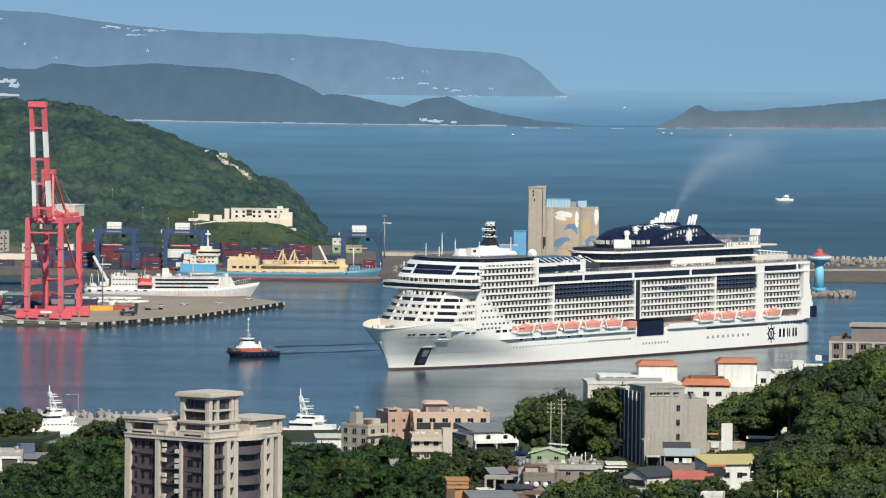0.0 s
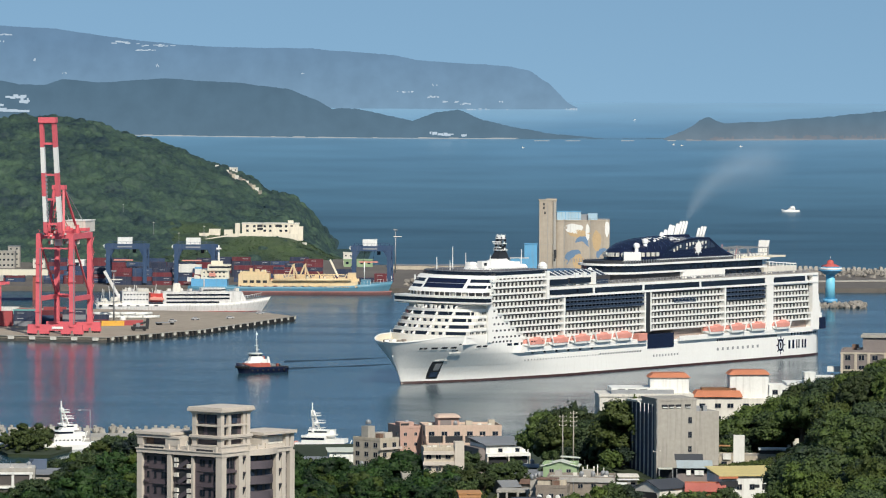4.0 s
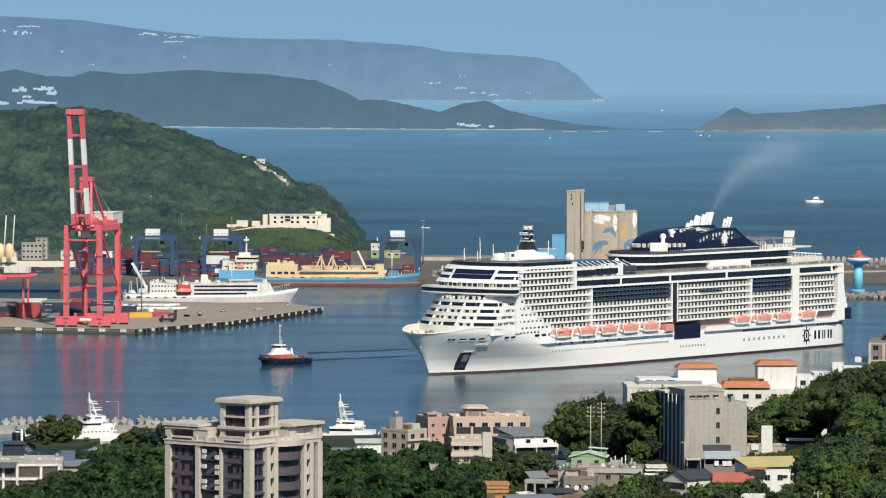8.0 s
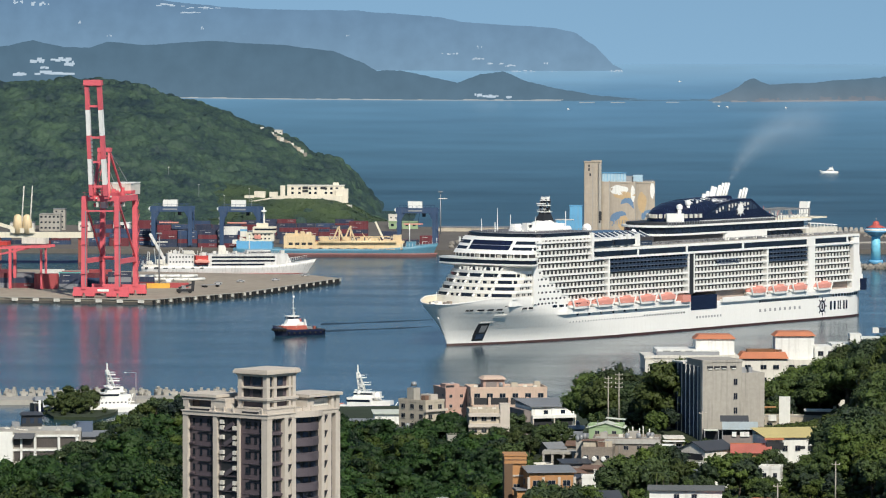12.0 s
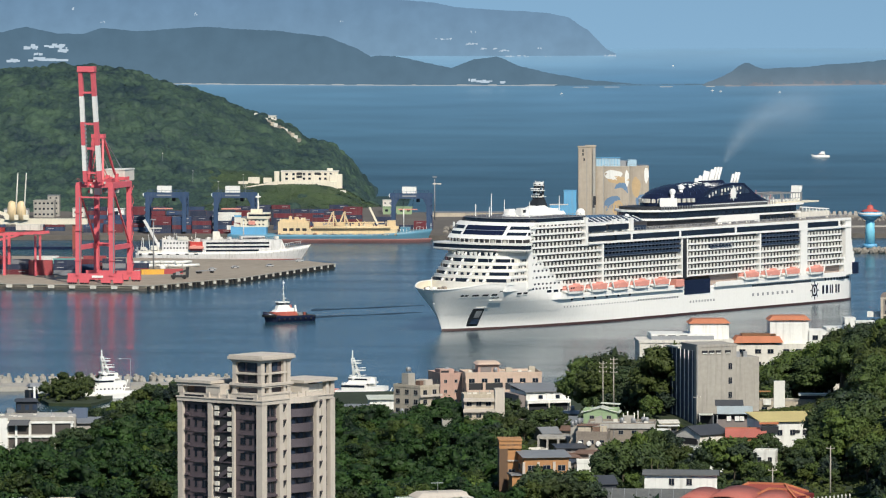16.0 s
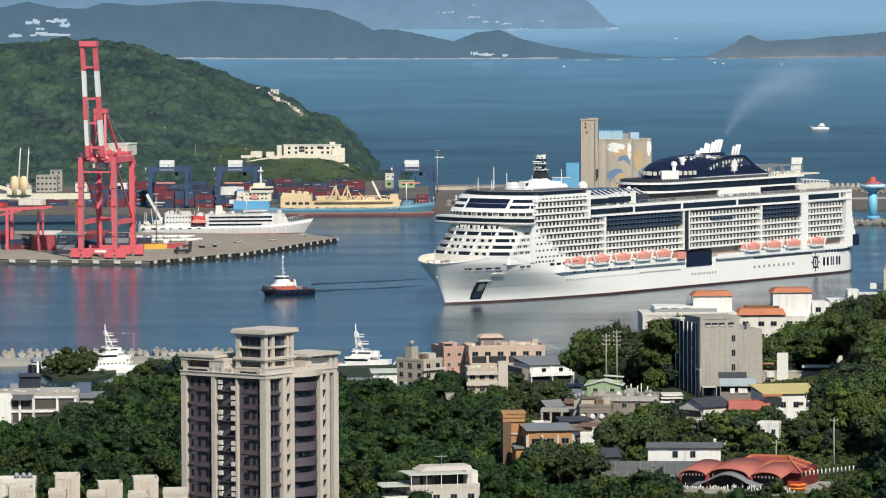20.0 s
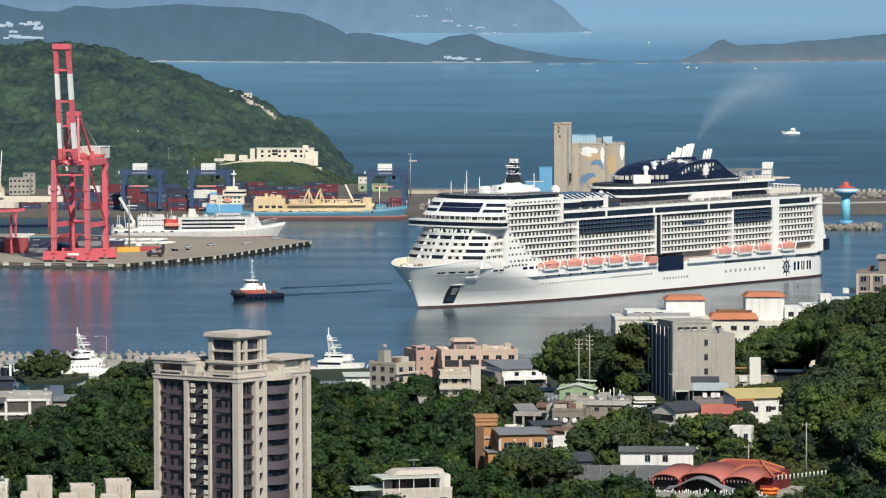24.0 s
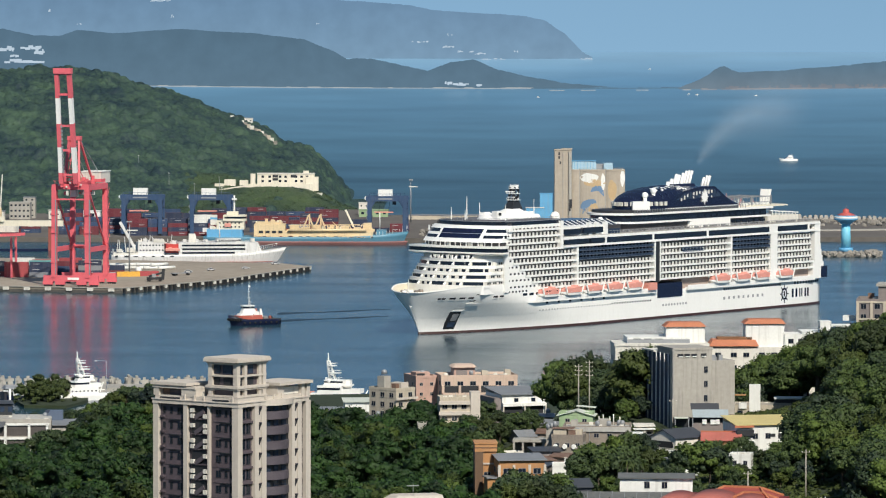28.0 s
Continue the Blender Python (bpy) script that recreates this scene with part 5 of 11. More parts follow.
    P("funnel_base", prism(BM(), oval(-218, -193, 3, 4), 57.5, 60.2, oval(-216, -197, 2, 3)), NAVY)
    # sports deck aft of the dome
    bm = BM()
    for s in (1, -1):
        for z in (50.2, 52.6):
            beam(bm, (-242, s * 9, z), (-274, s * 9, z), 0.25)
        for k in range(13):
            beam(bm, (-242 - 2.6 * k, s * 9, 50.2), (-242 - 2.6 * k, s * 9, 52.6), 0.14)
        for x in (-240, -256, -273):
            beam(bm, (x, s * 9, 44), (x, s * 9, 53), 0.7)
    for k in range(5):
        beam(bm, (-240 - 8.5 * k, -9, 52.6), (-240 - 8.5 * k, 9, 52.6), 0.4)
    P("rope_course_frame", bm, STEEL, "grey rope course frame")
    rng = random.Random(44)
    PINK_GEAR = paint("faded_pink_play_gear", (0.62, 0.30, 0.30), 0.6, 0.2, 0.6)
    for k in range(34):
        x, y = rng.uniform(-262, -236), rng.uniform(-8, 9)
        if k % 2:
            h = rng.uniform(1.0, 4.2) if x > -246 else rng.uniform(0.6, 2.0)
            P("play_gear", box(BM(), x, x + rng.uniform(0.5, 1.8), y, y + 0.9, 48.7, 48.7 + h), (PINK_GEAR, OFFWHITE, WHITE)[k % 3], "pale deck play gear")
        else:
            P("rope_post", beam(BM(), (x, y, 48.7), (x + rng.uniform(-1.5, 1.5), y, rng.uniform(51, 55.5 if x > -247 else 52.5)), 0.28), (PINK_GEAR, WHITE, STEEL)[k % 3], "slim rope course post")
    P("sports_deck", box(BM(), -284, -238, -12, 12, 48.0, 48.7), CREAM)
    P("aft_screen", prism(BM(), [(-282.5, -2), (-280.5, -2), (-280.5, 2), (-282.5, 2)], 48.0, 55.6, [(-284.4, -2.4), (-282, -2.4), (-282, 2.4), (-284.4, 2.4)]), WHITE)
    P("aft_house", box(BM(), -292, -264, -13, 13, 40.4, 43.6), OFFWHITE)
    bm = BM()
    for k in range(9):
        beam(bm, (-266 - 3 * k, 12.6, 43.6), (-266 - 3 * k, 12.6, 46.0 - 0.2 * k), 0.3)
        ball(bm, (-247 - 3 * k, 8, 49.4), 0.9, 5)
    beam(bm, (-264, 12.6, 46.2), (-292, 12.6, 44.4), 0.5)
    P("aft_pergola", bm, WHITE)
    # emblem and lettering are plain shapes on the quarter
    bm = BM()
    n = 20
    ring = [(2.5 * math.cos(2 * math.pi * k / n), 3.0 * math.sin(2 * math.pi * k / n)) for k in range(n)]
    inner = [(x * 0.66, z * 0.66) for x, z in ring]
    for k in range(n):
        q = (ring[k], ring[(k + 1) % n], inner[(k + 1) % n], inner[k])
        v = [bm.verts.new((-266 + x, 21.42, 6.3 + z)) for x, z in q]
        w = [bm.verts.new((-266 + x, 21.2, 6.3 + z)) for x, z in q]
        bm.faces.new(v), bm.faces.new(w[::-1])
        for i in range(4):
            bm.faces.new((v[i], w[i], w[(i + 1) % 4], v[(i + 1) % 4]))
    for k in range(8):
        a = 2 * math.pi * k / 8
        beam(bm, (-266 + 2.6 * math.cos(a), 21.35, 6.3 + 3.1 * math.sin(a)), (-266 + 3.8 * math.cos(a), 21.35, 6.3 + 4.4 * math.sin(a)), 0.3, 0.5)
    box(bm, -266.6, -265.4, 21.3, 21.4, 4.9, 7.7)
    P("emblem", bm, NAVY, "dark ring emblem")
    bm = BM()
    for x0, w in ((-277.8, 5.4), (-282.4, 3.0), (-288.2, 4.0)):
        for f in (0.0, 0.62):
            P("lettering_bar", box(BM(), x0 + w * f, x0 + w * (f + 0.3), 21.3, 21.42, 4.3, 8.4), NAVY, "plain dark bar of the name")
    return ship


cruise_ship = make_cruise_ship()


# ---- the port ----
def make_quay_crane():
    c = thing("quay_crane", pose(-200.9, 2334, 2.6, 0, 0, -13.0), "tall red and white container crane with its boom raised", "crane")
    P = lambda name, bm, mat=CRANE_RED, label="", to=c: part(name, bm, mat, to, label)
    X, G = 8.9, 30.0
    for x in (-X, X):
        for y in (0, G):
            P("leg", beam(BM(), (x, y, 4.5), (x * 0.97, y, 50), 2.5 if y == 0 else 2.1, 2.4), CRANE_RED, "red box-section leg")
        P("portal_beam", beam(BM(), (x, 0, 18.5), (x, G, 18.5), 1.6, 2.4))
        P("top_beam", beam(BM(), (x, -1, 50), (x, G + 1, 50), 1.8, 2.8))
        P("brace", beam(BM(), (x, 1, 49), (x, G - 1, 20), 0.8))
        for y in (0, G):
            for k in (-3.2, 3.2):
                b = P("bogie", box(BM(), x + k - 2.6, x + k + 2.6, y - 0.8, y + 0.8, 0.9, 2.6))
                w = BM()
                for q in (-1.7, -0.6, 0.6, 1.7):
                    tube(w, (x + k + q, y - 0.5, 0.5), (x + k + q, y + 0.5, 0.5), 0.5, 0.5, 10)
                P("wheel_set", w, DARK, "", b)
    for y in (0, G):
        P("sill_beam", beam(BM(), (-X - 5.5, y, 4.0), (X + 5.5, y, 4.0), 1.5, 3.0))
        P("cross_beam", beam(BM(), (-X, y, 50.3), (X, y, 50.3), 1.6, 2.6))
        P("cross_beam", beam(BM(), (-X, y, 19.0), (-X * 0.1, y, 18.7), 1.0, 1.8) if y else beam(BM(), (-X, y, 44), (X, y, 44), 0.6, 0.8))
    for x in (-3.8, 3.8):
        P("trolley_girder", beam(BM(), (x, -4, 51.6), (x, G + 15, 51.6), 1.2, 2.6))
        base, top = Vector((x, -3.5, 52)), Vector((x * 0.86, -12.5, 108.2))
        marks = [0, 0.10, 0.33, 0.54, 0.77, 1.0]
        for i in range(5):
            a, b = base.lerp(top, marks[i]), base.lerp(top, marks[i + 1])
            P("boom_section", beam(BM(), a, b, 2.0, 2.4), WHITE if i in (1, 3) else CRANE_RED, "white boom section" if i in (1, 3) else "red boom section")
    for k in (0.08, 0.30, 0.52, 0.80, 1.0):
        p = Vector((0, -3.5, 52)).lerp(Vector((0, -12.5, 108.2)), k)
        w = 3.8 - 0.5 * k
        P("boom_tie", beam(BM(), p - Vector((w, 0, 0)), p + Vector((w, 0, 0)), 0.9, 2.6 if k == 1 else 1.1))
    P("boom_head", box(BM(), -4.6, 4.6, -14.2, -10.8, 107.4, 110.2))
    for k in range(12):
        u = 0.1 + 0.4 * k / 11
        p = Vector((-2.6, -4.2, 52)).lerp(Vector((-2.4, -13, 108)), u)
        P("boom_fitting", box(BM(), p.x, p.x + 0.8, p.y - 0.4, p.y + 0.4, p.z, p.z + 1.4), STEEL)
    for x in (-4, 4):
        P("apex_frame", beam(BM(), (x, 1, 51), (x * 0.6, 6, 75), 1.1, 1.4))
        P("apex_frame", beam(BM(), (x * 0.6, 6, 75), (x, 24, 52), 0.9, 1.0))
        P("back_stay", beam(BM(), (x * 0.6, 6, 75), (x, 42, 52), 0.35, 0.35), STEEL)
    for k in range(5):
        z = 55 + 4.2 * k
        P("apex_rung", beam(BM(), (-3.2, 2 + k, z), (3.2, 2 + k, z), 0.4))
    P("apex_head", box(BM(), -3.4, 3.4, 4.6, 8.2, 73.6, 75.8))
    h = P("machine_house", box(BM(), -3.6, 7.6, 26, 42, 51.4, 57.0), OFFWHITE, "pale machine house")
    P("house_band", box(BM(), -3.8, 7.8, 25.6, 33, 52.0, 53.6), CRANE_RED, "", h)
    P("house_roof", box(BM(), -3.9, 7.9, 25.7, 42.3, 57.0, 57.5), WALL_WHITE, "", h)
    rng = random.Random(3)
    for k in range(26):
        x, y, z = rng.uniform(-8, 8), rng.uniform(-2, 24), rng.choice((51.5, 51.5, 53.5, 46))
        P("deck_gear", box(BM(), x, x + rng.uniform(0.5, 2.2), y, y + 1.5, z, z + rng.uniform(0.6, 2.4)), (CRANE_RED, SHIP_RED, OFFWHITE, CRANE_RED, STEEL)[k % 5])
    for k in range(8):
        x, y = rng.uniform(-7, 7), rng.uniform(0, 22)
        P("stay", beam(BM(), (x, y, 51), (x * 0.5, 6 + rng.uniform(-2, 6), rng.uniform(58, 70)), 0.3), CRANE_RED if k % 3 else ROOF_ORANGE)
    P("cabin", box(BM(), -1.6, 1.6, 4, 7, 45.2, 48.4), WALL_WHITE, "operator cabin")
    P("hoist_shaft", box(BM(), -1.6, 1.2, G - 4, G - 1.5, 24, 48), SHIP_RED, "dark red hanging hoist shaft")
    for x in (-X, X):
        P("leg_ladder", box(BM(), x + 1.0, x + 1.5, -1.4, -1.1, 6, 44), STEEL)
        for z in (12, 27, 36):
            P("leg_platform", box(BM(), x - 1.5, x + 1.5, -1.8, 1.5, z, z + 0.2), CRANE_RED)
    for x, z in ((-6, 51), (0, 52), (5.5, 51), (-2, 50)):
        P("floodlight", box(BM(), x, x + 0.8, -2.2, -1.6, z, z + 0.9), OFFWHITE)
    for y in (-1.2, G + 1.2):
        r = BM()
        for x in (-8, -4, 0, 4, 8):
            beam(r, (x, y, 52), (x, y, 53.3), 0.15)
        beam(r, (-9, y, 53.3), (9, y, 53.3), 0.15)
        P("walkway_rail", r, CRANE_RED)
    st = BM()
    for k in range(11):
        beam(st, (X + 1.5, G - 1.7 + (k % 2) * 3.4, 5 + 4 * k), (X + 1.5, G + 1.7 - (k % 2) * 3.4, 9 + 4 * k), 0.2, 0.12)
    P("stair_flight", st, CRANE_RED)
    P("nameplate", box(BM(), -1.5, 4.5, -1.1, -1.0, 3.4, 4.6), WHITE, "white plate")
    return c


make_quay_crane()


def fenders():
    """Rubber fenders and pale capping blocks along the pier's edge."""
    fb = box(BM(), -0.8, 0.8, -0.4, 0.5, -1.6, -0.1)
    pale = part("edge_block", fb, OFFWHITE, None)
    dark = part("edge_fender", box(BM(), -0.8, 0.8, -0.55, 0.55, -2.3, -0.2), BLACK, None)
    host = thing("quay_fenders", pose(-174, 2318, 2.6), "pale blocks and black fenders along the pier edge", "fender")
    pale_me, dark_me = pale.data, dark.data
    bpy.data.objects.remove(pale), bpy.data.objects.remove(dark)
    line = [((-330, 2340.0), (-250, 2337.5), 10.8), ((-250, 2337.4), (-174, 2317.4), 10.8), ((-174, 2317.4), (-130.5, 2391.5), 3.6), ((-130.5, 2391.5), (-86.4, 2535.8), 3.6)]
    for (x0, y0), (x1, y1), step in line:
        length, a = math.hypot(x1 - x0, y1 - y0), math.atan2(y1 - y0, x1 - x0)
        n = int(length / step)
        for k in range(n):
            u = (k + 0.5) / n
            me = pale_me if (step > 5 or k % 3 == 1) else dark_me
            shared("edge_block" if me is pale_me else "edge_fender", me, host, Matrix.Translation((x0 + (x1 - x0) * u + 174, y0 + (y1 - y0) * u - 2318, 0)) @ Matrix.Rotation(a, 4, "Z") @ Matrix.Scale(1.9 if step > 5 else 1.0, 4, (1, 0, 0)))
    bm = BM()
    for (x0, y0), (x1, y1), step in line:
        beam(bm, (x0 + 174, y0 - 2318 + 0.4, 0.12), (x1 + 174, y1 - 2318 + 0.4, 0.12), 0.9, 0.35)
    part("kerb", bm, CONCRETE, host, "low concrete kerb")


fenders()
CONT_COL = {"navy": (0.018, 0.029, 0.064), "maroon": (0.13, 0.02, 0.03), "red": (0.33, 0.055, 0.06), "white": (0.66, 0.66, 0.62), "teal": (0.12, 0.36, 0.34), "grey": (0.22, 0.23, 0.25), "yellow": (0.66, 0.36, 0.05), "blue": (0.024, 0.052, 0.115), "green": (0.05, 0.20, 0.10)}
CONT_MESH = {}
MARKS = random.Random(31)


def container(colour, m):
    if colour not in CONT_MESH:
        bm = box(BM(), -6.1, 6.1, -1.22, 1.22, 0, 2.6)
        for s in (-1, 1):
            for k in range(10):
                a, b = sorted((s * 1.22, s * 1.30))
                box(bm, -5.7 + k * 1.17, -5.2 + k * 1.17, a, b, 0.2, 2.4)
        for x in (-6.0, 5.7):
            for s in (-1, 1):
                a, b = sorted((s * 1.2, s * 1.33))
                box(bm, x, x + 0.35, a, b, 0, 2.6)
        body = part("container", bm, paint("container_" + colour, CONT_COL[colour], 0.55, 0.22, 0.5, streak=0.35, per_object=0.5), None)
        CONT_MESH[colour] = body.data
        bpy.data.objects.remove(body)
    ob = new("container", CONT_MESH[colour])
    ob.matrix_basis = m
    tagged(ob, colour + " ribbed steel freight container in the stacks", "container", "freight containers")
    if "mark" not in CONT_MESH:
        mk = part("marking", box(BM(), -1.7, 1.7, -1.36, -1.30, 1.35, 1.65), FAINT_WHITE, None)
        CONT_MESH["mark"] = mk.data
        bpy.data.objects.remove(mk)
    if colour in ("navy", "maroon", "blue") and MARKS.random() < 0.75:
        shared("marking", CONT_MESH["mark"], ob, Matrix.Translation((MARKS.choice((-2.6, 0, 2.6)), 0, 0)))
    return ob


def container_yard():
    rng = random.Random(21)
    cols = ["navy"] * 9 + ["maroon"] * 6 + ["blue"] * 3 + ["grey"]
    for x0, x1, y, top in ((-322, -262, 2935, 3), (-258, -228, 2912, 4), (-232, -176, 2930, 6), (-214, -150, 2900, 4), (-176, -140, 2932, 6), (-140, -92, 2950, 4), (-122, -84, 2990, 5), (-76, -30, 2960, 3), (-262, -170, 2990, 5), (-170, -88, 3020, 5)):
        n = int((x1 - x0) / 12.6)
        for i in range(n):
            h = max(1, top - rng.choice((0, 0, 1, 1, 2)))
            for r in range(2):
                for k in range(h - (r == 0 and rng.random() < 0.4)):
                    container(rng.choice(cols), pose(x0 + 6.2 + 12.6 * i + rng.uniform(-0.1, 0.1), y + r * 2.9, 2.8 + 2.62 * k))
    for x, y, k, c in ((-237, 2420, 0, "red"), (-237, 2420, 1, "red"), (-237, 2420, 2, "red"), (-237, 2423, 0, "red"), (-237, 2423, 1, "red"), (-237, 2423, 2, "maroon"), (-250, 2428, 0, "maroon"), (-250, 2428, 1, "navy"), (-263, 2430, 0, "grey"), (-263, 2430, 1, "navy"), (-263, 2430, 2, "maroon"), (-250, 2433, 2, "grey"), (-289, 2432, 0, "navy"), (-289, 2432, 1, "maroon"), (-276, 2432, 2, "navy"), (-213, 2432, 2, "maroon"), (-200, 2440, 2, "navy"), (-188, 2442, 1, "navy"), (-224, 2421, 0, "grey"), (-224, 2421, 1, "navy"), (-224, 2424, 2, "navy"), (-213, 2432, 0, "navy"), (-213, 2432, 1, "blue"), (-226, 2440, 2, "teal"), (-226, 2440, 1, "navy"), (-226, 2440, 0, "navy"), (-200, 2440, 0, "navy"), (-200, 2440, 1, "grey"), (-188, 2442, 0, "maroon"), (-276, 2432, 0, "blue"), (-276, 2432, 1, "maroon")):
        container(c, pose(x, y, 2.6 + 2.62 * k))
    for i in range(9):
        for k in range(2 + (i % 3 == 1)):
            container(rng.choice(("navy", "maroon", "red", "navy", "blue")), pose(-314 + 12.7 * i, 2447 + 1.2 * (i % 2), 2.6 + 2.62 * k))
    for i, (c0, c1, c2) in enumerate((("maroon", "red", ""), ("red", "red", "maroon"), ("red", "maroon", ""), ("navy", "red", "white"), ("navy", "navy", ""), ("maroon", "navy", "red"))):
        for k, c in enumerate((c0, c1, c2)):
            if c:
                container(c, pose(-276 + 12.7 * i, 2466 + 1.5 * (i % 2), 2.6 + 2.62 * k))
    for x, y, c in ((-179, 2428, "yellow"), (-169.5, 2434, "red")):
        container(c, pose(x, y, 2.6, 0, 0, 16))
    for x, y, k in ((-167, 2902, 3), (-167, 2902, 4), (-160.5, 2893, 1)):
        container("white", pose(x, y, 2.8 + 2.62 * k))


container_yard()


def make_yard_gantry(x, y, span=25, turn=0, top=24.0):
    g = thing("yard_gantry", pose(x, y, 2.8, 0, 0, turn), "dark blue container yard gantry with a white top box", "crane", "yard gantries")
    P = lambda name, bm, mat=GANTRY_BLUE, label="", to=g: part(name, bm, mat, to, label)
    h = span / 2
    for sx in (-h, h):
        for sy in (-6.0, 6.0):
            P("leg", beam(BM(), (sx, sy * 1.15, 1.2), (sx, sy, top), 2.6, 2.2), GANTRY_BLUE, "dark blue leg")
            w = BM()
            tube(w, (sx - 0.5, sy * 1.15, 0.8), (sx + 0.5, sy * 1.15, 0.8), 0.8, 0.8, 10)
            P("wheel", w, BLACK, "black tyre")
            P("leg_platform", box(BM(), sx - 1.9, sx + 1.9, sy - 1.6, sy + 1.6, 12.0, 12.3))
        P("sill", beam(BM(), (sx, -7.2, 2.0), (sx, 7.2, 2.0), 1.2, 1.8))
        P("brace", beam(BM(), (sx, -6.4, 3), (sx, 6.2, 15), 0.6))
        P("brace", beam(BM(), (sx, 6.2, 15), (sx, -6.0, top - 1), 0.6))
        lamp = P("girder_end", tube(BM(), (sx * 1.16, -6.6, top + 0.4), (sx * 1.16, -5.4, top + 0.4), 1.3, 1.3, 10), WALL_WHITE if sx < 0 else GANTRY_BLUE, "rounded girder end")
    for sy in (-6.0, 6.0):
        P("girder", beam(BM(), (-h - 2.2, sy, top), (h + 2.2, sy, top), 1.8, 3.2))
        for k in (-1, 1):
            P("knee", beam(BM(), (k * h, sy, top - 6.5), (k * (h - 3.4), sy, top - 0.6), 1.3, 1.6))
        r = BM()
        for k in range(9):
            x = -h + 2 * h * k / 8
            beam(r, (x, sy, top + 1.5), (x, sy, top + 3.0), 0.16)
        beam(r, (-h, sy, top + 3.0), (h, sy, top + 3.0), 0.16)
        P("girder_rail", r)
        P("girder_marking", box(BM(), -h * 0.5, h * 0.3, sy - 0.98, sy - 0.9, top - 0.5, top + 0.4), STEEL)
    t = P("trolley", box(BM(), -h * 0.1 - 4.6, -h * 0.1 + 4.4, -3.4, 3.4, top + 1.6, top + 5.6), WALL_WHITE, "white trolley house")
    P("cabin", box(BM(), h * 0.3, h * 0.3 + 2.2, -1.4, 1.4, top - 4.0, top - 1.0), GLASS, "", t)
    P("spreader", box(BM(), -h * 0.2 - 6, -h * 0.2 + 6, -1.2, 1.2, top - 9, top - 8.2), ORANGE, "orange spreader", t)
    r = BM()
    for k in (-5, 5):
        tube(r, (-h * 0.2 + k * 0.6, 0, top - 8.2), (-h * 0.1 + k * 0.6, 0, top + 1), 0.12, 0.12, 5)
    P("hoist_rope", r, DARK, "", t)
    for sx in (-h, h):
        P("tie_beam", beam(BM(), (sx, -4.4, 9), (sx, 4.4, 9), 0.7, 0.9))
        P("tie_beam", beam(BM(), (sx, -3.8, top - 3), (sx, 3.8, top - 3), 0.7, 0.9))
    for k in range(5):
        z = 4 + k * (top - 6) / 5
        P("stair_flight", beam(BM(), (h + 1.6, -4 + 8 * (k % 2), z), (h + 1.6, 4 - 8 * (k % 2), z + (top - 6) / 5), 0.5, 0.3), GANTRY_BLUE)
        P("cable_reel", tube(BM(), (-h - 1.3, -6.6, 4 + k * 3.6), (-h - 1.3, -5.6, 4 + k * 3.6), 0.9, 0.9, 8), STEEL)
    P("electric_house", box(BM(), h - 1.5, h + 1.7, -3, 3, 3, 6.2), WALL_WHITE)
    P("stair_tower", box(BM(), h + 1.0, h + 2.4, -2, 2, 2, top), GANTRY_BLUE)
    P("festoon_beam", beam(BM(), (-h, -4.8, top + 0.4), (h, -4.8, top + 0.4), 0.4, 0.6), GANTRY_BLUE)
    P("power_pack", box(BM(), -h - 0.8, -h + 0.8, -2.6, 2.6, 2.8, 5.6), WALL_WHITE)
    return g


make_yard_gantry(-205, 2905, 23)
make_yard_gantry(-162, 2902, 23)
make_yard_gantry(-51.5, 2905, 22, 0, 23.4)


def make_red_yard_crane():
    g = thing("red_portal_crane", pose(-255, 2424, 2.6, 0, 0, -12), "low red portal crane on the pier", "crane")
    P = lambda name, bm, mat=CRANE_RED, label="": part(name, bm, mat, g, label)
    for x in (-20, 0, 17):
        for y in (-4, 4):
            P("leg", beam(BM(), (x, y, 0), (x, y, 21), 1.0 if x else 1.3))
    for y in (-4, 4):
        P("girder", beam(BM(), (-32, y, 20), (22, y, 22.5), 0.8, 1.4))
        P("girder", beam(BM(), (-24, y, 14), (8, y, 21), 0.7, 0.9))
    P("machine_house", box(BM(), 6, 19, -3, 3, 23.6, 26.6), OFFWHITE, "pale machine house")
    P("control_house", box(BM(), -30, -14, -3, 3, 22, 26), WALL_WHITE)
    P("counterweight", box(BM(), -9, -2, -3.4, 3.4, 22.5, 24.5), SHIP_RED)


make_red_yard_crane()


def make_bulk_ship_gear():
    s = thing("bulk_loader", pose(-300, 2760, 0, 0, 0, 0), "cream loading bridge with yellow posts by the quay", "loader")
    P = lambda name, bm, mat=CREAM, label="": part(name, bm, mat, s, label)
    P("boom", beam(BM(), (0, 0, 16.3), (58, 0, 16.3), 4.0, 3.4), CREAM, "long cream boom")
    for x in (2, 50):
        P("support", beam(BM(), (x, 0, -1), (x, 0, 15), 2.0, 2.0), RUST)
    for x in (15, 20):
        P("post", tube(BM(), (x, -2, 17), (x + (1.8 if x > 12 else 2.2), -2, 45.5), 0.6, 0.3), OFFWHITE)
    for x in (13.0, 18.5):
        P("winch_tower", lathe(BM(), [(3.0, 17.0), (2.9, 24.0), (2.2, 27.6), (0.8, 28.6)], 14, x, -1), YELLOW, "rounded yellow winch tower")
    P("jib", beam(BM(), (11, -2, 20), (-22, -2, 30), 1.6, 2.0), CREAM)
    P("gear_house", box(BM(), 9, 23, -3.5, 3, 17.4, 20.4), CREAM, "cream gear house")
    P("hull", prism(BM(), [(-60, -6), (44, -6), (50, 0), (44, 6), (-60, 6)], -1, 1.2), NAVY, "dark barge hull")


make_bulk_ship_gear()


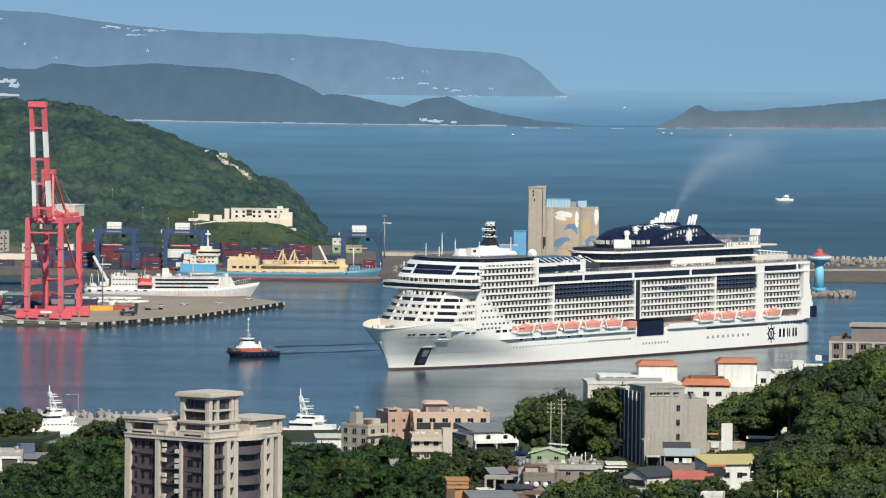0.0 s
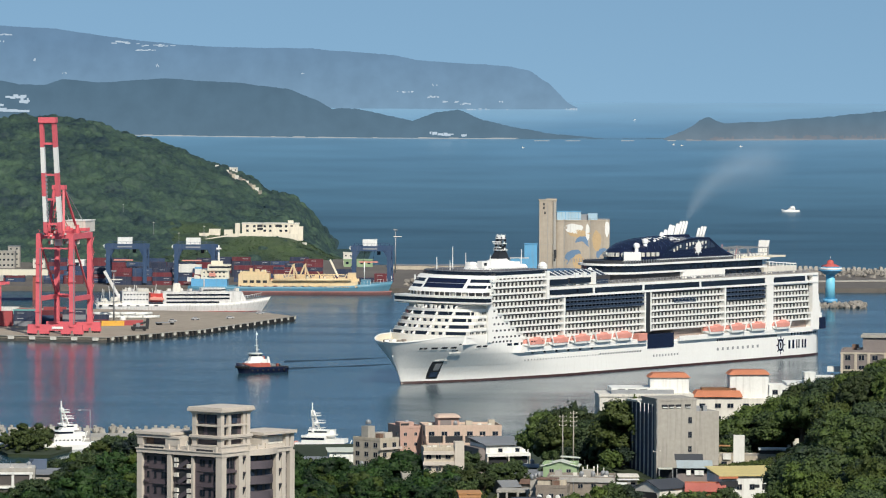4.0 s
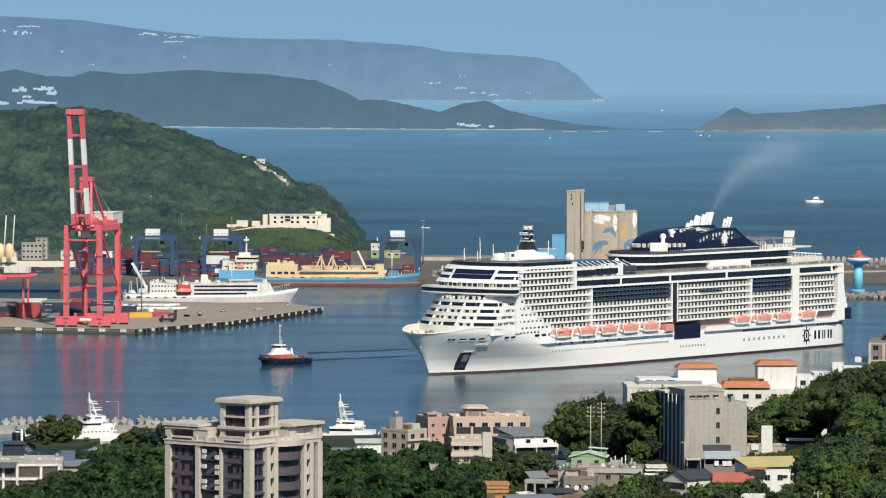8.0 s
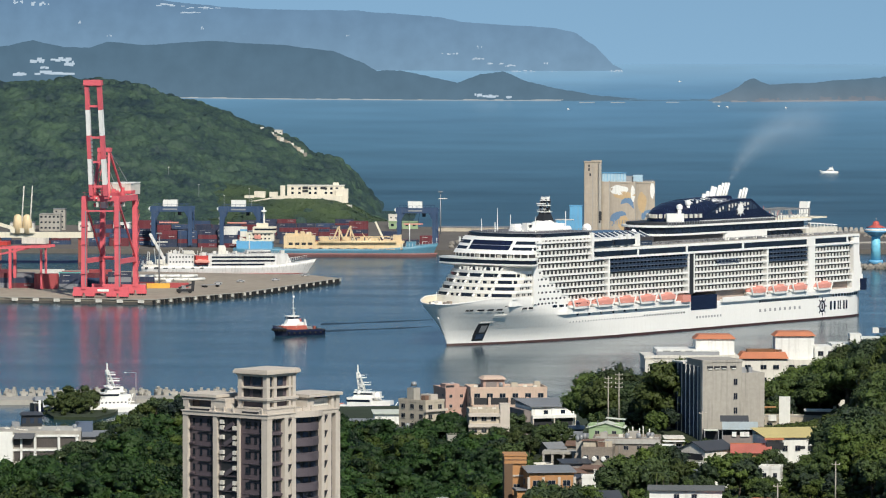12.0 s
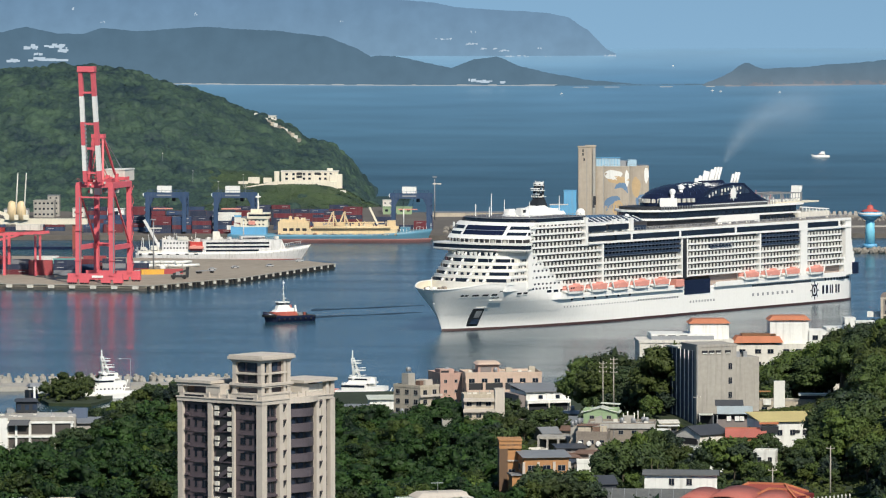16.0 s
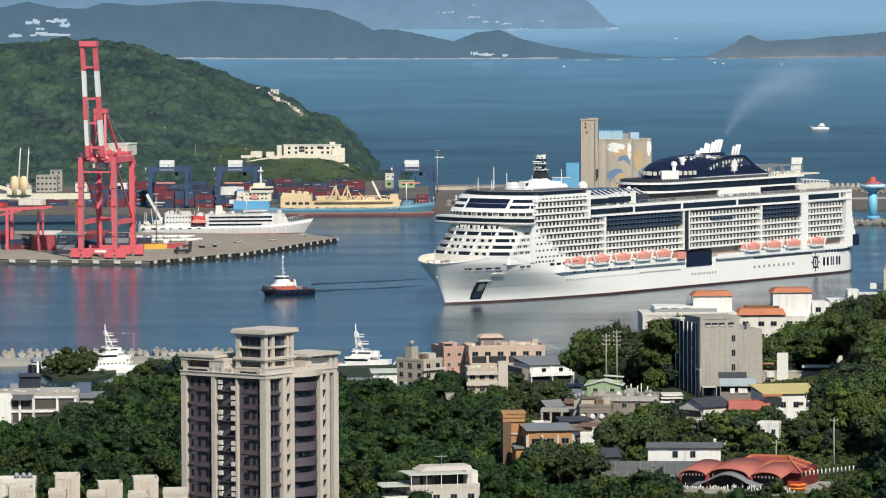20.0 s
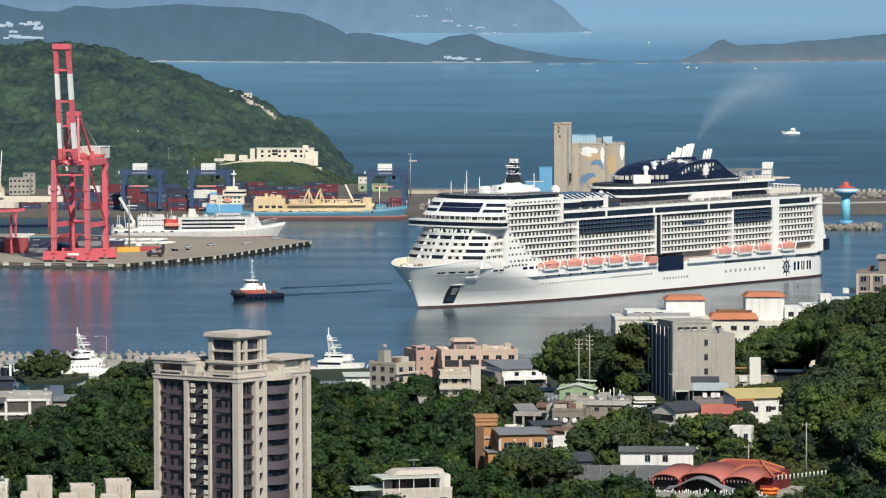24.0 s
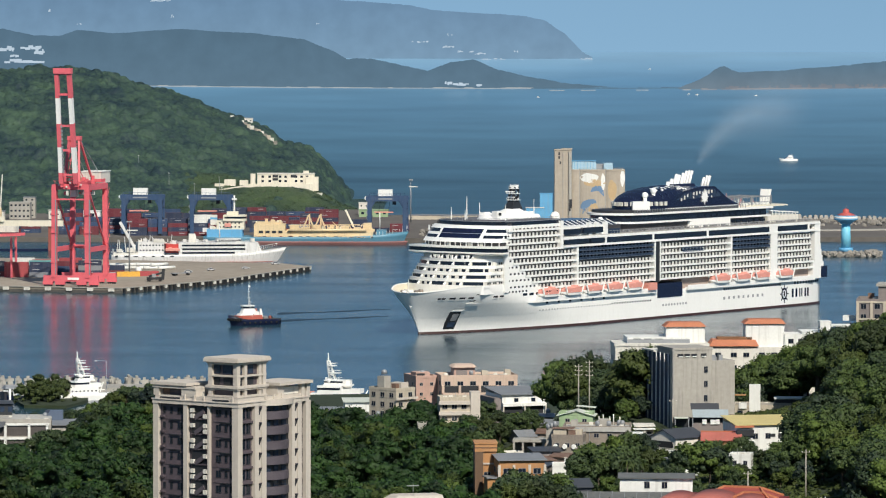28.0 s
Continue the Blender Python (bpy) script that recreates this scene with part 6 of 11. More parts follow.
def ship_hull(length, half, z0, z1, bow_rise, rake=6.0, taper=0.22):
    """A small ship's hull: stern at x = 0, bow at x = length."""
    bm = BM()
    rows = []
    for i in range(17):
        u = i / 16
        top = z1 + bow_rise * max(0, (u - 0.62) / 0.38) ** 2
        t = min(1.0, (1 - u) / taper)
        w = half * (1 - (1 - t) ** 2.0) ** 0.6 if t < 1 else half
        w = max(0.05, w) * (0.9 + 0.1 * min(1, u / 0.1))
        row = []
        for k in range(5):
            z = z0 + (top - z0) * k / 4
            x = length * u + (rake * (k / 4 - 0.6) if u > 0.99 else rake * (k / 4 - 0.6) * max(0, (u - 0.7) / 0.3))
            wk = w * (0.82 + 0.18 * (k / 4) ** 0.7)
            row.append((x, wk, z))
        rows.append(row)
    port = [[bm.verts.new((x, w, z)) for x, w, z in r] for r in rows]
    star = [[bm.verts.new((x, -w, z)) for x, w, z in r] for r in rows]
    for i in range(16):
        for k in range(4):
            bm.faces.new((port[i][k], port[i][k + 1], port[i + 1][k + 1], port[i + 1][k])).smooth = True
            bm.faces.new((star[i][k], star[i + 1][k], star[i + 1][k + 1], star[i][k + 1])).smooth = True
        bm.faces.new((port[i][4], star[i][4], star[i + 1][4], port[i + 1][4]))
    for k in range(4):
        bm.faces.new((port[0][k], star[0][k], star[0][k + 1], port[0][k + 1]))
    return bm


def window_row(P, x0, x1, y, z, w=0.9, h=0.8, gap=0.9, both=True, name="window_row"):
    bm = BM()
    x = x0
    while x + w <= x1:
        for s in ((1, -1) if both else (-1,)):
            a, b = sorted((s * y, s * (y + 0.06)))
            box(bm, x, x + w, a, b, z, z + h)
        x += w + gap
    return tagged(P(name, bm, GLASS), kind="stuff")


def make_white_ship():
    s = thing("survey_ship", pose(-203.5, 2626, 0, 0, 0, 8.5), "white survey ship with an orange lifeboat moored at the pier", "ship")
    P = lambda name, bm, mat=WORN_WHITE, label="", to=s: part(name, bm, mat, to, label)
    P("hull", ship_hull(98, 7.4, -1, 4.4, 3.8, 6), WORN_WHITE, "white hull")
    P("boot_topping", ship_hull(94.4, 7.5, -1.2, 0.3, 0.0, 2), RUST, "dull red waterline band")
    P("main_house", box(BM(), 38, 82, -6.9, 6.9, 3.6, 11.2), WORN_WHITE, "white deckhouse")
    P("front_house", prism(BM(), [(82.02, -6.4), (87, -4), (87, 4), (82.02, 6.4)], 3.6, 11.2, [(82.02, -6.4), (83.5, -4), (83.5, 4), (82.02, 6.4)]), WORN_WHITE)
    for z in (4.9, 7.0, 9.1):
        b = BM()
        for y in (-7.02, 6.92):
            box(b, 40, 76 if z > 6 else 70, y, y + 0.1, z, z + 1.0)
        P("window_band", b, GLASS, "dark window band")
    P("bridge", prism(BM(), [(60, -6), (70, -6), (74, -3), (74, 3), (70, 6), (60, 6)], 11.2, 13.2), WORN_WHITE)
    P("bridge_window", prism(BM(), [(61, -6.1), (70.2, -6.1), (74.2, -3), (74.2, 3), (70.2, 6.1), (61, 6.1)], 11.9, 12.7), GLASS)
    P("aft_house", box(BM(), 15, 30, -6.2, 6.2, 4.2, 11.4), WORN_WHITE)
    P("hangar", box(BM(), 24, 30, -6.6, 6.6, 11.4, 13.0), OFFWHITE)
    P("recess", box(BM(), 31, 38, -6.7, 6.7, 5.4, 10.4), SHIP_RED, "shaded lifeboat recess")
    lb = lifeboat_canopy()
    bmesh.ops.scale(lb, vec=(0.62, 0.6, 0.62), verts=lb.verts)
    bmesh.ops.translate(lb, vec=(34.4, -7.2, 5.6), verts=lb.verts)
    P("lifeboat", lb, ORANGE, "orange lifeboat")
    P("funnel", prism(BM(), [(44, -2.5), (49, -2.5), (49, 2.5), (44, 2.5)], 11.2, 16, [(44.5, -2), (48, -2), (48, 2), (44.5, 2)]), OFFWHITE)
    P("crane_post", tube(BM(), (13, -3, 5), (13, -3, 10), 1.0), WORN_WHITE)
    P("crane_jib", beam(BM(), (13, -3, 9), (5, -4, 23), 1.2, 1.6), WORN_WHITE, "white raised crane jib")
    P("mast", tube(BM(), (62, 0, 14), (62, 0, 22), 0.4, 0.2), WORN_WHITE)
    P("work_deck", box(BM(), 1, 15, -6.8, 6.8, 4.3, 5.4), OFFWHITE)
    for k in range(4):
        P("deck_box", box(BM(), 3 + 6 * k, 6.2 + 6 * k, -5, -1, 6.0, 7.6 + 0.7 * (k % 2)), OFFWHITE)
    window_row(P, 16, 30, 6.2, 9.4)
    window_row(P, 16, 30, 6.2, 6.6)
    rng = random.Random(17)
    for k in range(44):
        x = rng.uniform(-1, 38) if k < 30 else rng.uniform(40, 80)
        z = 5.4 if x < 15 else (11.4 if x < 30 or x > 38 else 10.4)
        y, w = rng.uniform(-6.4, 3), rng.uniform(0.4, 2.0)
        P("deck_fitting", box(BM(), x, x + w, y, y + 1.0, z, z + rng.uniform(0.5, 2.2)), (WORN_WHITE, OFFWHITE, STEEL, WORN_WHITE)[k % 4])
    for k in range(10):
        x = rng.uniform(1, 60)
        P("davit_post", beam(BM(), (x, -5.5, 5), (x + rng.uniform(-2, 2), -6, rng.uniform(12, 16)), 0.3), WORN_WHITE)
    for k in range(7):
        x = 2 + 5.2 * k
        P("deck_opening", box(BM(), x, x + rng.uniform(1.2, 3.0), -7.3, -6.6, 3.2, 4.1), DARK)
    rr = BM()
    for k in range(21):
        beam(rr, (40 + 2 * k, -6.8, 11.2), (40 + 2 * k, -6.8, 12.4), 0.14)
    beam(rr, (40, -6.8, 12.4), (80, -6.8, 12.4), 0.16)
    P("roof_railing", rr, WORN_WHITE)
    r = BM()
    for k in range(9):
        beam(r, (84 + k * 1.3, -6.2 + 0.6 * k, 7.2 + 0.2 * k), (84 + k * 1.3, -6.2 + 0.6 * k, 8.8 + 0.2 * k), 0.12)
    beam(r, (84, -6.2, 8.8), (95, -1.2, 10.4), 0.14)
    P("railing", r, WHITE)


make_white_ship()


def make_dredger():
    s = thing("dredger", pose(-163, 2846, 0, 0, 0, 0), "blue-hulled dredger with yellow deck gear and a red waterline", "ship")
    P = lambda name, bm, mat=YELLOW, label="", to=s: part(name, bm, mat, to, label)
    P("hull", ship_hull(124, 11, -1, 5.0, 3.2, 4, 0.16), HULLBLUE, "blue hull")
    P("bottom", ship_hull(124.6, 11.1, -1.2, 2.3, 0, 2, 0.16), DULL_RED, "dull red bottom band")
    P("aft_block", box(BM(), 2, 24, -9, 9, 4.8, 9.5), SKYBLUE, "light blue aft casing")
    P("bridge_house", box(BM(), 8, 25, -8, 8, 9.5, 14.6), CREAM, "cream bridge house")
    P("wheelhouse", prism(BM(), [(12, -9), (24, -9), (26, -6), (26, 6), (24, 9), (12, 9)], 14.6, 18.0), CREAM)
    P("wheelhouse_window", prism(BM(), [(13, -9.1), (24.1, -9.1), (26.1, -6), (26.1, 6), (24.1, 9.1), (13, 9.1)], 16.2, 17.3), GLASS)
    P("funnel", box(BM(), 4, 8, -3, 3, 12, 18), OFFWHITE)
    P("mast", tube(BM(), (18.5, 0, 18), (18.5, 0, 30), 0.7, 0.4), WHITE, "white mast")
    P("mast_yard", box(BM(), 17, 20, -2.4, 2.4, 27.4, 28.2), WHITE)
    P("life_raft", box(BM(), 13, 17, -8.9, -8.0, 11.0, 13.2), ORANGE)
    P("hopper_house", box(BM(), 31, 50, -9.4, 9.4, 5, 12.6), YELLOW, "yellow pump house")
    P("hopper_roof", box(BM(), 32, 48, -8, 8, 12.6, 13.8), YELLOW)
    for k in range(4):
        P("side_opening", box(BM(), 34 + 4 * k, 36.6 + 4 * k, -9.5, -9.3, 7.2, 8.8), DARK)
    P("hopper", box(BM(), 50, 104, -9.6, 9.6, 5, 8.4), YELLOW, "yellow hopper coaming")
    for k, (x, w, h) in enumerate(((53, 5, 12), (60, 4, 10.6), (66, 6, 11.8), (76, 3, 10.8), (84, 5, 11.5), (98, 5, 13.2), (92, 4, 10.6))):
        P("deck_house", box(BM(), x, x + w, -8 + (k % 3), 5, 8.4, h), YELLOW)
    for x in (64.5, 71.5):
        P("gantry_leg", beam(BM(), (x - 4, -8, 8.4), (x, -8, 18.4), 0.9), YELLOW)
        P("gantry_leg", beam(BM(), (x + 4, -8, 8.4), (x, -8, 18.4), 0.9), YELLOW)
        P("gantry_leg", beam(BM(), (x, 8, 8.4), (x, 8, 18.4), 0.9), YELLOW)
    P("suction_pipe", tube(BM(), (52, -10.4, 9), (100, -10.4, 9.4), 0.9), YELLOW, "yellow suction pipe")
    P("crane_jib", beam(BM(), (92, -3, 11), (87, -4, 21.5), 0.9, 1.2), CREAM, "raised jib")
    for k in range(9):
        x = 54 + 5.5 * k
        P("stanchion", beam(BM(), (x, -9.4, 8.4), (x, -9.4, 12.5 - 2 * (k % 2)), 0.4), YELLOW)
    P("pipe_run", beam(BM(), (52, -6, 12), (96, -6, 12.4), 0.5), YELLOW)
    rng = random.Random(31)
    for k in range(46):
        x, w, h = rng.uniform(31, 103), rng.uniform(0.6, 3.0), rng.uniform(0.8, 3.6)
        y, z = rng.uniform(-9.4, -2), 8.4 if x > 50 else 12.6
        P("deck_fitting", box(BM(), x, x + w, y, y + 1.2, z, z + h), YELLOW if k % 5 else CREAM)
    for k in range(8):
        x = rng.uniform(52, 98)
        P("derrick", beam(BM(), (x, -6, 8.4), (x + rng.uniform(-6, 6), -6, rng.uniform(11, 14.5)), 0.45), YELLOW)
    for k in range(70):
        x, w = rng.uniform(26, 105), rng.uniform(0.5, 2.6)
        P("rail_gear", box(BM(), x, x + w, -10.9, -9.7, 4.6, 5.0 + rng.uniform(0.1, 0.7)), (YELLOW, CREAM, STEEL, RUST, YELLOW)[k % 5])
    for k in range(12):
        x, y = rng.uniform(3, 24), rng.uniform(-8.8, -4)
        P("aft_fitting", box(BM(), x, x + rng.uniform(0.8, 2.4), y - 0.6, y + 0.6, 9.5, 9.9 + rng.uniform(0.6, 2.4)), CREAM if k % 3 else OFFWHITE)
    for z in (10.6, 13.0):
        window_row(P, 9.5, 24.5, 8.02, z, 1.0, 0.9, 1.4)
    P("upper_bridge", box(BM(), 14, 21, -4, 4, 18.0, 20.2), CREAM)
    P("funnel_band", box(BM(), 3.9, 8.1, -3.1, 3.1, 15.4, 16.6), SKYBLUE)
    P("foredeck_house", box(BM(), 106, 112, -6, 6, 5.2, 9.0), HULLBLUE)
    P("bow_mast", tube(BM(), (108, 0, 9), (108, 0, 20), 0.3), WHITE)
    r = BM()
    for k in range(10):
        beam(r, (104 + 2 * k, -10 + 0.8 * k, 6 + 0.15 * k), (104 + 2 * k, -10 + 0.8 * k, 8 + 0.2 * k), 0.15)
    P("railing", r, WHITE)


make_dredger()


def make_tug():
    s = thing("tugboat", pose(-87, 2092, 0, 0, 0, 205), "navy-hulled tugboat with red and white deckhouse, under way", "tugboat")
    def P(name, bm, mat=WHITE, label="", to=s):
        bmesh.ops.scale(bm, vec=(0.92, 0.88, 0.92), verts=bm.verts)
        return part(name, bm, mat, to, label)
    h = ship_hull(27, 4.8, -1, 2.8, 2.6, 2.0, 0.42)
    bmesh.ops.translate(h, vec=(-14.0, 0, 0), verts=h.verts)
    P("hull", h, NAVY, "dark navy hull")
    d = ship_hull(25.6, 4.3, 2.6, 3.0, 2.4, 1.0, 0.42)
    bmesh.ops.translate(d, vec=(-13.5, 0, 0), verts=d.verts)
    P("deck", d, ASPHALT, "dark deck")
    f = BM()
    for k in range(12):
        a = -math.pi / 2 + math.pi * k / 11
        tube(f, (8.6 + 4.2 * math.cos(a), 4.2 * math.sin(a), 2.6), (9.0 + 4.2 * math.cos(a), 4.4 * math.sin(a), 3.6), 0.6, 0.6, 7)
    tagged(P("bow_fender", f, BLACK, "black rubber bow fender"), kind="stuff")
    for k in range(7):
        for y in (-5.0, 5.0):
            P("tyre", tube(BM(), (-11 + 3 * k, y - 0.25, 1.5), (-11 + 3 * k, y + 0.15, 1.5), 0.5, 0.5, 10), BLACK, "black tyre fender")
    P("lower_house", prism(BM(), [(-4.5, -3.4), (2, -3.4), (2, 3.4), (-4.5, 3.4)], 2.2, 4.9, [(-3.8, -3.1), (2, -3.1), (2, 3.1), (-3.8, 3.1)]), TUG_RED, "red lower deckhouse")
    P("house_band", prism(BM(), [(2.02, -3.5), (7.4, -3.5), (9.0, -2), (9.0, 2), (7.4, 3.5), (2.02, 3.5)], 2.2, 4.9), TUG_RED, "red band round the deckhouse")
    P("forward_casing", prism(BM(), [(2.02, -3.4), (7.2, -3.4), (8.7, -2), (8.7, 2), (7.2, 3.4), (2.02, 3.4)], 3.9, 5.7, [(1.2, -2.9), (6.2, -2.9), (7.4, -1.7), (7.4, 1.7), (6.2, 2.9), (1.2, 2.9)]), WHITE, "white forward casing")
    for q in range(4):
        for y in (-3.25, 3.25):
            P("house_window", box(BM(), 2.8 + 1.2 * q, 3.5 + 1.2 * q, y - 0.1, y + 0.1, 4.4, 5.0), GLASS)
    P("upper_house", prism(BM(), [(-0.5, -2.8), (5, -2.8), (6.4, -1.6), (6.4, 1.6), (5, 2.8), (-0.5, 2.8)], 5.6, 8.0, [(0.2, -2.3), (4.4, -2.3), (5.5, -1.3), (5.5, 1.3), (4.4, 2.3), (0.2, 2.3)]), WHITE, "white upper deckhouse")
    P("wheelhouse_glass", prism(BM(), [(0.4, -2.4), (4.4, -2.4), (5.6, -1.4), (5.6, 1.4), (4.4, 2.4), (0.4, 2.4)], 8.3, 9.1), GLASS, "wheelhouse windows")
    P("wheelhouse_wall", prism(BM(), [(0.2, -2.3), (4.3, -2.3), (5.5, -1.3), (5.5, 1.3), (4.3, 2.3), (0.2, 2.3)], 8.0, 8.3), WHITE)
    P("wheelhouse_head", prism(BM(), [(0.2, -2.3), (4.3, -2.3), (5.5, -1.3), (5.5, 1.3), (4.3, 2.3), (0.2, 2.3)], 9.1, 9.3), WHITE)
    for y in (-2.42, 0, 2.42):
        P("window_post", box(BM(), 2.3 if y else 5.6, 2.6 if y else 5.75, y - 0.1, y + 0.1, 8.3, 9.1), WHITE)
    P("wheelhouse_roof", prism(BM(), [(0, -2.7), (4.7, -2.7), (6, -1.6), (6, 1.6), (4.7, 2.7), (0, 2.7)], 9.3, 9.8), WHITE)
    for y in (-2.3, 2.3):
        P("funnel", prism(BM(), [(-4.4, y - 0.6), (-3, y - 0.6), (-3, y + 0.6), (-4.4, y + 0.6)], 4, 8.0, [(-3.6, y - 0.35), (-2.9, y - 0.35), (-2.9, y + 0.35), (-3.6, y + 0.35)]), WHITE if y > 0 else TUG_RED, "raked funnel")
    m = BM()
    tube(m, (2, 0, 9.8), (2, 0, 20.2), 0.26, 0.12)
    tube(m, (1.2, 0, 9.8), (2, 0, 15), 0.15)
    box(m, 1.6, 2.4, -1.4, 1.4, 13.2, 13.4), box(m, 1.7, 2.3, -0.8, 0.8, 16.2, 16.4), box(m, 1.4, 2.2, -0.4, 0.4, 18.6, 19.4)
    P("mast", m, WHITE, "white lattice mast")
    P("after_house", box(BM(), -2.6, 0.6, -2.5, 2.5, 4.9, 6.6), WHITE, "white after house")
    P("after_rail", box(BM(), -2.6, 0.6, -2.55, -2.45, 6.6, 7.4), STEEL)
    for x, y in ((-1.6, -1.6), (-0.4, 1.4), (-5.6, -2.6), (-8.8, 2.0)):
        P("deck_fitting", box(BM(), x - 0.5, x + 0.5, y - 0.5, y + 0.5, 3.0 if x < -4 else 6.6, 4.4 if x < -4 else 7.7), OFFWHITE if x > -4 else RUST)
    P("radar", box(BM(), 1.2, 1.5, -1.6, 1.6, 11.2, 11.5), WHITE)
    P("winch", tube(BM(), (-7, -1.6, 3.2), (-7, 1.6, 3.2), 1.1, 1.1, 12), STEEL, "towing winch")
    P("tow_bitt", box(BM(), -10.6, -10, -1.5, 1.5, 2.2, 4.0), BLACK)
    P("aft_rail", box(BM(), -13.6, -4, -4.6, -4.4, 2.2, 3.1), DARK)
    P("aft_rail", box(BM(), -13.6, -4, 4.4, 4.6, 2.2, 3.1), DARK)
    return s


TUG_RED = paint("tug_orange_red", (0.42, 0.10, 0.07), 0.5, 0.15, 0.6, streak=0.2)
tug = make_tug()


def make_wake():
    """Two long low ripples that trail astern of the tug."""
    w = thing("tug_wake", pose(-87, 2092, 0), "two long dark ripples trailing behind the tug", "wake")
    for k, (x0, y0, x1, y1) in enumerate(((9, 26, 60, 66), (8, 80, 60, 118))):
        n = 26
        verts, faces = [], []
        for i in range(n):
            u = i / (n - 1)
            x, y = x0 + (x1 - x0) * u, y0 + (y1 - y0) * u + 1.2 * math.sin(u * 7 + k)
            wd = (6.0 + 2.6 * math.sin(u * 11 + k)) * (1 - 0.45 * u) 
            verts += [(x, y - wd, 0.004), (x, y, 0.30 * (1 - 0.6 * u)), (x, y + wd, 0.004)]
        for i in range(n - 1):
            for j in range(2):
                a = i * 3 + j
                faces.append((a, a + 3, a + 4, a + 1))
        me = mesh_from("ripple", verts, faces, paint("ripple_water", (0.014, 0.036, 0.06), 0.6, 0.2, 0.2), True)
        ob = new("ripple", me)
        ob.parent = w
    return w


wake = make_wake()


def make_motorboat():
    s = thing("motorboat", pose(302, 4106, sea_level(4117), 0, 0, 183), "small white motorboat under way on the open water", "boat")
    P = lambda name, bm, mat=WHITE, label="": part(name, bm, mat, s, label)
    h = ship_hull(16, 2.4, -0.6, 1.6, 1.0, 1.5, 0.4)
    bmesh.ops.translate(h, vec=(-8, 0, 0), verts=h.verts)
    P("hull", h, WHITE, "white hull")
    P("cabin", prism(BM(), [(-4, -1.8), (3, -1.8), (3, 1.8), (-4, 1.8)], 1.6, 3.6, [(-4, -1.6), (1, -1.6), (1, 1.6), (-4, 1.6)]), WHITE)
    P("cabin_window", prism(BM(), [(-3.4, -1.85), (2.3, -1.85), (2.3, 1.85), (-3.4, 1.85)], 2.3, 3.0), GLASS)
    P("flybridge", box(BM(), -3.5, 0, -1.5, 1.5, 3.6, 5.0), WHITE)
    P("mast", tube(BM(), (-3, 0, 5), (-3.3, 0, 6.2), 0.12), WHITE)
    return s


motorboat = make_motorboat()
far_boats()


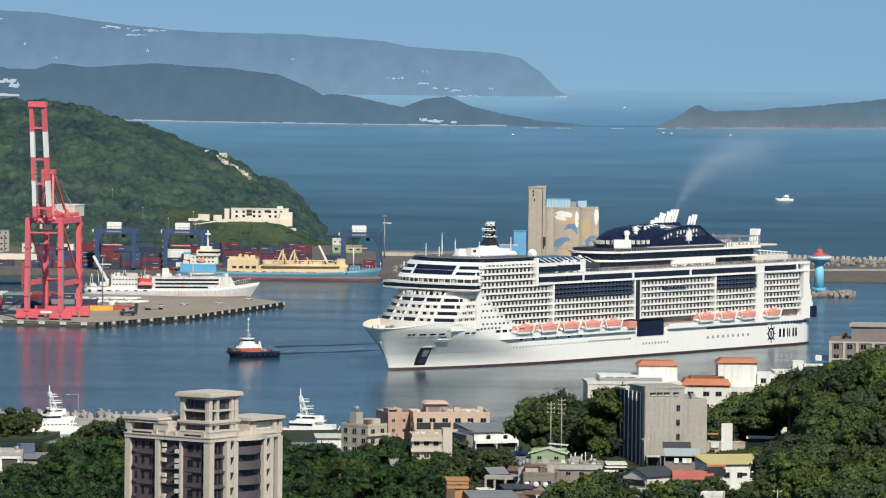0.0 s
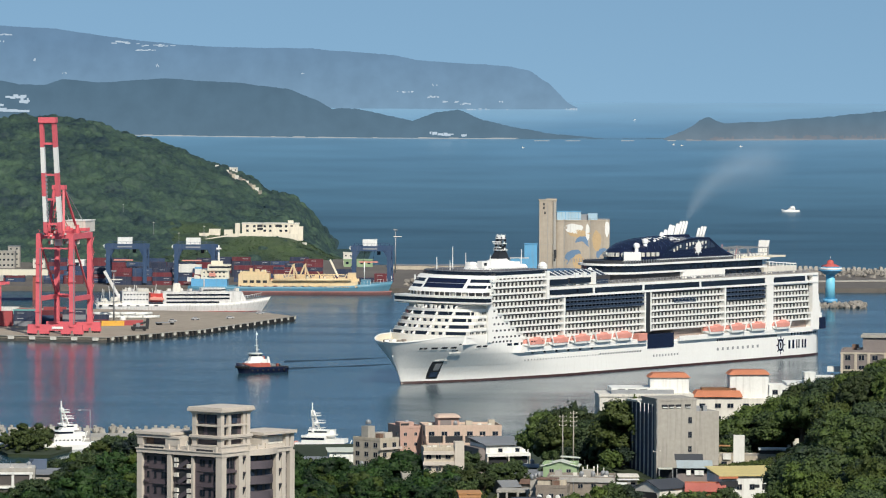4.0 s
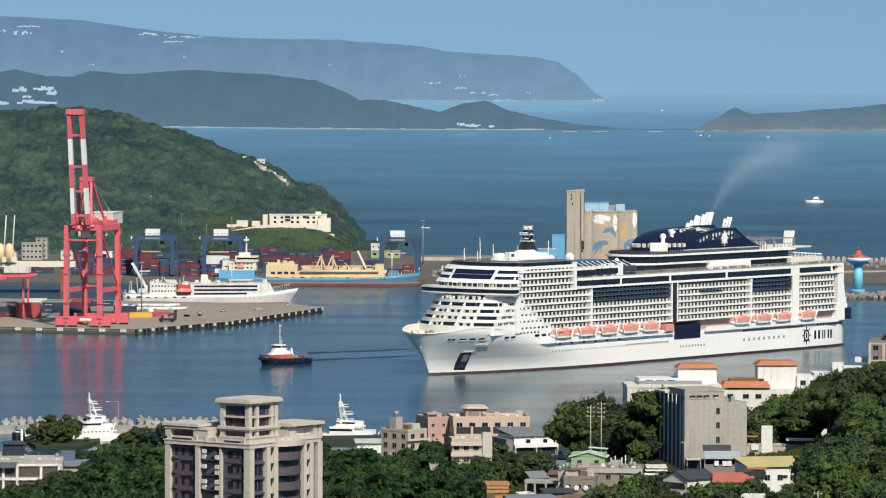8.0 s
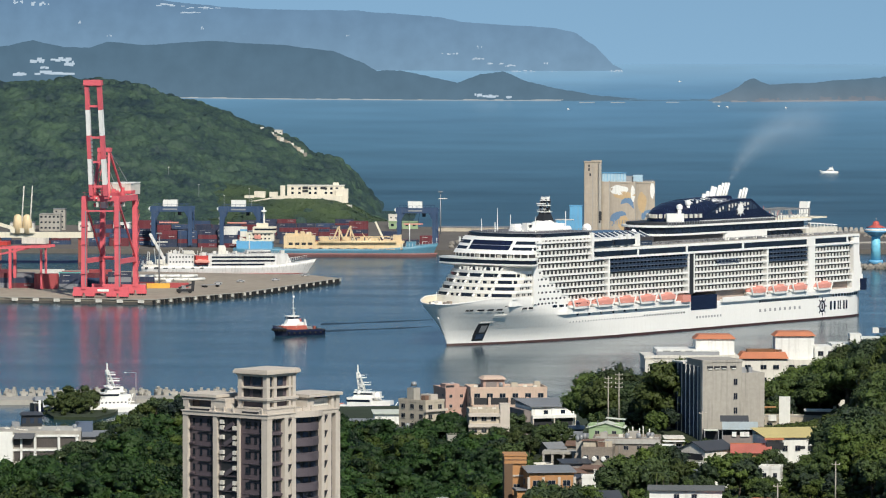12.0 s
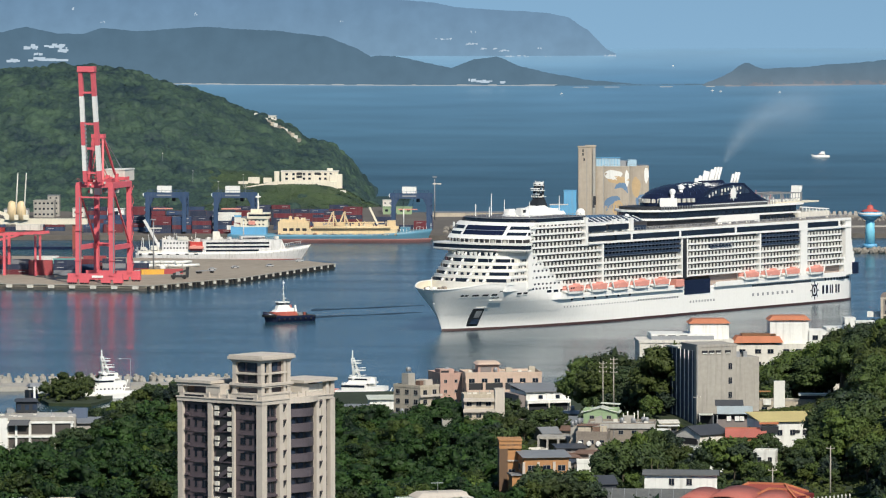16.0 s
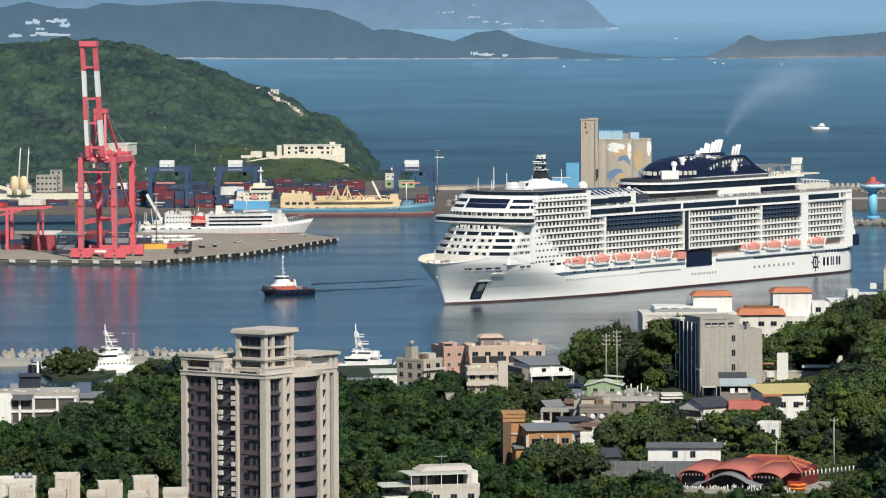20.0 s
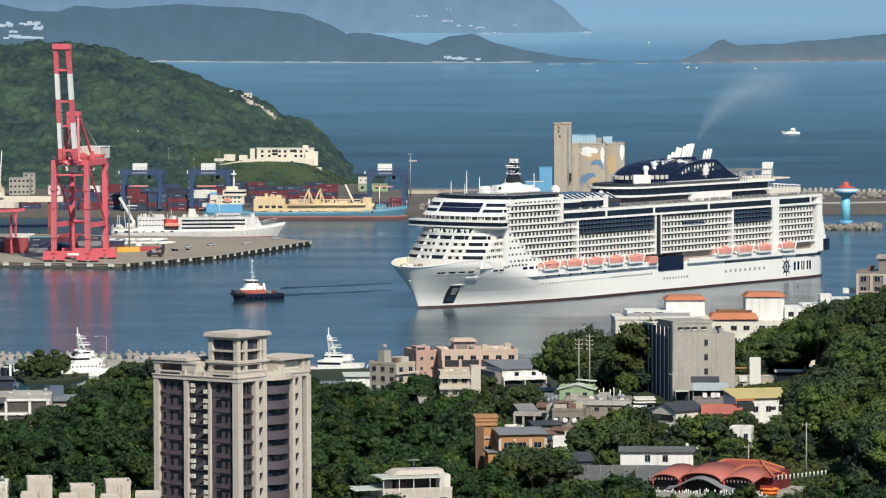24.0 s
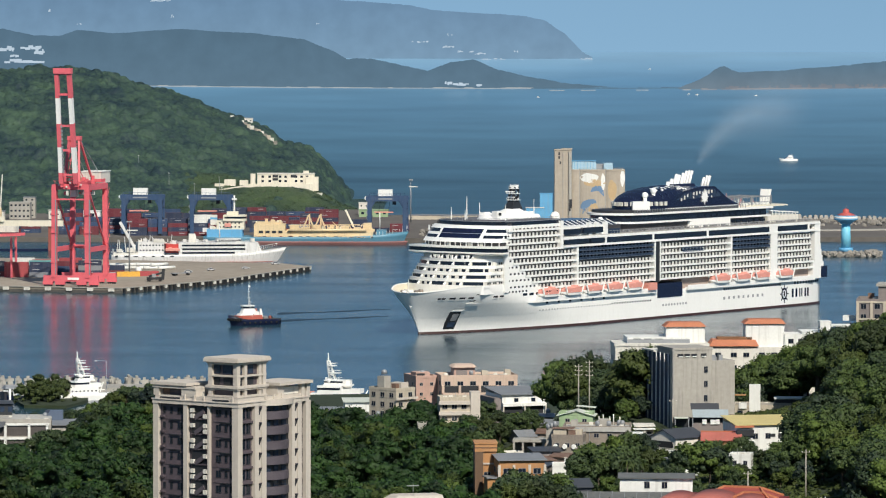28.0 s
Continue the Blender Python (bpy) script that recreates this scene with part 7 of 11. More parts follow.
def make_silo():
    s = thing("grain_silo", pose(57.9, 3150, 2.8), "tan concrete grain silo with a painted mural", "silo")
    P = lambda name, bm, mat=CONCRETE_WARM, label="", to=s: part(name, bm, mat, to, label)
    P("elevator_tower", box(BM(), 0, 11.6, 0, 14, 0, 47.2), CONCRETE_WARM, "tan elevator tower")
    P("tower_rib", box(BM(), 5.4, 6.0, -0.3, 0, 0, 46), CONCRETE)
    P("tower_shaft", box(BM(), 9.6, 11.6, -1.2, 0, 0, 46.4), CONCRETE)
    P("tower_cap", box(BM(), -0.4, 12.0, -0.4, 14.4, 47.2, 47.9), CONCRETE_WARM)
    P("tower_head", box(BM(), 4.5, 12.0, 1, 13, 47.9, 48.5), CONCRETE_WARM)
    # bins cast side by side: one long front of shallow lobes with upright joints
    lobes = ((11.6, 17.0, 1.1), (17.0, 34.6, 1.9), (34.6, 48.0, 1.7))
    def front_y(x):
        for x0, x1, bulge in lobes:
            if x0 <= x <= x1:
                return 2.0 - bulge * math.sqrt(max(0.0, 1 - ((2 * x - x0 - x1) / (x1 - x0)) ** 2)) ** 0.8
        return 2.0
    for x0, x1, bulge in lobes:
        xs = [x0 + (x1 - x0) * (0.5 - 0.5 * math.cos(math.pi * i / 14)) for i in range(15)]
        P("bin", prism(BM(), [(x, front_y(x)) for x in xs] + [(x1, 24), (x0, 24)], 0, 33.2), CONCRETE_WARM, "tan concrete storage bin")
        P("bin_rim", prism(BM(), [(x, front_y(x) - 0.25) for x in xs] + [(x1, 24.2), (x0, 24.2)], 33.2, 34.2), CONCRETE_WARM)
    for x in (17.0, 34.6):
        P("bin_joint", box(BM(), x - 0.35, x + 0.35, 1.2, 2.4, 0, 34.8), CONCRETE, "dark upright joint")
    for z in (8.7, 17.4, 26.1):
        P("lift_line", box(BM(), 0.0, 11.6, -0.06, 0.0, z, z + 0.18), CONCRETE)
    for x, z in ((2.6, 41.5), (3.4, 38.0), (2.6, 44.0), (9.9, 6.0), (9.9, 9.5)):
        P("tower_window", box(BM(), x, x + 1.0, -0.1 if x < 9 else -1.3, 0.1 if x < 9 else -1.1, z, z + 1.8), DARK, "small dark opening")
    P("tower_shutter", box(BM(), 10.0, 11.8, -1.5, -1.1, 8.0, 14.0), DARK)
    h = P("head_house", prism(BM(), [(12.2, 3), (28.4, 3), (28.4, 14), (12.2, 14)], 34.2, 39.8), PALE_BLUE, "pale blue head house")
    for k in range(7):
        P("sheet_rib", box(BM(), 13.4 + 2.2 * k, 13.6 + 2.2 * k, 2.9, 3.0, 34.4, 39.6), SKYBLUE, "", h)
    P("head_roof", box(BM(), 11.9, 28.7, 2.6, 14.4, 39.8, 40.1), SKYBLUE, "", h)
    P("head_house", box(BM(), 33.4, 39.6, 3, 12, 34.2, 38.6), PALE_BLUE, "pale blue head house")
    P("conveyor_frame", box(BM(), 28.4, 33.4, 5, 8, 34.2, 38.0), STEEL)
    r = BM()
    for k in range(16):
        box(r, 17.5 + 2 * k, 17.62 + 2 * k, 0.4, 0.52, 34.2, 35.3)
    beam(r, (17.5, 0.46, 35.3), (47.6, 0.46, 35.3), 0.12)
    P("roof_rail", r, STEEL)
    # the mural: clouds and leaping fish shapes painted on the lobes
    def mural(cx, cz, shape, mat, turn=0.0):
        bm = BM()
        c, sn = math.cos(radians(turn)), math.sin(radians(turn))
        dense = []
        for (xa, za), (xb, zb) in zip(shape, shape[1:] + shape[:1]):
            n = max(1, int(abs(xb - xa) / 1.2))
            dense += [(xa + (xb - xa) * i / n, za + (zb - za) * i / n) for i in range(n)]
        dense = [(cx + x * c - z * sn, cz + x * sn + z * c) for x, z in dense]
        mx, mz = sum(p[0] for p in dense) / len(dense), sum(p[1] for p in dense) / len(dense)
        rings = [[bm.verts.new((mx + (x - mx) * u, front_y(mx + (x - mx) * u) - 0.06, mz + (z - mz) * u)) for x, z in dense] for u in (0.3, 0.65, 1.0)]
        mid = bm.verts.new((mx, front_y(mx) - 0.06, mz))
        n = len(dense)
        for i in range(n):
            j = (i + 1) % n
            bm.faces.new((mid, rings[0][i], rings[0][j]))
            for a, b in zip(rings, rings[1:]):
                bm.faces.new((a[i], b[i], b[j], a[j]))
        P("mural_patch", bm, mat, "painted mural patch")
    oval = lambda a, b, k=0.0: [(a * math.cos(q) * (1 + 0.08 * math.sin(3 * q + k)), b * math.sin(q) * (1 + 0.1 * math.sin(4 * q + k))) for q in (2 * math.pi * i / 20 for i in range(20))]
    fish = [(-6.0, -5.6), (-5.6, -1.5), (-4.0, 0.6), (-1.0, 2.0), (2.6, 2.4), (4.6, 1.4), (5.2, -0.4), (3.0, -1.2), (1.6, -0.6), (0.4, -2.6), (-1.0, -3.4), (-3.0, -5.0), (-4.2, -8.0)]
    mural(23.6, 28.4, oval(6.2, 3.3), WALL_WHITE)
    mural(27.0, 25.0, oval(7.6, 2.4, 1.0), OCHRE_PATCH)
    mural(29.0, 21.0, [(-4.6, -2.2), (-3.4, 0.8), (-1.0, 2.2), (2.4, 2.0), (4.0, 0.4), (4.8, -5.4), (3.0, -2.4), (0.0, -1.2)], SKY_PATCH)
    mural(23.4, 11.8, fish, SKY_PATCH)
    mural(26.8, 6.0, oval(4.0, 5.0, 2.0), OCHRE_PATCH)
    mural(33.0, 26.0, oval(1.5, 5.4, 0.5), WALL_WHITE)
    mural(46.2, 28.6, oval(1.6, 5.6, 1.5), WALL_WHITE)
    mural(42.6, 13.4, [(x * 0.7, z * 0.7) for x, z in fish], SKY_PATCH, 8)
    mural(39.2, 20.0, oval(3.0, 7.0, 0.3), OCHRE_PATCH)


PALE_BLUE = paint("pale_blue_sheet", (0.36, 0.52, 0.62), 0.6, 0.12, 0.4, streak=0.3)
SKY_PATCH = paint("mural_blue", (0.13, 0.22, 0.34), 0.8, 0.12, 0.3)
OCHRE_PATCH = paint("mural_ochre", (0.50, 0.36, 0.20), 0.8, 0.12, 0.3)
make_silo()


def simple_block(name, x0, x1, y0, y1, z0, z1, mat, label, category="building", roof=None, windows=None):
    """A plain building far off: walls, a roof slab with an overhang, and window openings set into the near side."""
    b = thing(name, pose((x0 + x1) / 2, (y0 + y1) / 2, z0), label, category)
    hx, hy, h = (x1 - x0) / 2, (y1 - y0) / 2, z1 - z0
    part("wall", box(BM(), -hx, hx, -hy, hy, 0, h), mat, b)
    part("roof", box(BM(), -hx - 0.3, hx + 0.3, -hy - 0.3, hy + 0.3, h, h + 0.4), roof or mat, b)
    if windows:
        nx, nz, w, hh = windows
        for i in range(nx):
            for k in range(nz):
                x = -hx + 2 * hx * (i + 0.5) / nx
                z = h * (k + 0.5) / nz - hh * 0.3
                part("window", box(BM(), x - w / 2, x + w / 2, -hy - 0.05, -hy + 0.2, z, z + hh), GLASS, b)
    return b


simple_block("blue_shed", 47.5, 56, 3120, 3130, 2.8, 21.5, SKYBLUE, "light blue metal shed beside the silo", "shed", SKYBLUE)
simple_block("blue_shed", 38, 50, 3105, 3112, 2.8, 12.5, SKYBLUE, "low light blue shed with a pale roof", "shed", OFFWHITE)
simple_block("harbour_office", -312, -298, 3140, 3152, 2.8, 14.0, CONCRETE, "grey harbour office of three storeys", "building", None, (5, 3, 1.4, 1.2))
simple_block("harbour_office", -304, -296, 3156, 3164, 2.8, 17.0, CONCRETE, "grey stair tower of the harbour office", "building", ROOF_GREY, (2, 4, 1.2, 1.0))
simple_block("harbour_hut", -286, -278, 3146, 3156, 2.8, 8.6, OFFWHITE, "small pale harbour hut", "hut", ROOF_WORN, (2, 1, 1.6, 1.2))
simple_block("harbour_shed", -270, -250, 3130, 3142, 2.8, 8.6, WALL_WHITE, "white harbour shed with a dark doorway", "shed", None, (2, 1, 3.0, 2.4))
simple_block("harbour_shed", -330, -314, 3120, 3132, 2.8, 9.0, OFFWHITE, "pale harbour shed with a grey roof", "shed", ROOF_GREY, (3, 1, 2.0, 1.6))
simple_block("gate_house", -77, -70, 3225, 3233, 2.8, 11.0, OFFWHITE, "small pale gate house by the shore", "house", None, (2, 2, 1.0, 1.0))
simple_block("green_shed", -76, -56, 3190, 3200, 2.8, 7.5, MINT, "pale green low shed", "shed", None, (4, 1, 2, 1.6))
simple_block("warehouse", -44, 30, 3150, 3165, 2.8, 5.5, BEIGE, "long low tan warehouse", "warehouse", ROOF_GREY)


def make_fort():
    FORT = paint("fort_plaster", (0.72, 0.66, 0.54), 0.8, 0.1, 0.3, streak=0.3)
    f = thing("hillside_fort", pose(-146, 3340, hill_z(-130, 3345) - 1.5), "white terraced villa-like fort on the green slope", "building")
    P = lambda name, bm, mat=FORT, label="", to=f: part(name, bm, mat, to, label)
    z = 2.2
    P("main_block", box(BM(), -7, 34, 2, 14, z - 3, z + 8.0), FORT, "white main block")
    P("end_block", box(BM(), 28, 37, 0, 10, z - 4, z + 6.0), FORT)
    P("parapet", box(BM(), -7.4, 34.4, 1.6, 14.4, z + 8.0, z + 8.6), OFFWHITE)
    P("roof_house", box(BM(), 26, 30, 5, 9, z + 8.6, z + 10.4), FORT)
    P("stair_tower", box(BM(), -12, -8.6, 3, 8, z - 2, z + 8.2), FORT, "white stair tower")
    P("lower_wall", prism(BM(), [(-13, -3), (34, -3), (34, 0), (-13, 0)], -6, z + 1.0), FORT, "long white retaining wall")
    P("ramp_wall", beam(BM(), (-42, -4, z - 6.0), (-9, -4, z - 0.2), 1.6, 3.2), FORT, "sloping white ramp wall")
    P("side_house", box(BM(), -38, -31, 4, 10, z - 6, z + 1.0), FORT)
    P("side_house", box(BM(), -20, -14, 5, 12, z - 3, z + 3.4), FORT)
    P("side_house", box(BM(), -31, -23, 6, 14, z - 4, z + 3.8), FORT)
    P("terrace", box(BM(), 16, 40, -6, -3, -7, -3.0), OFFWHITE, "lower terrace")
    for i, x in enumerate((-4, 1, 8.5, 12.5, 20, 24, 28)):
        for k in (0, 1):
            P("window", box(BM(), x, x + 1.8, 1.9, 2.2, z + 2.2 + 3.2 * k, z + 3.8 + 3.2 * k), GLASS)
    for x, zz in ((4, 3.4), (4, 5.6), (17, 5.6)):
        P("loggia", box(BM(), x, x + 4, 1.85, 2.2, z + zz, z + zz + 1.8), DARK, "dark open loggia")


make_fort()
simple_block("hilltop_hut", -172, -166, 3545, 3552, hill_z(-169, 3548) + 1, hill_z(-169, 3548) + 4.4, OFFWHITE, "tiny white lookout hut on the ridge", "hut", None, (2, 1, 1, 1))
ridge = thing("ridge_wall", pose(-165, 3530, 0), "pale stepped wall along a path down the ridge", "wall")
for i in range(14):
    x, y = -181 + 2.6 * i, 3536 - 1.6 * i
    z = hill_z(x, y) + 4.0 + 0.4 * math.sin(i * 2.3)
    part("wall_step", box(BM(), x + 165 - 1.4, x + 165 + 1.4, y - 3530, y - 3529, z - 5, z + 0.2 * (i % 3) - 0.6), (OFFWHITE, STONE, BEIGE)[i % 3], ridge)
for hx, hy, hh in ((-216, 3330, 14), (-180, 3335, 15), (-240, 3360, 13), (-176, 3290, 18), (-196, 3300, 16)):
    z = hill_z(hx, hy)
    mast = thing("slope_mast", pose(hx, hy, z - 1), "thin grey mast on the slope", "mast", "slope masts")
    part("pole", tube(BM(), (0, 0, 0), (0, 0, hh * 0.6 + 2), 0.22, 0.12, 6), STEEL, mast)
    part("fitting", box(BM(), -0.5, 0.5, -0.15, 0.15, hh * 0.6 + 1.6, hh * 0.6 + 2.0), OFFWHITE, mast)


def make_lighthouse():
    s = thing("harbour_beacon", pose(221.3, 2722, 2.4), "pale blue beacon tower with a red lantern", "lighthouse")
    P = lambda name, bm, mat, label="": part(name, bm, mat, s, label)
    P("base", lathe(BM(), [(4.4, 0), (4.2, 2.2)], 20), SKYBLUE, "blue base")
    P("shaft", lathe(BM(), [(2.9, 2.2), (2.6, 16.4)], 20), paint("beacon_blue", (0.18, 0.55, 0.72), 0.5, 0.08, 0.4, streak=0.1), "pale blue shaft")
    P("flare", lathe(BM(), [(2.7, 16.0), (5.4, 18.0), (7.1, 18.8), (7.1, 19.4)], 24), SKYBLUE, "flared blue gallery")
    P("gallery_band", lathe(BM(), [(7.0, 19.2), (7.0, 20.6)], 24), WALL_WHITE, "white band")
    P("gallery_top", lathe(BM(), [(6.4, 20.6), (6.4, 21.2)], 24), SKYBLUE)
    P("lantern", lathe(BM(), [(6.0, 21.2), (3.8, 22.2), (2.0, 22.8), (1.8, 24.6), (0.4, 25.2)], 18), paint("lantern_red", (0.45, 0.09, 0.075), 0.5, 0.1, 0.5), "red lantern house")
    P("finial", tube(BM(), (0, 0, 25.4), (0, 0, 27), 0.15), STEEL)


make_lighthouse()


def rock_mesh(seed, r=1.0):
    rng = random.Random(seed)
    bm = BM()
    bmesh.ops.create_icosphere(bm, subdivisions=1, radius=r)
    for v in bm.verts:
        v.co *= rng.uniform(0.7, 1.2)
        v.co.z *= 0.8
    return bm


def breakwater_rocks():
    host = land("pavement_mole", [(140, 2722), (214, 2704), (234, 2702), (241, 2714), (236, 2732), (150, 2744)], 1.8, STONE, "rubble mole that carries the beacon")
    meshes = []
    for k in range(4):
        ob = part("rock", rock_mesh(k, 2.0), STONE, None)
        meshes.append(ob.data)
        bpy.data.objects.remove(ob)
    rng = random.Random(5)
    for _ in range(190):
        u = rng.random()
        x = 150 + u * 88
        y = 2720 - 18 * min(1, u * 1.2) + rng.uniform(-3, 6)
        if rng.random() < 0.25:
            x, y = 236 + rng.uniform(-3, 5), rng.uniform(2702, 2732)
        shared("rock", rng.choice(meshes), host, Matrix.Translation((x, y, rng.uniform(0.2, 2.2))) @ Euler((rng.random() * 6, rng.random() * 6, rng.random() * 6)).to_matrix().to_4x4())
    # armour blocks on the outer side of the terminal ground
    wall = land("pavement_seawall", [(150, 3160), (340, 3120), (340, 3128), (150, 3168)], 4.0, STONE, "outer sea wall with armour blocks")
    blk = part("armour_block", prism(BM(), [(-1.6, -1.4), (1.6, -1.4), (1.3, 1.4), (-1.3, 1.4)], 0, 3.6, [(-1.0, -0.9), (1.0, -0.9), (0.9, 0.9), (-0.9, 0.9)]), CONCRETE, None)
    me = blk.data
    bpy.data.objects.remove(blk)
    for k in range(52):
        x = 152 + k * 3.6
        shared("armour_block", me, wall, Matrix.Translation((x, 3162 - (x - 150) * 0.21, 3.2 + rng.uniform(-1.2, 0.6))) @ Matrix.Rotation(rng.uniform(-0.5, 0.5), 4, "Z"))
    for k in range(150):
        x = rng.uniform(176, 335)
        shared("rock", rng.choice(meshes), wall, Matrix.Translation((x, 3150 - (x - 150) * 0.21 - rng.uniform(0, 1) ** 2 * 90, 2.6 + rng.uniform(0, 1.6))) @ Euler((rng.random() * 6, rng.random() * 6, 0)).to_matrix().to_4x4())
    part("mole_road", prism(BM(), [(150, 2960), (335, 3015), (335, 3027), (150, 2972)], 2.6, 3.4), CONCRETE, wall, "pale concrete road on the mole")
    rub = thing("rubble_bank", pose(-20, 2905, 2.6), "grey rubble bank at the terminal corner", "rubble")
    for k in range(60):
        shared("rock", rng.choice(meshes), rub, Matrix.Translation((rng.uniform(-14, 40), rng.uniform(-20, 60), rng.uniform(0, 2.5))) @ Euler((rng.random() * 6, rng.random() * 6, 0)).to_matrix().to_4x4())


breakwater_rocks()


def make_light_mast(x, y, z, h, label="tall grey floodlight mast on the terminal"):
    m = thing("floodlight_mast", pose(x, y, z), label, "light mast", "floodlight masts")
    part("pole", tube(BM(), (0, 0, 0), (0, 0, h), 0.5, 0.25, 8), STEEL, m)
    part("lamp_head", box(BM(), -1.2, 4.5, -0.6, 0.6, h - 5.2, h - 4.6), OFFWHITE, m, "pale lamp head")
    part("platform", box(BM(), -1.4, 1.4, -1.4, 1.4, h - 0.6, h), STEEL, m)


make_light_mast(-39.2, 3100, 2.8, 29)
make_light_mast(-182, 2478, 2.6, 27, "grey lattice light mast on the pier")


def pier_clutter():
    rng = random.Random(12)
    v = thing("reach_stacker", pose(-162, 2382, 2.6, 0, 0, 8), "dark parked reach stacker with raised boom", "vehicle")
    part("chassis", box(BM(), -4, 4, -1.6, 1.6, 0.9, 2.2), DARK, v)
    part("boom", beam(BM(), (-3, 0, 2.6), (4.4, 0, 4.6), 0.8, 1.0), DARK, v)
    part("mast", beam(BM(), (4.2, 0, 0.9), (4.6, 0, 6.4), 0.6, 1.6), DARK, v)
    part("cab", box(BM(), -1.4, 0.6, -1.2, 1.2, 2.2, 3.9), STEEL, v)
    for x in (-2.8, 2.8):
        for y in (-1.6, 1.6):
            part("wheel", tube(BM(), (x, y - 0.4, 0.9), (x, y + 0.4, 0.9), 0.9, 0.9, 12), BLACK, v)
    car = box(BM(), -2.2, 2.2, -0.9, 0.9, 0.35, 0.95)
    prism(car, [(-1.5, -0.8), (1.1, -0.8), (1.1, 0.8), (-1.5, 0.8)], 0.95, 1.5, [(-1.1, -0.7), (0.6, -0.7), (0.6, 0.7), (-1.1, 0.7)])
    first = thing("parked_car", pose(-150, 2470, 2.6), "small pale car parked on the pier", "car", "parked cars")
    part("body", car, FAINT_WHITE, first)
    for x in (-1.4, 1.4):
        part("wheel", tube(BM(), (x, -0.95, 0.35), (x, 0.95, 0.35), 0.35, 0.35, 10), BLACK, first)
    part("glazing", prism(BM(), [(-1.42, -0.83), (1.02, -0.83), (1.02, 0.83), (-1.42, 0.83)], 1.0, 1.36, [(-1.2, -0.74), (0.72, -0.74), (0.72, 0.74), (-1.2, 0.74)]), GLASS, first)
    for x, y, turn in ((-139, 2489, 30), (-121, 2505, 12), (-107, 2554, 20)):
        copy_thing(first, pose(x, y, 2.6, 0, 0, turn))
    for k in range(11):
        x, y = -166 + 6.2 * k, 2446 + 8.4 * k
        solo("lane_mark", box(BM(), -1.6, 1.6, -0.25, 0.25, 0, 0.02), ROOF_WORN, "worn white lane mark painted on the apron", kind="structure", m=pose(x, y, 2.605, 0, 0, 15))
    for x, y, turn in ((-196, 2404, 6), (-152, 2440, 40)):
        tr = thing("flat_trailer", pose(x, y, 2.6, 0, 0, turn), "low grey flat trailer parked on the apron", "trailer")
        part("bed", box(BM(), -6, 6, -1.2, 1.2, 1.1, 1.45), STEEL, tr)
        for w in (-4.6, -3.4, 4.4):
            part("wheel", tube(BM(), (w, -1.25, 0.5), (w, 1.25, 0.5), 0.5, 0.5, 10), BLACK, tr)
    tank = thing("pipe_stack", pose(-186, 2500, 2.6, 0, 0, 6), "white stacked pipes and tanks on the pier", "pipes")
    for k in range(9):
        x, z = -14 + 4 * k, 0.9 + 1.7 * (k % 2)
        part("pipe", tube(BM(), (x, rng.uniform(-4, 4), z), (x + 9, rng.uniform(-4, 4), z), 0.9, 0.9, 10), WALL_WHITE, tank, "white pipe")
    t2 = thing("round_tank", pose(-176, 2462, 2.6), "white round tank on the apron", "tank")
    part("shell", ball(BM(), (0, 0, 1.6), 1.7, 8), WALL_WHITE, t2)


pier_clutter()


# ---- the town below the camera ----
BUILT = []
WIN = {}


def window(host, x, y, z, w, h, face, frame_mat=None, glass=None):
    """A window with a frame proud of the wall and a pane set back; face: the way it looks."""
    frame_mat, glass = frame_mat or WINDOW_FRAME, glass or GLASS
    key = (round(w, 2), round(h, 2), frame_mat.name, glass.name)
    if key not in WIN:
        f = BM()
        t = 0.09
        box(f, -w / 2 - t, -w / 2, -0.08, 0.1, -t, h + t), box(f, w / 2, w / 2 + t, -0.08, 0.1, -t, h + t)
        box(f, -w / 2, w / 2, -0.08, 0.1, h, h + t), box(f, -w / 2 - 0.1, w / 2 + 0.1, -0.16, 0.1, -t, 0)
        box(f, -0.04, 0.04, -0.06, 0.1, 0, h)
        fo, po = part("window", f, frame_mat, None), part("pane", box(BM(), -w / 2, w / 2, -0.02, 0.12, 0, h), glass, None)
        WIN[key] = fo.data, po.data
        bpy.data.objects.remove(fo), bpy.data.objects.remove(po)
    turn = {"front": 0, "right": 90, "left": -90}[face]
    ob = shared("window", WIN[key][0], host, pose(x, y, z, 0, 0, turn))
    shared("pane", WIN[key][1], ob)


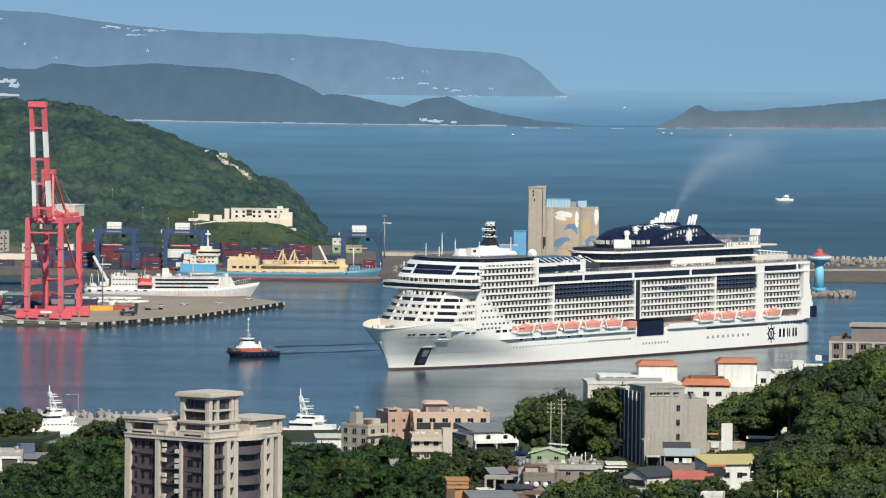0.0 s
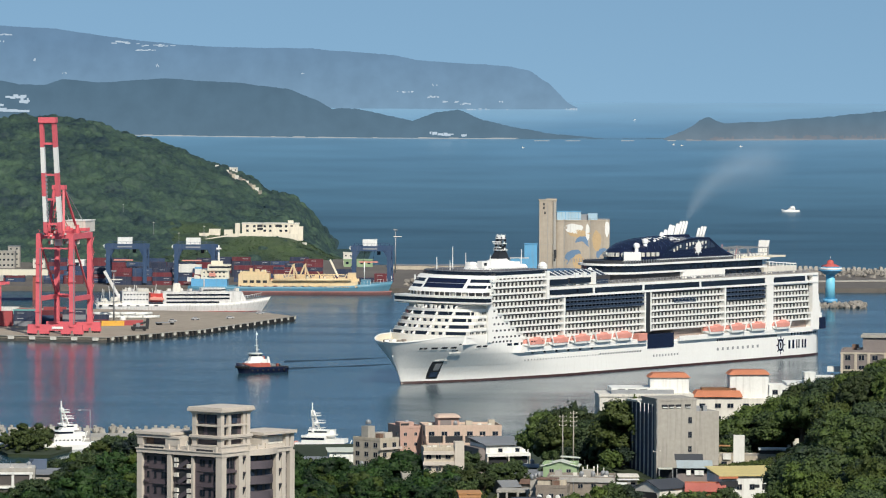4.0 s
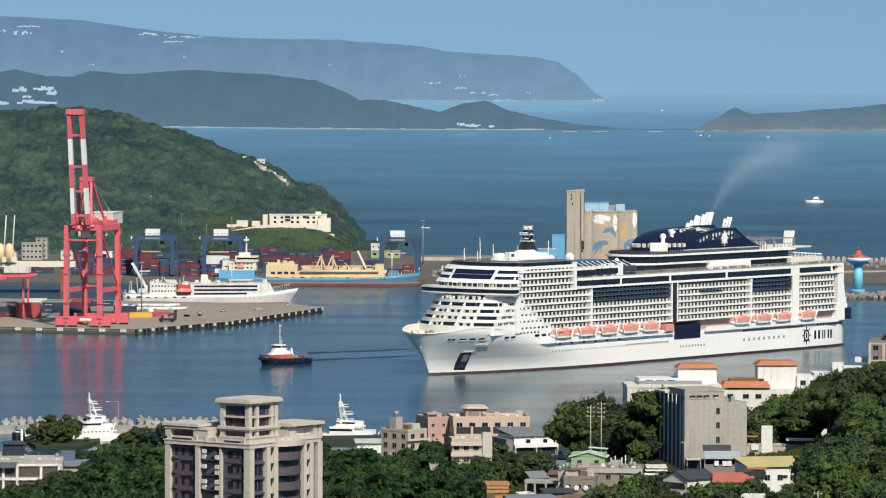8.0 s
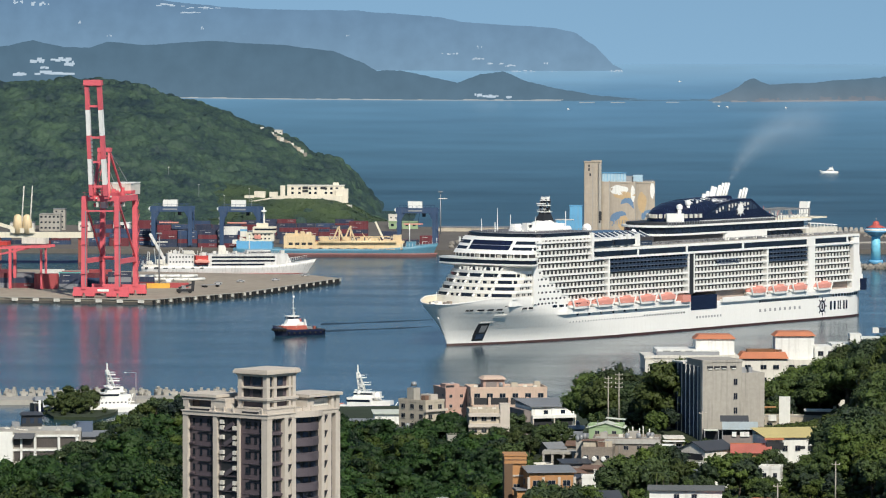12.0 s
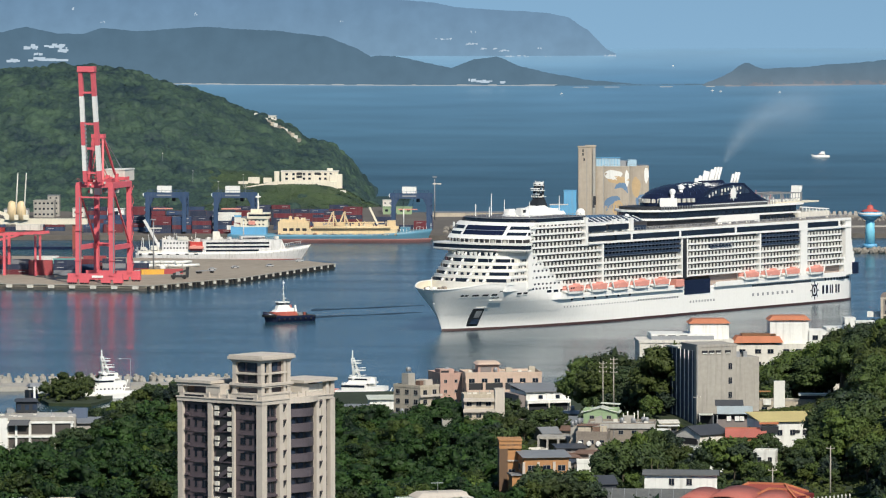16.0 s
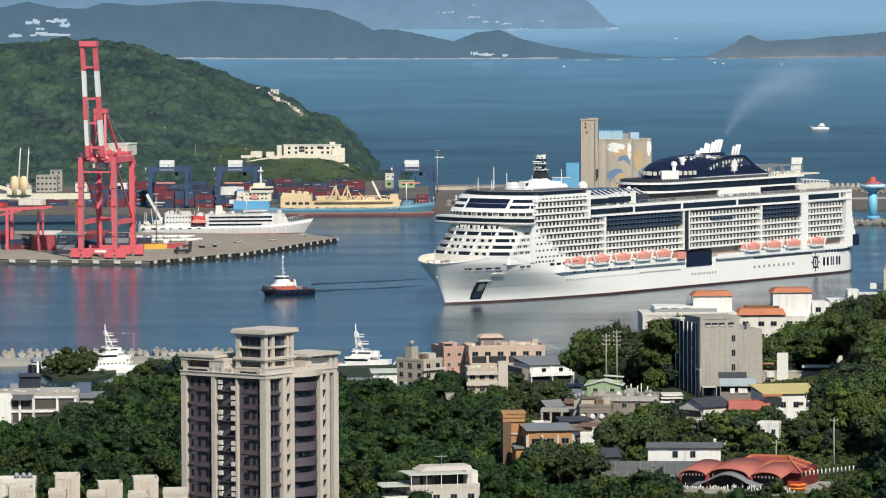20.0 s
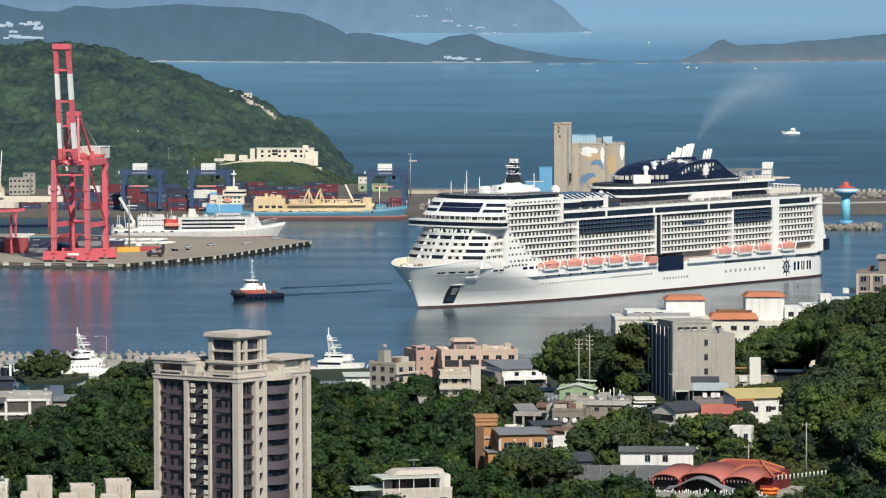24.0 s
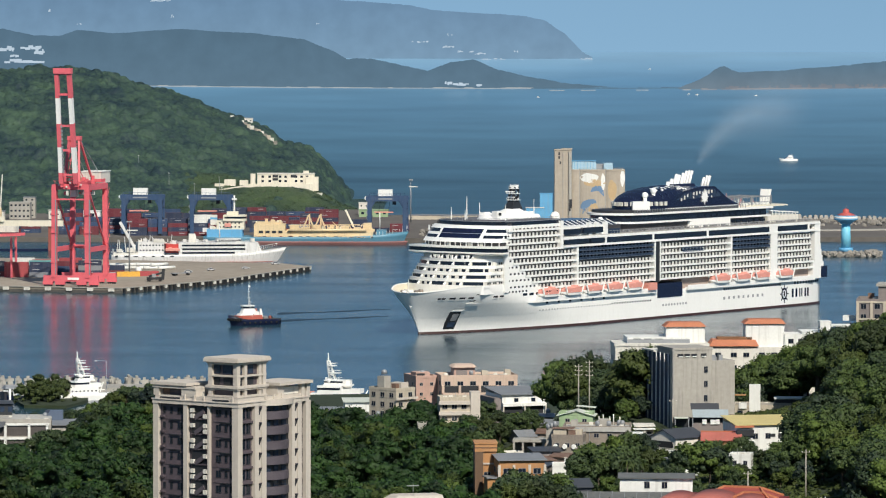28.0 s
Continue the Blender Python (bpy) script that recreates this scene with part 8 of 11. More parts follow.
def house(name, x, y, z, w, d, h, turn, wall, label, roof="flat", roof_mat=None, floors=2, cols=(3, 2), win=(1.2, 1.2), category="house", sill=0.9, base=4.0, faces=("front", "right", "left"), group=""):
    """A house of plain masonry: w across its front, d deep, its front towards -y before turning."""
    b = thing(name, pose(x, y, z, 0, 0, turn), label, category, group)
    BUILT.append((x, y, math.hypot(w, d) * 0.5 + 1.5))
    roof_mat = roof_mat or ROOF_GREY
    hx, hy = w / 2, d / 2
    body = box(BM(), -hx, hx, -hy, hy, -base, h)
    part("wall", body, wall, b)
    if roof == "flat":
        r = BM()
        t = 0.25
        for q in ((-hx - 0.1, hx + 0.1, -hy - 0.1, -hy + t), (-hx - 0.1, hx + 0.1, hy - t, hy + 0.1), (-hx - 0.1, -hx + t, -hy + t, hy - t), (hx - t, hx + 0.1, -hy + t, hy - t)):
            box(r, *q, h, h + 0.9)
        part("parapet", r, wall, b)
        part("roof", box(BM(), -hx + t, hx - t, -hy + t, hy - t, h, h + 0.08), CONCRETE_GREY, b)
    elif roof == "gable":
        for s in (-1, 1):
            g = BM()
            v = [g.verts.new(p) for p in ((-hx - 0.5, s * (hy + 0.6), h - 0.3), (hx + 0.5, s * (hy + 0.6), h - 0.3), (hx + 0.5, 0, h + hy * 0.42), (-hx - 0.5, 0, h + hy * 0.42))]
            u = [g.verts.new(p.co + Vector((0, 0, 0.18))) for p in v]
            for f in ((0, 1, 2, 3),):
                g.faces.new([v[i] for i in f]), g.faces.new([u[i] for i in f[::-1]])
            for i in range(4):
                g.faces.new((v[i], u[i], u[(i + 1) % 4], v[(i + 1) % 4]))
            bmesh.ops.recalc_face_normals(g, faces=g.faces)
            part("roof_slope", g, roof_mat, b)
        g = BM()
        for s in (-1, 1):
            v = [g.verts.new(p) for p in ((s * hx, -hy, h), (s * hx, hy, h), (s * hx, 0, h + hy * 0.40))]
            w2 = [g.verts.new(p.co - Vector((s * 0.2, 0, 0))) for p in v]
            g.faces.new(v), g.faces.new(w2[::-1])
            for i in range(3):
                g.faces.new((v[i], w2[i], w2[(i + 1) % 3], v[(i + 1) % 3]))
        bmesh.ops.recalc_face_normals(g, faces=g.faces)
        split_part("gable", g, wall, b)
    else:
        g = prism(BM(), [(-hx - 0.6, -hy - 0.8), (hx + 0.6, -hy - 0.8), (hx + 0.6, hy + 0.6), (-hx - 0.6, hy + 0.6)], h, h + 0.22)
        for v in g.verts:
            v.co.z += (v.co.y + hy) * 0.09
        part("roof", g, roof_mat, b)
        part("rear_gable", box(BM(), -hx, hx, hy - 0.2, hy, h, h + d * 0.07), wall, b)
    nf, ns = cols
    for k in range(floors):
        zz = h * k / floors + sill
        if "front" in faces:
            for i in range(nf):
                window(b, -hx + w * (i + 0.5) / nf, -hy, zz, *win, "front")
        for face, sx in (("right", hx), ("left", -hx)):
            if face in faces:
                for i in range(ns):
                    window(b, sx, -hy + d * (i + 0.5) / ns, zz, *win, face)
    return b


def roof_tank(host, x, y, z, r=0.9, h=1.7):
    t = part("water_tank", lathe(BM(), [(r, z + 0.6), (r, z + 0.6 + h), (r * 0.6, z + 0.9 + h), (0.2, z + 1.0 + h)], 14, x, y), STEEL, host, "steel roof water tank")
    st = BM()
    for a in (-0.6, 0.6):
        for c in (-0.6, 0.6):
            beam(st, (x + a, y + c, z), (x + a, y + c, z + 0.6), 0.12)
    part("stand", st, STEEL, t)


def side_wedge(x0, x1, pts):
    """An upright plate of any outline, given across y and z."""
    bm = BM()
    a, b = [bm.verts.new((x0, y, z)) for y, z in pts], [bm.verts.new((x1, y, z)) for y, z in pts]
    bm.faces.new(a), bm.faces.new(b[::-1])
    for i in range(len(pts)):
        j = (i + 1) % len(pts)
        bm.faces.new((a[j], a[i], b[i], b[j]))
    bmesh.ops.recalc_face_normals(bm, faces=bm.faces[:])
    return bm


def make_tower():
    t = thing("apartment_tower", pose(-54.4, 1086, 5.0, 0, 0, -36), "cream and brown apartment tower with a stepped roof pavilion", "apartment building")
    BUILT.append((-58, 1100, 24))
    P = lambda name, bm, mat=STUCCO, label="", to=t: part(name, bm, mat, to, label)
    L, W, FL, N = 25.4, 26.4, 3.6, 11
    top = FL * N
    core = P("core_wall", box(BM(), -L + 0.5, -0.5, 0.5, W - 0.5, -6, top), BROWN_TILE, "brown tiled wall")
    # left face: pilasters and panels (distance from the far left corner)
    for a, b, o in ((0, 1.5, 0.5), (9.3, 10.5, 0.5), (16.5, 17.1, 0.3)):
        P("pilaster", box(BM(), -L + a, -L + b, -o, 0.7, -6, top), STUCCO, "cream pilaster")
    P("pilaster", box(BM(), -1.3, 0.5, -0.5, 1.3, -6, top + 0.2), STUCCO, "cream corner pilaster")
    # Dark sheet on the wall: the stair recess's shade as a colour.
    P("stair_recess", box(BM(), -L + 11.2, -L + 16.2, 0.35, 0.6, -6, top), DARK, "dark stair recess")
    for k in range(N):
        z = FL * k
        for a, b in ((1.8, 9.0), (17.3, 24.3)):
            P("sill_course", box(BM(), -L + a, -L + b, 0.36, 0.6, z + 3.3, z + 3.5), BROWN_TILE)
            # Hood coloured dark to give the shadow line below it.
            P("eave_ledge", box(BM(), -L + a + 2.6, -L + b - 1.2, 0.05, 0.5, z + 3.08, z + 3.22), DARK, "window hood, its shadow line in the colour")
        for a, w in ((2.7, 0.6), (4.9, 0.6), (7.5, 1.4), (19.3, 1.5), (21.6, 0.7), (23.2, 0.6)):
            window(t, -L + a, 0.5, z + 1.1, w * 0.95, 1.4, "front", DARK)
        P("ledge_box", box(BM(), -L + 1.9, -L + 3.0, -0.2, 0.5, z + 0.1, z + 0.5), BROWN_TILE)
        # stair landings and cooling units in the recess
        P("landing", box(BM(), -L + 11.0, -L + 16.4, 0.0, 0.5, z + 0.0, z + 0.25), BROWN_TILE)
        P("stair_flight", beam(BM(), (-L + 12.4, 0.1, z + 0.3), (-L + 15.2, 0.1, z + 2.0), 0.4, 1.0), TAUPE_TILE)
        for a in (11.3, 15.2):
            for q in (0.35, 1.7):
                if (k * 7 + int(a) + int(q * 3)) % 5:
                    P("cooling_unit", box(BM(), -L + a, -L + a + 1.0, -0.4, 0.3, z + q, z + q + 0.95), OFFWHITE, "white cooling unit")
        # right face
        for y, w in ((2.6, 1.5), (4.6, 1.2)):
            window(t, -0.5, y, z + 0.6, w, 2.3, "right", DARK)
        P("sill_course", box(BM(), -0.6, 0.12, 1.7, 5.7, z + 3.1, z + 3.6), BROWN_TILE)
        pts = [(-0.6, 10.2)] + [(-0.3 + 1.9 * math.sin(math.pi * i / 10), 10.2 + 9.8 * i / 10) for i in range(11)] + [(-0.6, 20.0)]
        P("balcony", prism(BM(), pts, z - 0.15, z + 1.75), TAUPE_TILE, "curved grey balcony")
        # A dark sheet on the wall replaces the balcony's shade.
        P("balcony_recess", box(BM(), -0.8, -0.44, 10.3, 19.9, z + 1.25, z + 3.4), DARK, "shaded balcony opening")
        for y in (12.0, 15.0, 18.0):
            P("balcony_door", box(BM(), -0.5, -0.35, y - 0.9, y + 0.9, z + 1.25, z + 3.0), SLATE)
        for y in (7.3, 21.1):
            P("notch_hood", prism(BM(), [(0.2, y), (0.98, y), (0.62, y + 1.3), (0.2, y + 1.3)], z + 2.95, z + 3.12), BROWN_TILE, "sloping brown hood")
            # The hood's triangular cast shadow is modelled as a dark wedge.
            P("notch", side_wedge(0.30, 0.62, [(y, z + 2.95), (y + 1.25, z + 2.95), (y + 0.25, z + 1.3), (y, z + 1.3)]), DARK, "dark wedge for the hood's cast shadow")
        window(t, -0.5, 24.8, z + 0.7, 1.5, 2.0, "right", BROWN_TILE)
    for a, b, o in ((5.9, 7.3, 0.6), (8.5, 10.2, 0.6), (20.0, 21.2, 0.6), (22.2, 23.8, 0.6), (25.4, 27.2, 0.6)):
        P("pilaster", box(BM(), -0.6, o, a, b, -6, top), STUCCO, "cream pilaster")
    for a, b in ((7.3, 8.5), (21.2, 22.2)):
        P("pilaster_web", box(BM(), -0.6, 0.35, a, b, -6, top), STUCCO)
    # cornice and roof
    P("cornice", box(BM(), -L - 0.1, 0.66, -0.66, W + 0.1, top - 0.2, top + 0.7), STUCCO, "cream cornice")
    P("cornice_lip", box(BM(), -L - 0.3, 0.85, -0.85, W + 0.3, top + 0.7, top + 0.95), STUCCO)
    pts = [(-0.6, 9.5)] + [(0.6 + 1.7 * math.sin(math.pi * i / 10), 9.5 + 11.2 * i / 10) for i in range(11)] + [(-0.6, 20.7)]
    P("bay_cornice", prism(BM(), pts, top - 0.4, top + 1.0), STUCCO)
    P("attic", box(BM(), -L + 0.4, 0.2, -0.2, W - 0.4, top + 0.7, top + 1.7), STUCCO)
    for a, b in ((2, 8), (18, 23)):
        P("attic_slot", box(BM(), -L + a, -L + b, -0.3, -0.15, top + 0.9, top + 1.4), DARK)
    P("roof", box(BM(), -L + 0.8, -0.2, 0.2, W - 0.8, top + 1.7, top + 1.8), CONCRETE_GREY)
    z = top + 1.7
    # left roof frame
    P("roof_frame", box(BM(), -L - 0.6, -L + 10.5, -0.8, 9, z + 2.5, z + 3.2), STUCCO, "cream roof slab")
    P("roof_frame", box(BM(), -L - 0.2, -L + 13.0, -0.5, 8, z + 1.8, z + 2.3), STUCCO)
    for a, b in ((0, 1.6), (8.6, 13)):
        P("roof_post", box(BM(), -L + a, -L + b, -0.3, 6, z, z + 1.9), STUCCO)
    P("roof_screen", box(BM(), -L + 1.6, -L + 8.6, 1.4, 1.6, z, z + 1.7), BROWN_TILE)
    # right roof frame
    P("roof_frame", box(BM(), -9, 1.2, 14.5, W + 1.0, z + 2.4, z + 3.1), STUCCO, "cream roof slab")
    P("roof_wall", box(BM(), -8, 0.2, 15, 17.5, z, z + 2.4), STUCCO)
    P("roof_wall", box(BM(), -6, -0.6, 17.5, 25, z, z + 1.8), OFFWHITE)
    for y in (24.6, 26.6):
        P("roof_post", box(BM(), -0.9, 0.4, y - 0.6, y + 0.6, z - 1, z + 2.4), STUCCO)
    # roof furniture
    for a in (3, 4, 5, 8):
        P("parapet_post", box(BM(), -L + 0.8 + a * 2.9, -L + 1.2 + a * 2.9, -0.6, -0.2, top + 0.7, top + 2.2), STUCCO)
        P("parapet_post", box(BM(), 0.2, 0.6, 0.6 + a * 3.1, 1.0 + a * 3.1, top + 0.7, top + 2.2), STUCCO)
    for x, y, w2, h2 in ((-14, 3, 1.2, 1.6), (-12, 8, 0.9, 2.2), (-18, 12, 1.4, 1.8), (-4, 20, 1.0, 1.4), (-2.6, 22.4, 0.8, 1.8)):
        P("roof_unit", box(BM(), x - w2, x + w2, y - w2, y + w2, z, z + h2), OFFWHITE if x < -10 else BROWN_TILE)
    # roof pavilion
    x0, x1, y0, y1 = -10.2, -1.4, 1.6, 12.6
    for x in (x0 + 0.6, x1 - 0.6):
        for y in (y0 + 0.6, y1 - 0.6):
            P("pavilion_post", box(BM(), x - 0.6, x + 0.6, y - 0.6, y + 0.6, z - 0.5, z + 8.2), STUCCO, "cream corner post")
    P("pavilion_post", box(BM(), x1 - 0.8, x1, 4.4, 5.4, z, z + 8.0), STUCCO)
    P("pavilion_post", box(BM(), x1 - 0.8, x1, 10.0, 10.8, z, z + 8.0), STUCCO)
    P("pavilion_core", box(BM(), x0 + 0.9, x1 - 0.9, y0 + 0.9, y1 - 0.9, z, z + 8.0), BROWN_TILE, "brown pavilion wall")
    for h0, h1, o in ((0.2, 0.6, 0.2), (1.9, 2.2, 0.25), (2.3, 2.9, 0.5), (5.0, 5.4, 0.06), (7.9, 8.3, 0.2), (8.3, 8.5, 0.45), (8.5, 9.2, 0.85), (9.2, 9.55, 0.65)):
        P("pavilion_band", box(BM(), x0 - o, x1 + o, y0 - o, y1 + o, z + h0, z + h1), STUCCO, "cream cornice band")
    for x in (-8.4, -5.0):
        P("pavilion_opening", box(BM(), x - 1.1, x + 1.1, y0 + 0.7, y0 + 1.0, z + 3.1, z + 4.8), DARK)
        P("pavilion_opening", box(BM(), x - 1.3, x + 1.3, y0 + 0.7, y0 + 1.0, z + 5.7, z + 7.7), SLATE)
    for y in (3.4, 7.6, 11.4):
        P("pavilion_opening", box(BM(), x1 - 1.0, x1 - 0.7, y - 1.0, y + 1.0, z + 3.1, z + 4.7), DARK)
        P("pavilion_opening", box(BM(), x1 - 1.0, x1 - 0.7, y - 0.9, y + 0.9, z + 5.7, z + 7.7), SLATE)


TAUPE_TILE = paint("grey_brown_tile", (0.088, 0.074, 0.086), 0.55, 0.2, 1.0)
make_tower()


def waterfront():
    b = house("pink_apartment", -15.9, 1512, 6.5, 7.2, 12, 13.0, 20, PINK, "pink rendered apartment block with dark windows", floors=4, cols=(2, 2), win=(0.9, 0.9), category="building")
    part("roof_house", box(BM(), -2.6, 2.2, -3, 2, 13.0, 14.8), PINK, b)
    part("roof_opening", box(BM(), -2.4, 0.4, -3.1, -2.9, 13.2, 14.4), DARK, b)
    b = house("pink_office", 2.4, 1508, 6.5, 25, 14, 13.6, 8, PINK_PALE, "long pale pink block with open upper galleries", floors=4, cols=(6, 2), win=(1.8, 1.3), category="building")
    part("roof_house", box(BM(), -8, -1, -4, 3, 13.6, 16.8), PINK, b, "pink roof house")
    # Taupe sheet for the shade inside the roof house.
    part("roof_house_shade", box(BM(), -7.2, -3.6, -4.1, -3.9, 14.2, 16.0), TAUPE, b)
    part("roof_canopy", prism(BM(), [(-8.6, -5), (-0.4, -5), (-0.4, 4), (-8.6, 4)], 16.8, 17.6, [(-7.4, -3), (-1.2, -3), (-1.2, 4), (-7.4, 4)]), PINK_PALE, b)
    for z in (0.6, 4.2, 7.8):
        part("gallery_slab", box(BM(), -12, 12, -8.2, -7.0, z, z + 1.0), PINK_PALE, b, "projecting gallery front")
        # Dark sheet painted in for the gallery's shade.
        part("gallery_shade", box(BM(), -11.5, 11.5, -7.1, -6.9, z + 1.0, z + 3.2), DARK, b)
        for x in (-12, -6.5, 0, 6, 11.6):
            part("gallery_post", box(BM(), x - 0.4, x + 0.4, -8.2, -7.0, z + 1.0, z + 3.4), PINK_PALE, b)
    b = house("grey_house", -24.5, 1472, 6.5, 8.5, 12, 12.0, 46, BEIGE, "grey-beige concrete house with cream front frames", floors=4, cols=(2, 3), win=(1.6, 1.4))
    part("roof_house", box(BM(), -3.6, -0.6, 0, 3, 12, 16.4), CONCRETE, b)
    part("roof_house", box(BM(), -0.4, 2.8, -4.5, 0, 12, 14.4), STUCCO, b)
    roof_tank(b, -2, 1.5, 16.4, 0.9, 1.0)
    for k in range(3):
        part("front_frame", box(BM(), -4.9, 4.9, -6.9, -6.5, 3.2 + 3 * k, 3.9 + 3 * k), STUCCO, b, "cream frame")
    b = house("beige_house", -3.5, 1442, 7, 12, 9, 11.0, 6, BEIGE, "beige concrete house with long balconies", floors=3, cols=(4, 2), win=(1.5, 1.3))
    part("stair_tower", box(BM(), 3.5, 6.5, -5.4, -1, -3, 13.6), STUCCO, b, "cream stair tower")
    for k in range(3):
        part("balcony", box(BM(), -6.4, 3.4, -5.6, -4.5, 3.0 + 3.3 * k, 4.1 + 3.3 * k), STUCCO, b, "pale balcony front")
    b = house("white_house", 14.8, 1484, 7.0, 14.5, 15, 9.6, 20, WALL_WHITE, "white two-storey house with a grey metal roof", "shed", ROOF_GREY, 2, (4, 3), (1.1, 1.0), base=5, faces=())
    part("balcony", box(BM(), -7.4, 7.4, -9.0, -7.4, 6.0, 7.0), WALL_WHITE, b, "long white balcony")
    # Shade below the balcony, put in as a dark sheet.
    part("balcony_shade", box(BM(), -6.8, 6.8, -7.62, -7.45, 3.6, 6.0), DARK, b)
    # Added box: the flank's shade is put in as a dark colour.
    part("flank_wing", box(BM(), -9.6, -7.3, -6.9, 7.4, -5, 8.6), TAUPE, b, "added dark box for the flank's shade")
    for x in (-2.4, 3.4):
        part("upper_window", box(BM(), x - 0.7, x + 0.7, -7.62, -7.45, 7.3, 8.5), GLASS, b)
    part("front_pier", box(BM(), -0.5, 0.5, -7.8, -7.4, 5.0, 9.0), WALL_WHITE, b)
    for x in (-7.2, 0, 7.2):
        part("balcony_post", box(BM(), x - 0.2, x + 0.2, -9.0, -8.6, -4, 6.0), STUCCO, b)
    house("quay_shed", -34.5, 1520, 4.5, 13, 7, 6.4, 6, WALL_WHITE, "white quay shed with a pale green roof", "shed", ROOF_PALE, 1, (4, 1), (1.6, 1.2))
    house("quay_shed", -46, 1500, 5.5, 9, 7, 4.0, -6, CONCRETE, "low grey quay shed", "shed", ROOF_GREY, 1, (3, 1), (1.2, 1.0))
    b = house("blue_container_hut", -14.5, 1458, 6.5, 6, 4, 5.0, 10, SKYBLUE, "light blue metal hut among the houses", "shed", SKYBLUE, 1, (2, 1), (0.9, 0.9), category="hut")
    house("low_shop", -9.0, 1432, 6.5, 8, 5, 3.2, 0, WALL_WHITE, "low white shop with a flat roof", "flat", None, 1, (3, 1), (1.2, 1.2), category="shop")


PINK_PALE = paint("pale_pink_wall", (0.56, 0.42, 0.33), 0.8, 0.1, 0.4, streak=0.3)
waterfront()


def concrete_block():
    b = thing("concrete_block", pose(60.7, 1374, 15, 0, 0, 19), "weathered grey concrete block with a ribbed side", "building")
    BUILT.append((64, 1388, 18))
    P = lambda name, bm, mat=CONCRETE_GREY, label="": part(name, bm, mat, b, label)
    P("main_wall", box(BM(), 0, 12.4, 0, 13, -4, 23.0), CONCRETE_GREY, "bare concrete wall")
    P("parapet", box(BM(), -0.2, 12.6, -0.2, 13.2, 23.0, 23.7), CONCRETE_GREY)
    P("side_wall", box(BM(), 12.4, 20.2, 1.2, 13, -4, 19.6), CONCRETE_GREY)
    P("left_pier", box(BM(), -0.5, 0.6, -0.3, 1.4, -4, 23.2), CONCRETE_GREY)
    P("left_wing", box(BM(), -0.3, 9, 1.5, 22, -4, 21.6), WING_BLUE, "dark glazed wing")
    for k in range(6):
        P("fin", box(BM(), -0.52, -0.28, 3.0 + 3.3 * k, 3.28 + 3.3 * k, -4, 21.8), WALL_WHITE, "pale upright fin")
    P("wing_roof", box(BM(), -1.2, 10, 13.3, 22.4, 21.8, 22.3), OFFWHITE)
    for k in range(4):
        z = 3.4 + 4.3 * k
        window(b, 10.4, 0, z - 0.1, 1.1, 1.8, "front", WINDOW_FRAME)
    for x in (2.2, 4.4, 6.6, 9.6):
        P("vent_slot", box(BM(), x - 0.9, x + 0.9, -0.25, 0.1, 21.2, 21.9), DARK)
        P("slot_sill", box(BM(), x - 0.6, x + 0.7, -0.4, -0.2, 20.95, 21.2), WALL_WHITE)
    for x in (13.2, 15.4):
        P("roof_unit", box(BM(), x, x + 1.2, 2, 3.4, 19.6, 21.2), STEEL)
    P("downpipe", tube(BM(), (-0.3, -0.5, -4), (-0.3, -0.5, 23), 0.14, 0.14, 6), STEEL)


WING_BLUE = paint("wing_blue_glass", (0.016, 0.024, 0.055), 0.5, 0.3, 0.3)
concrete_block()


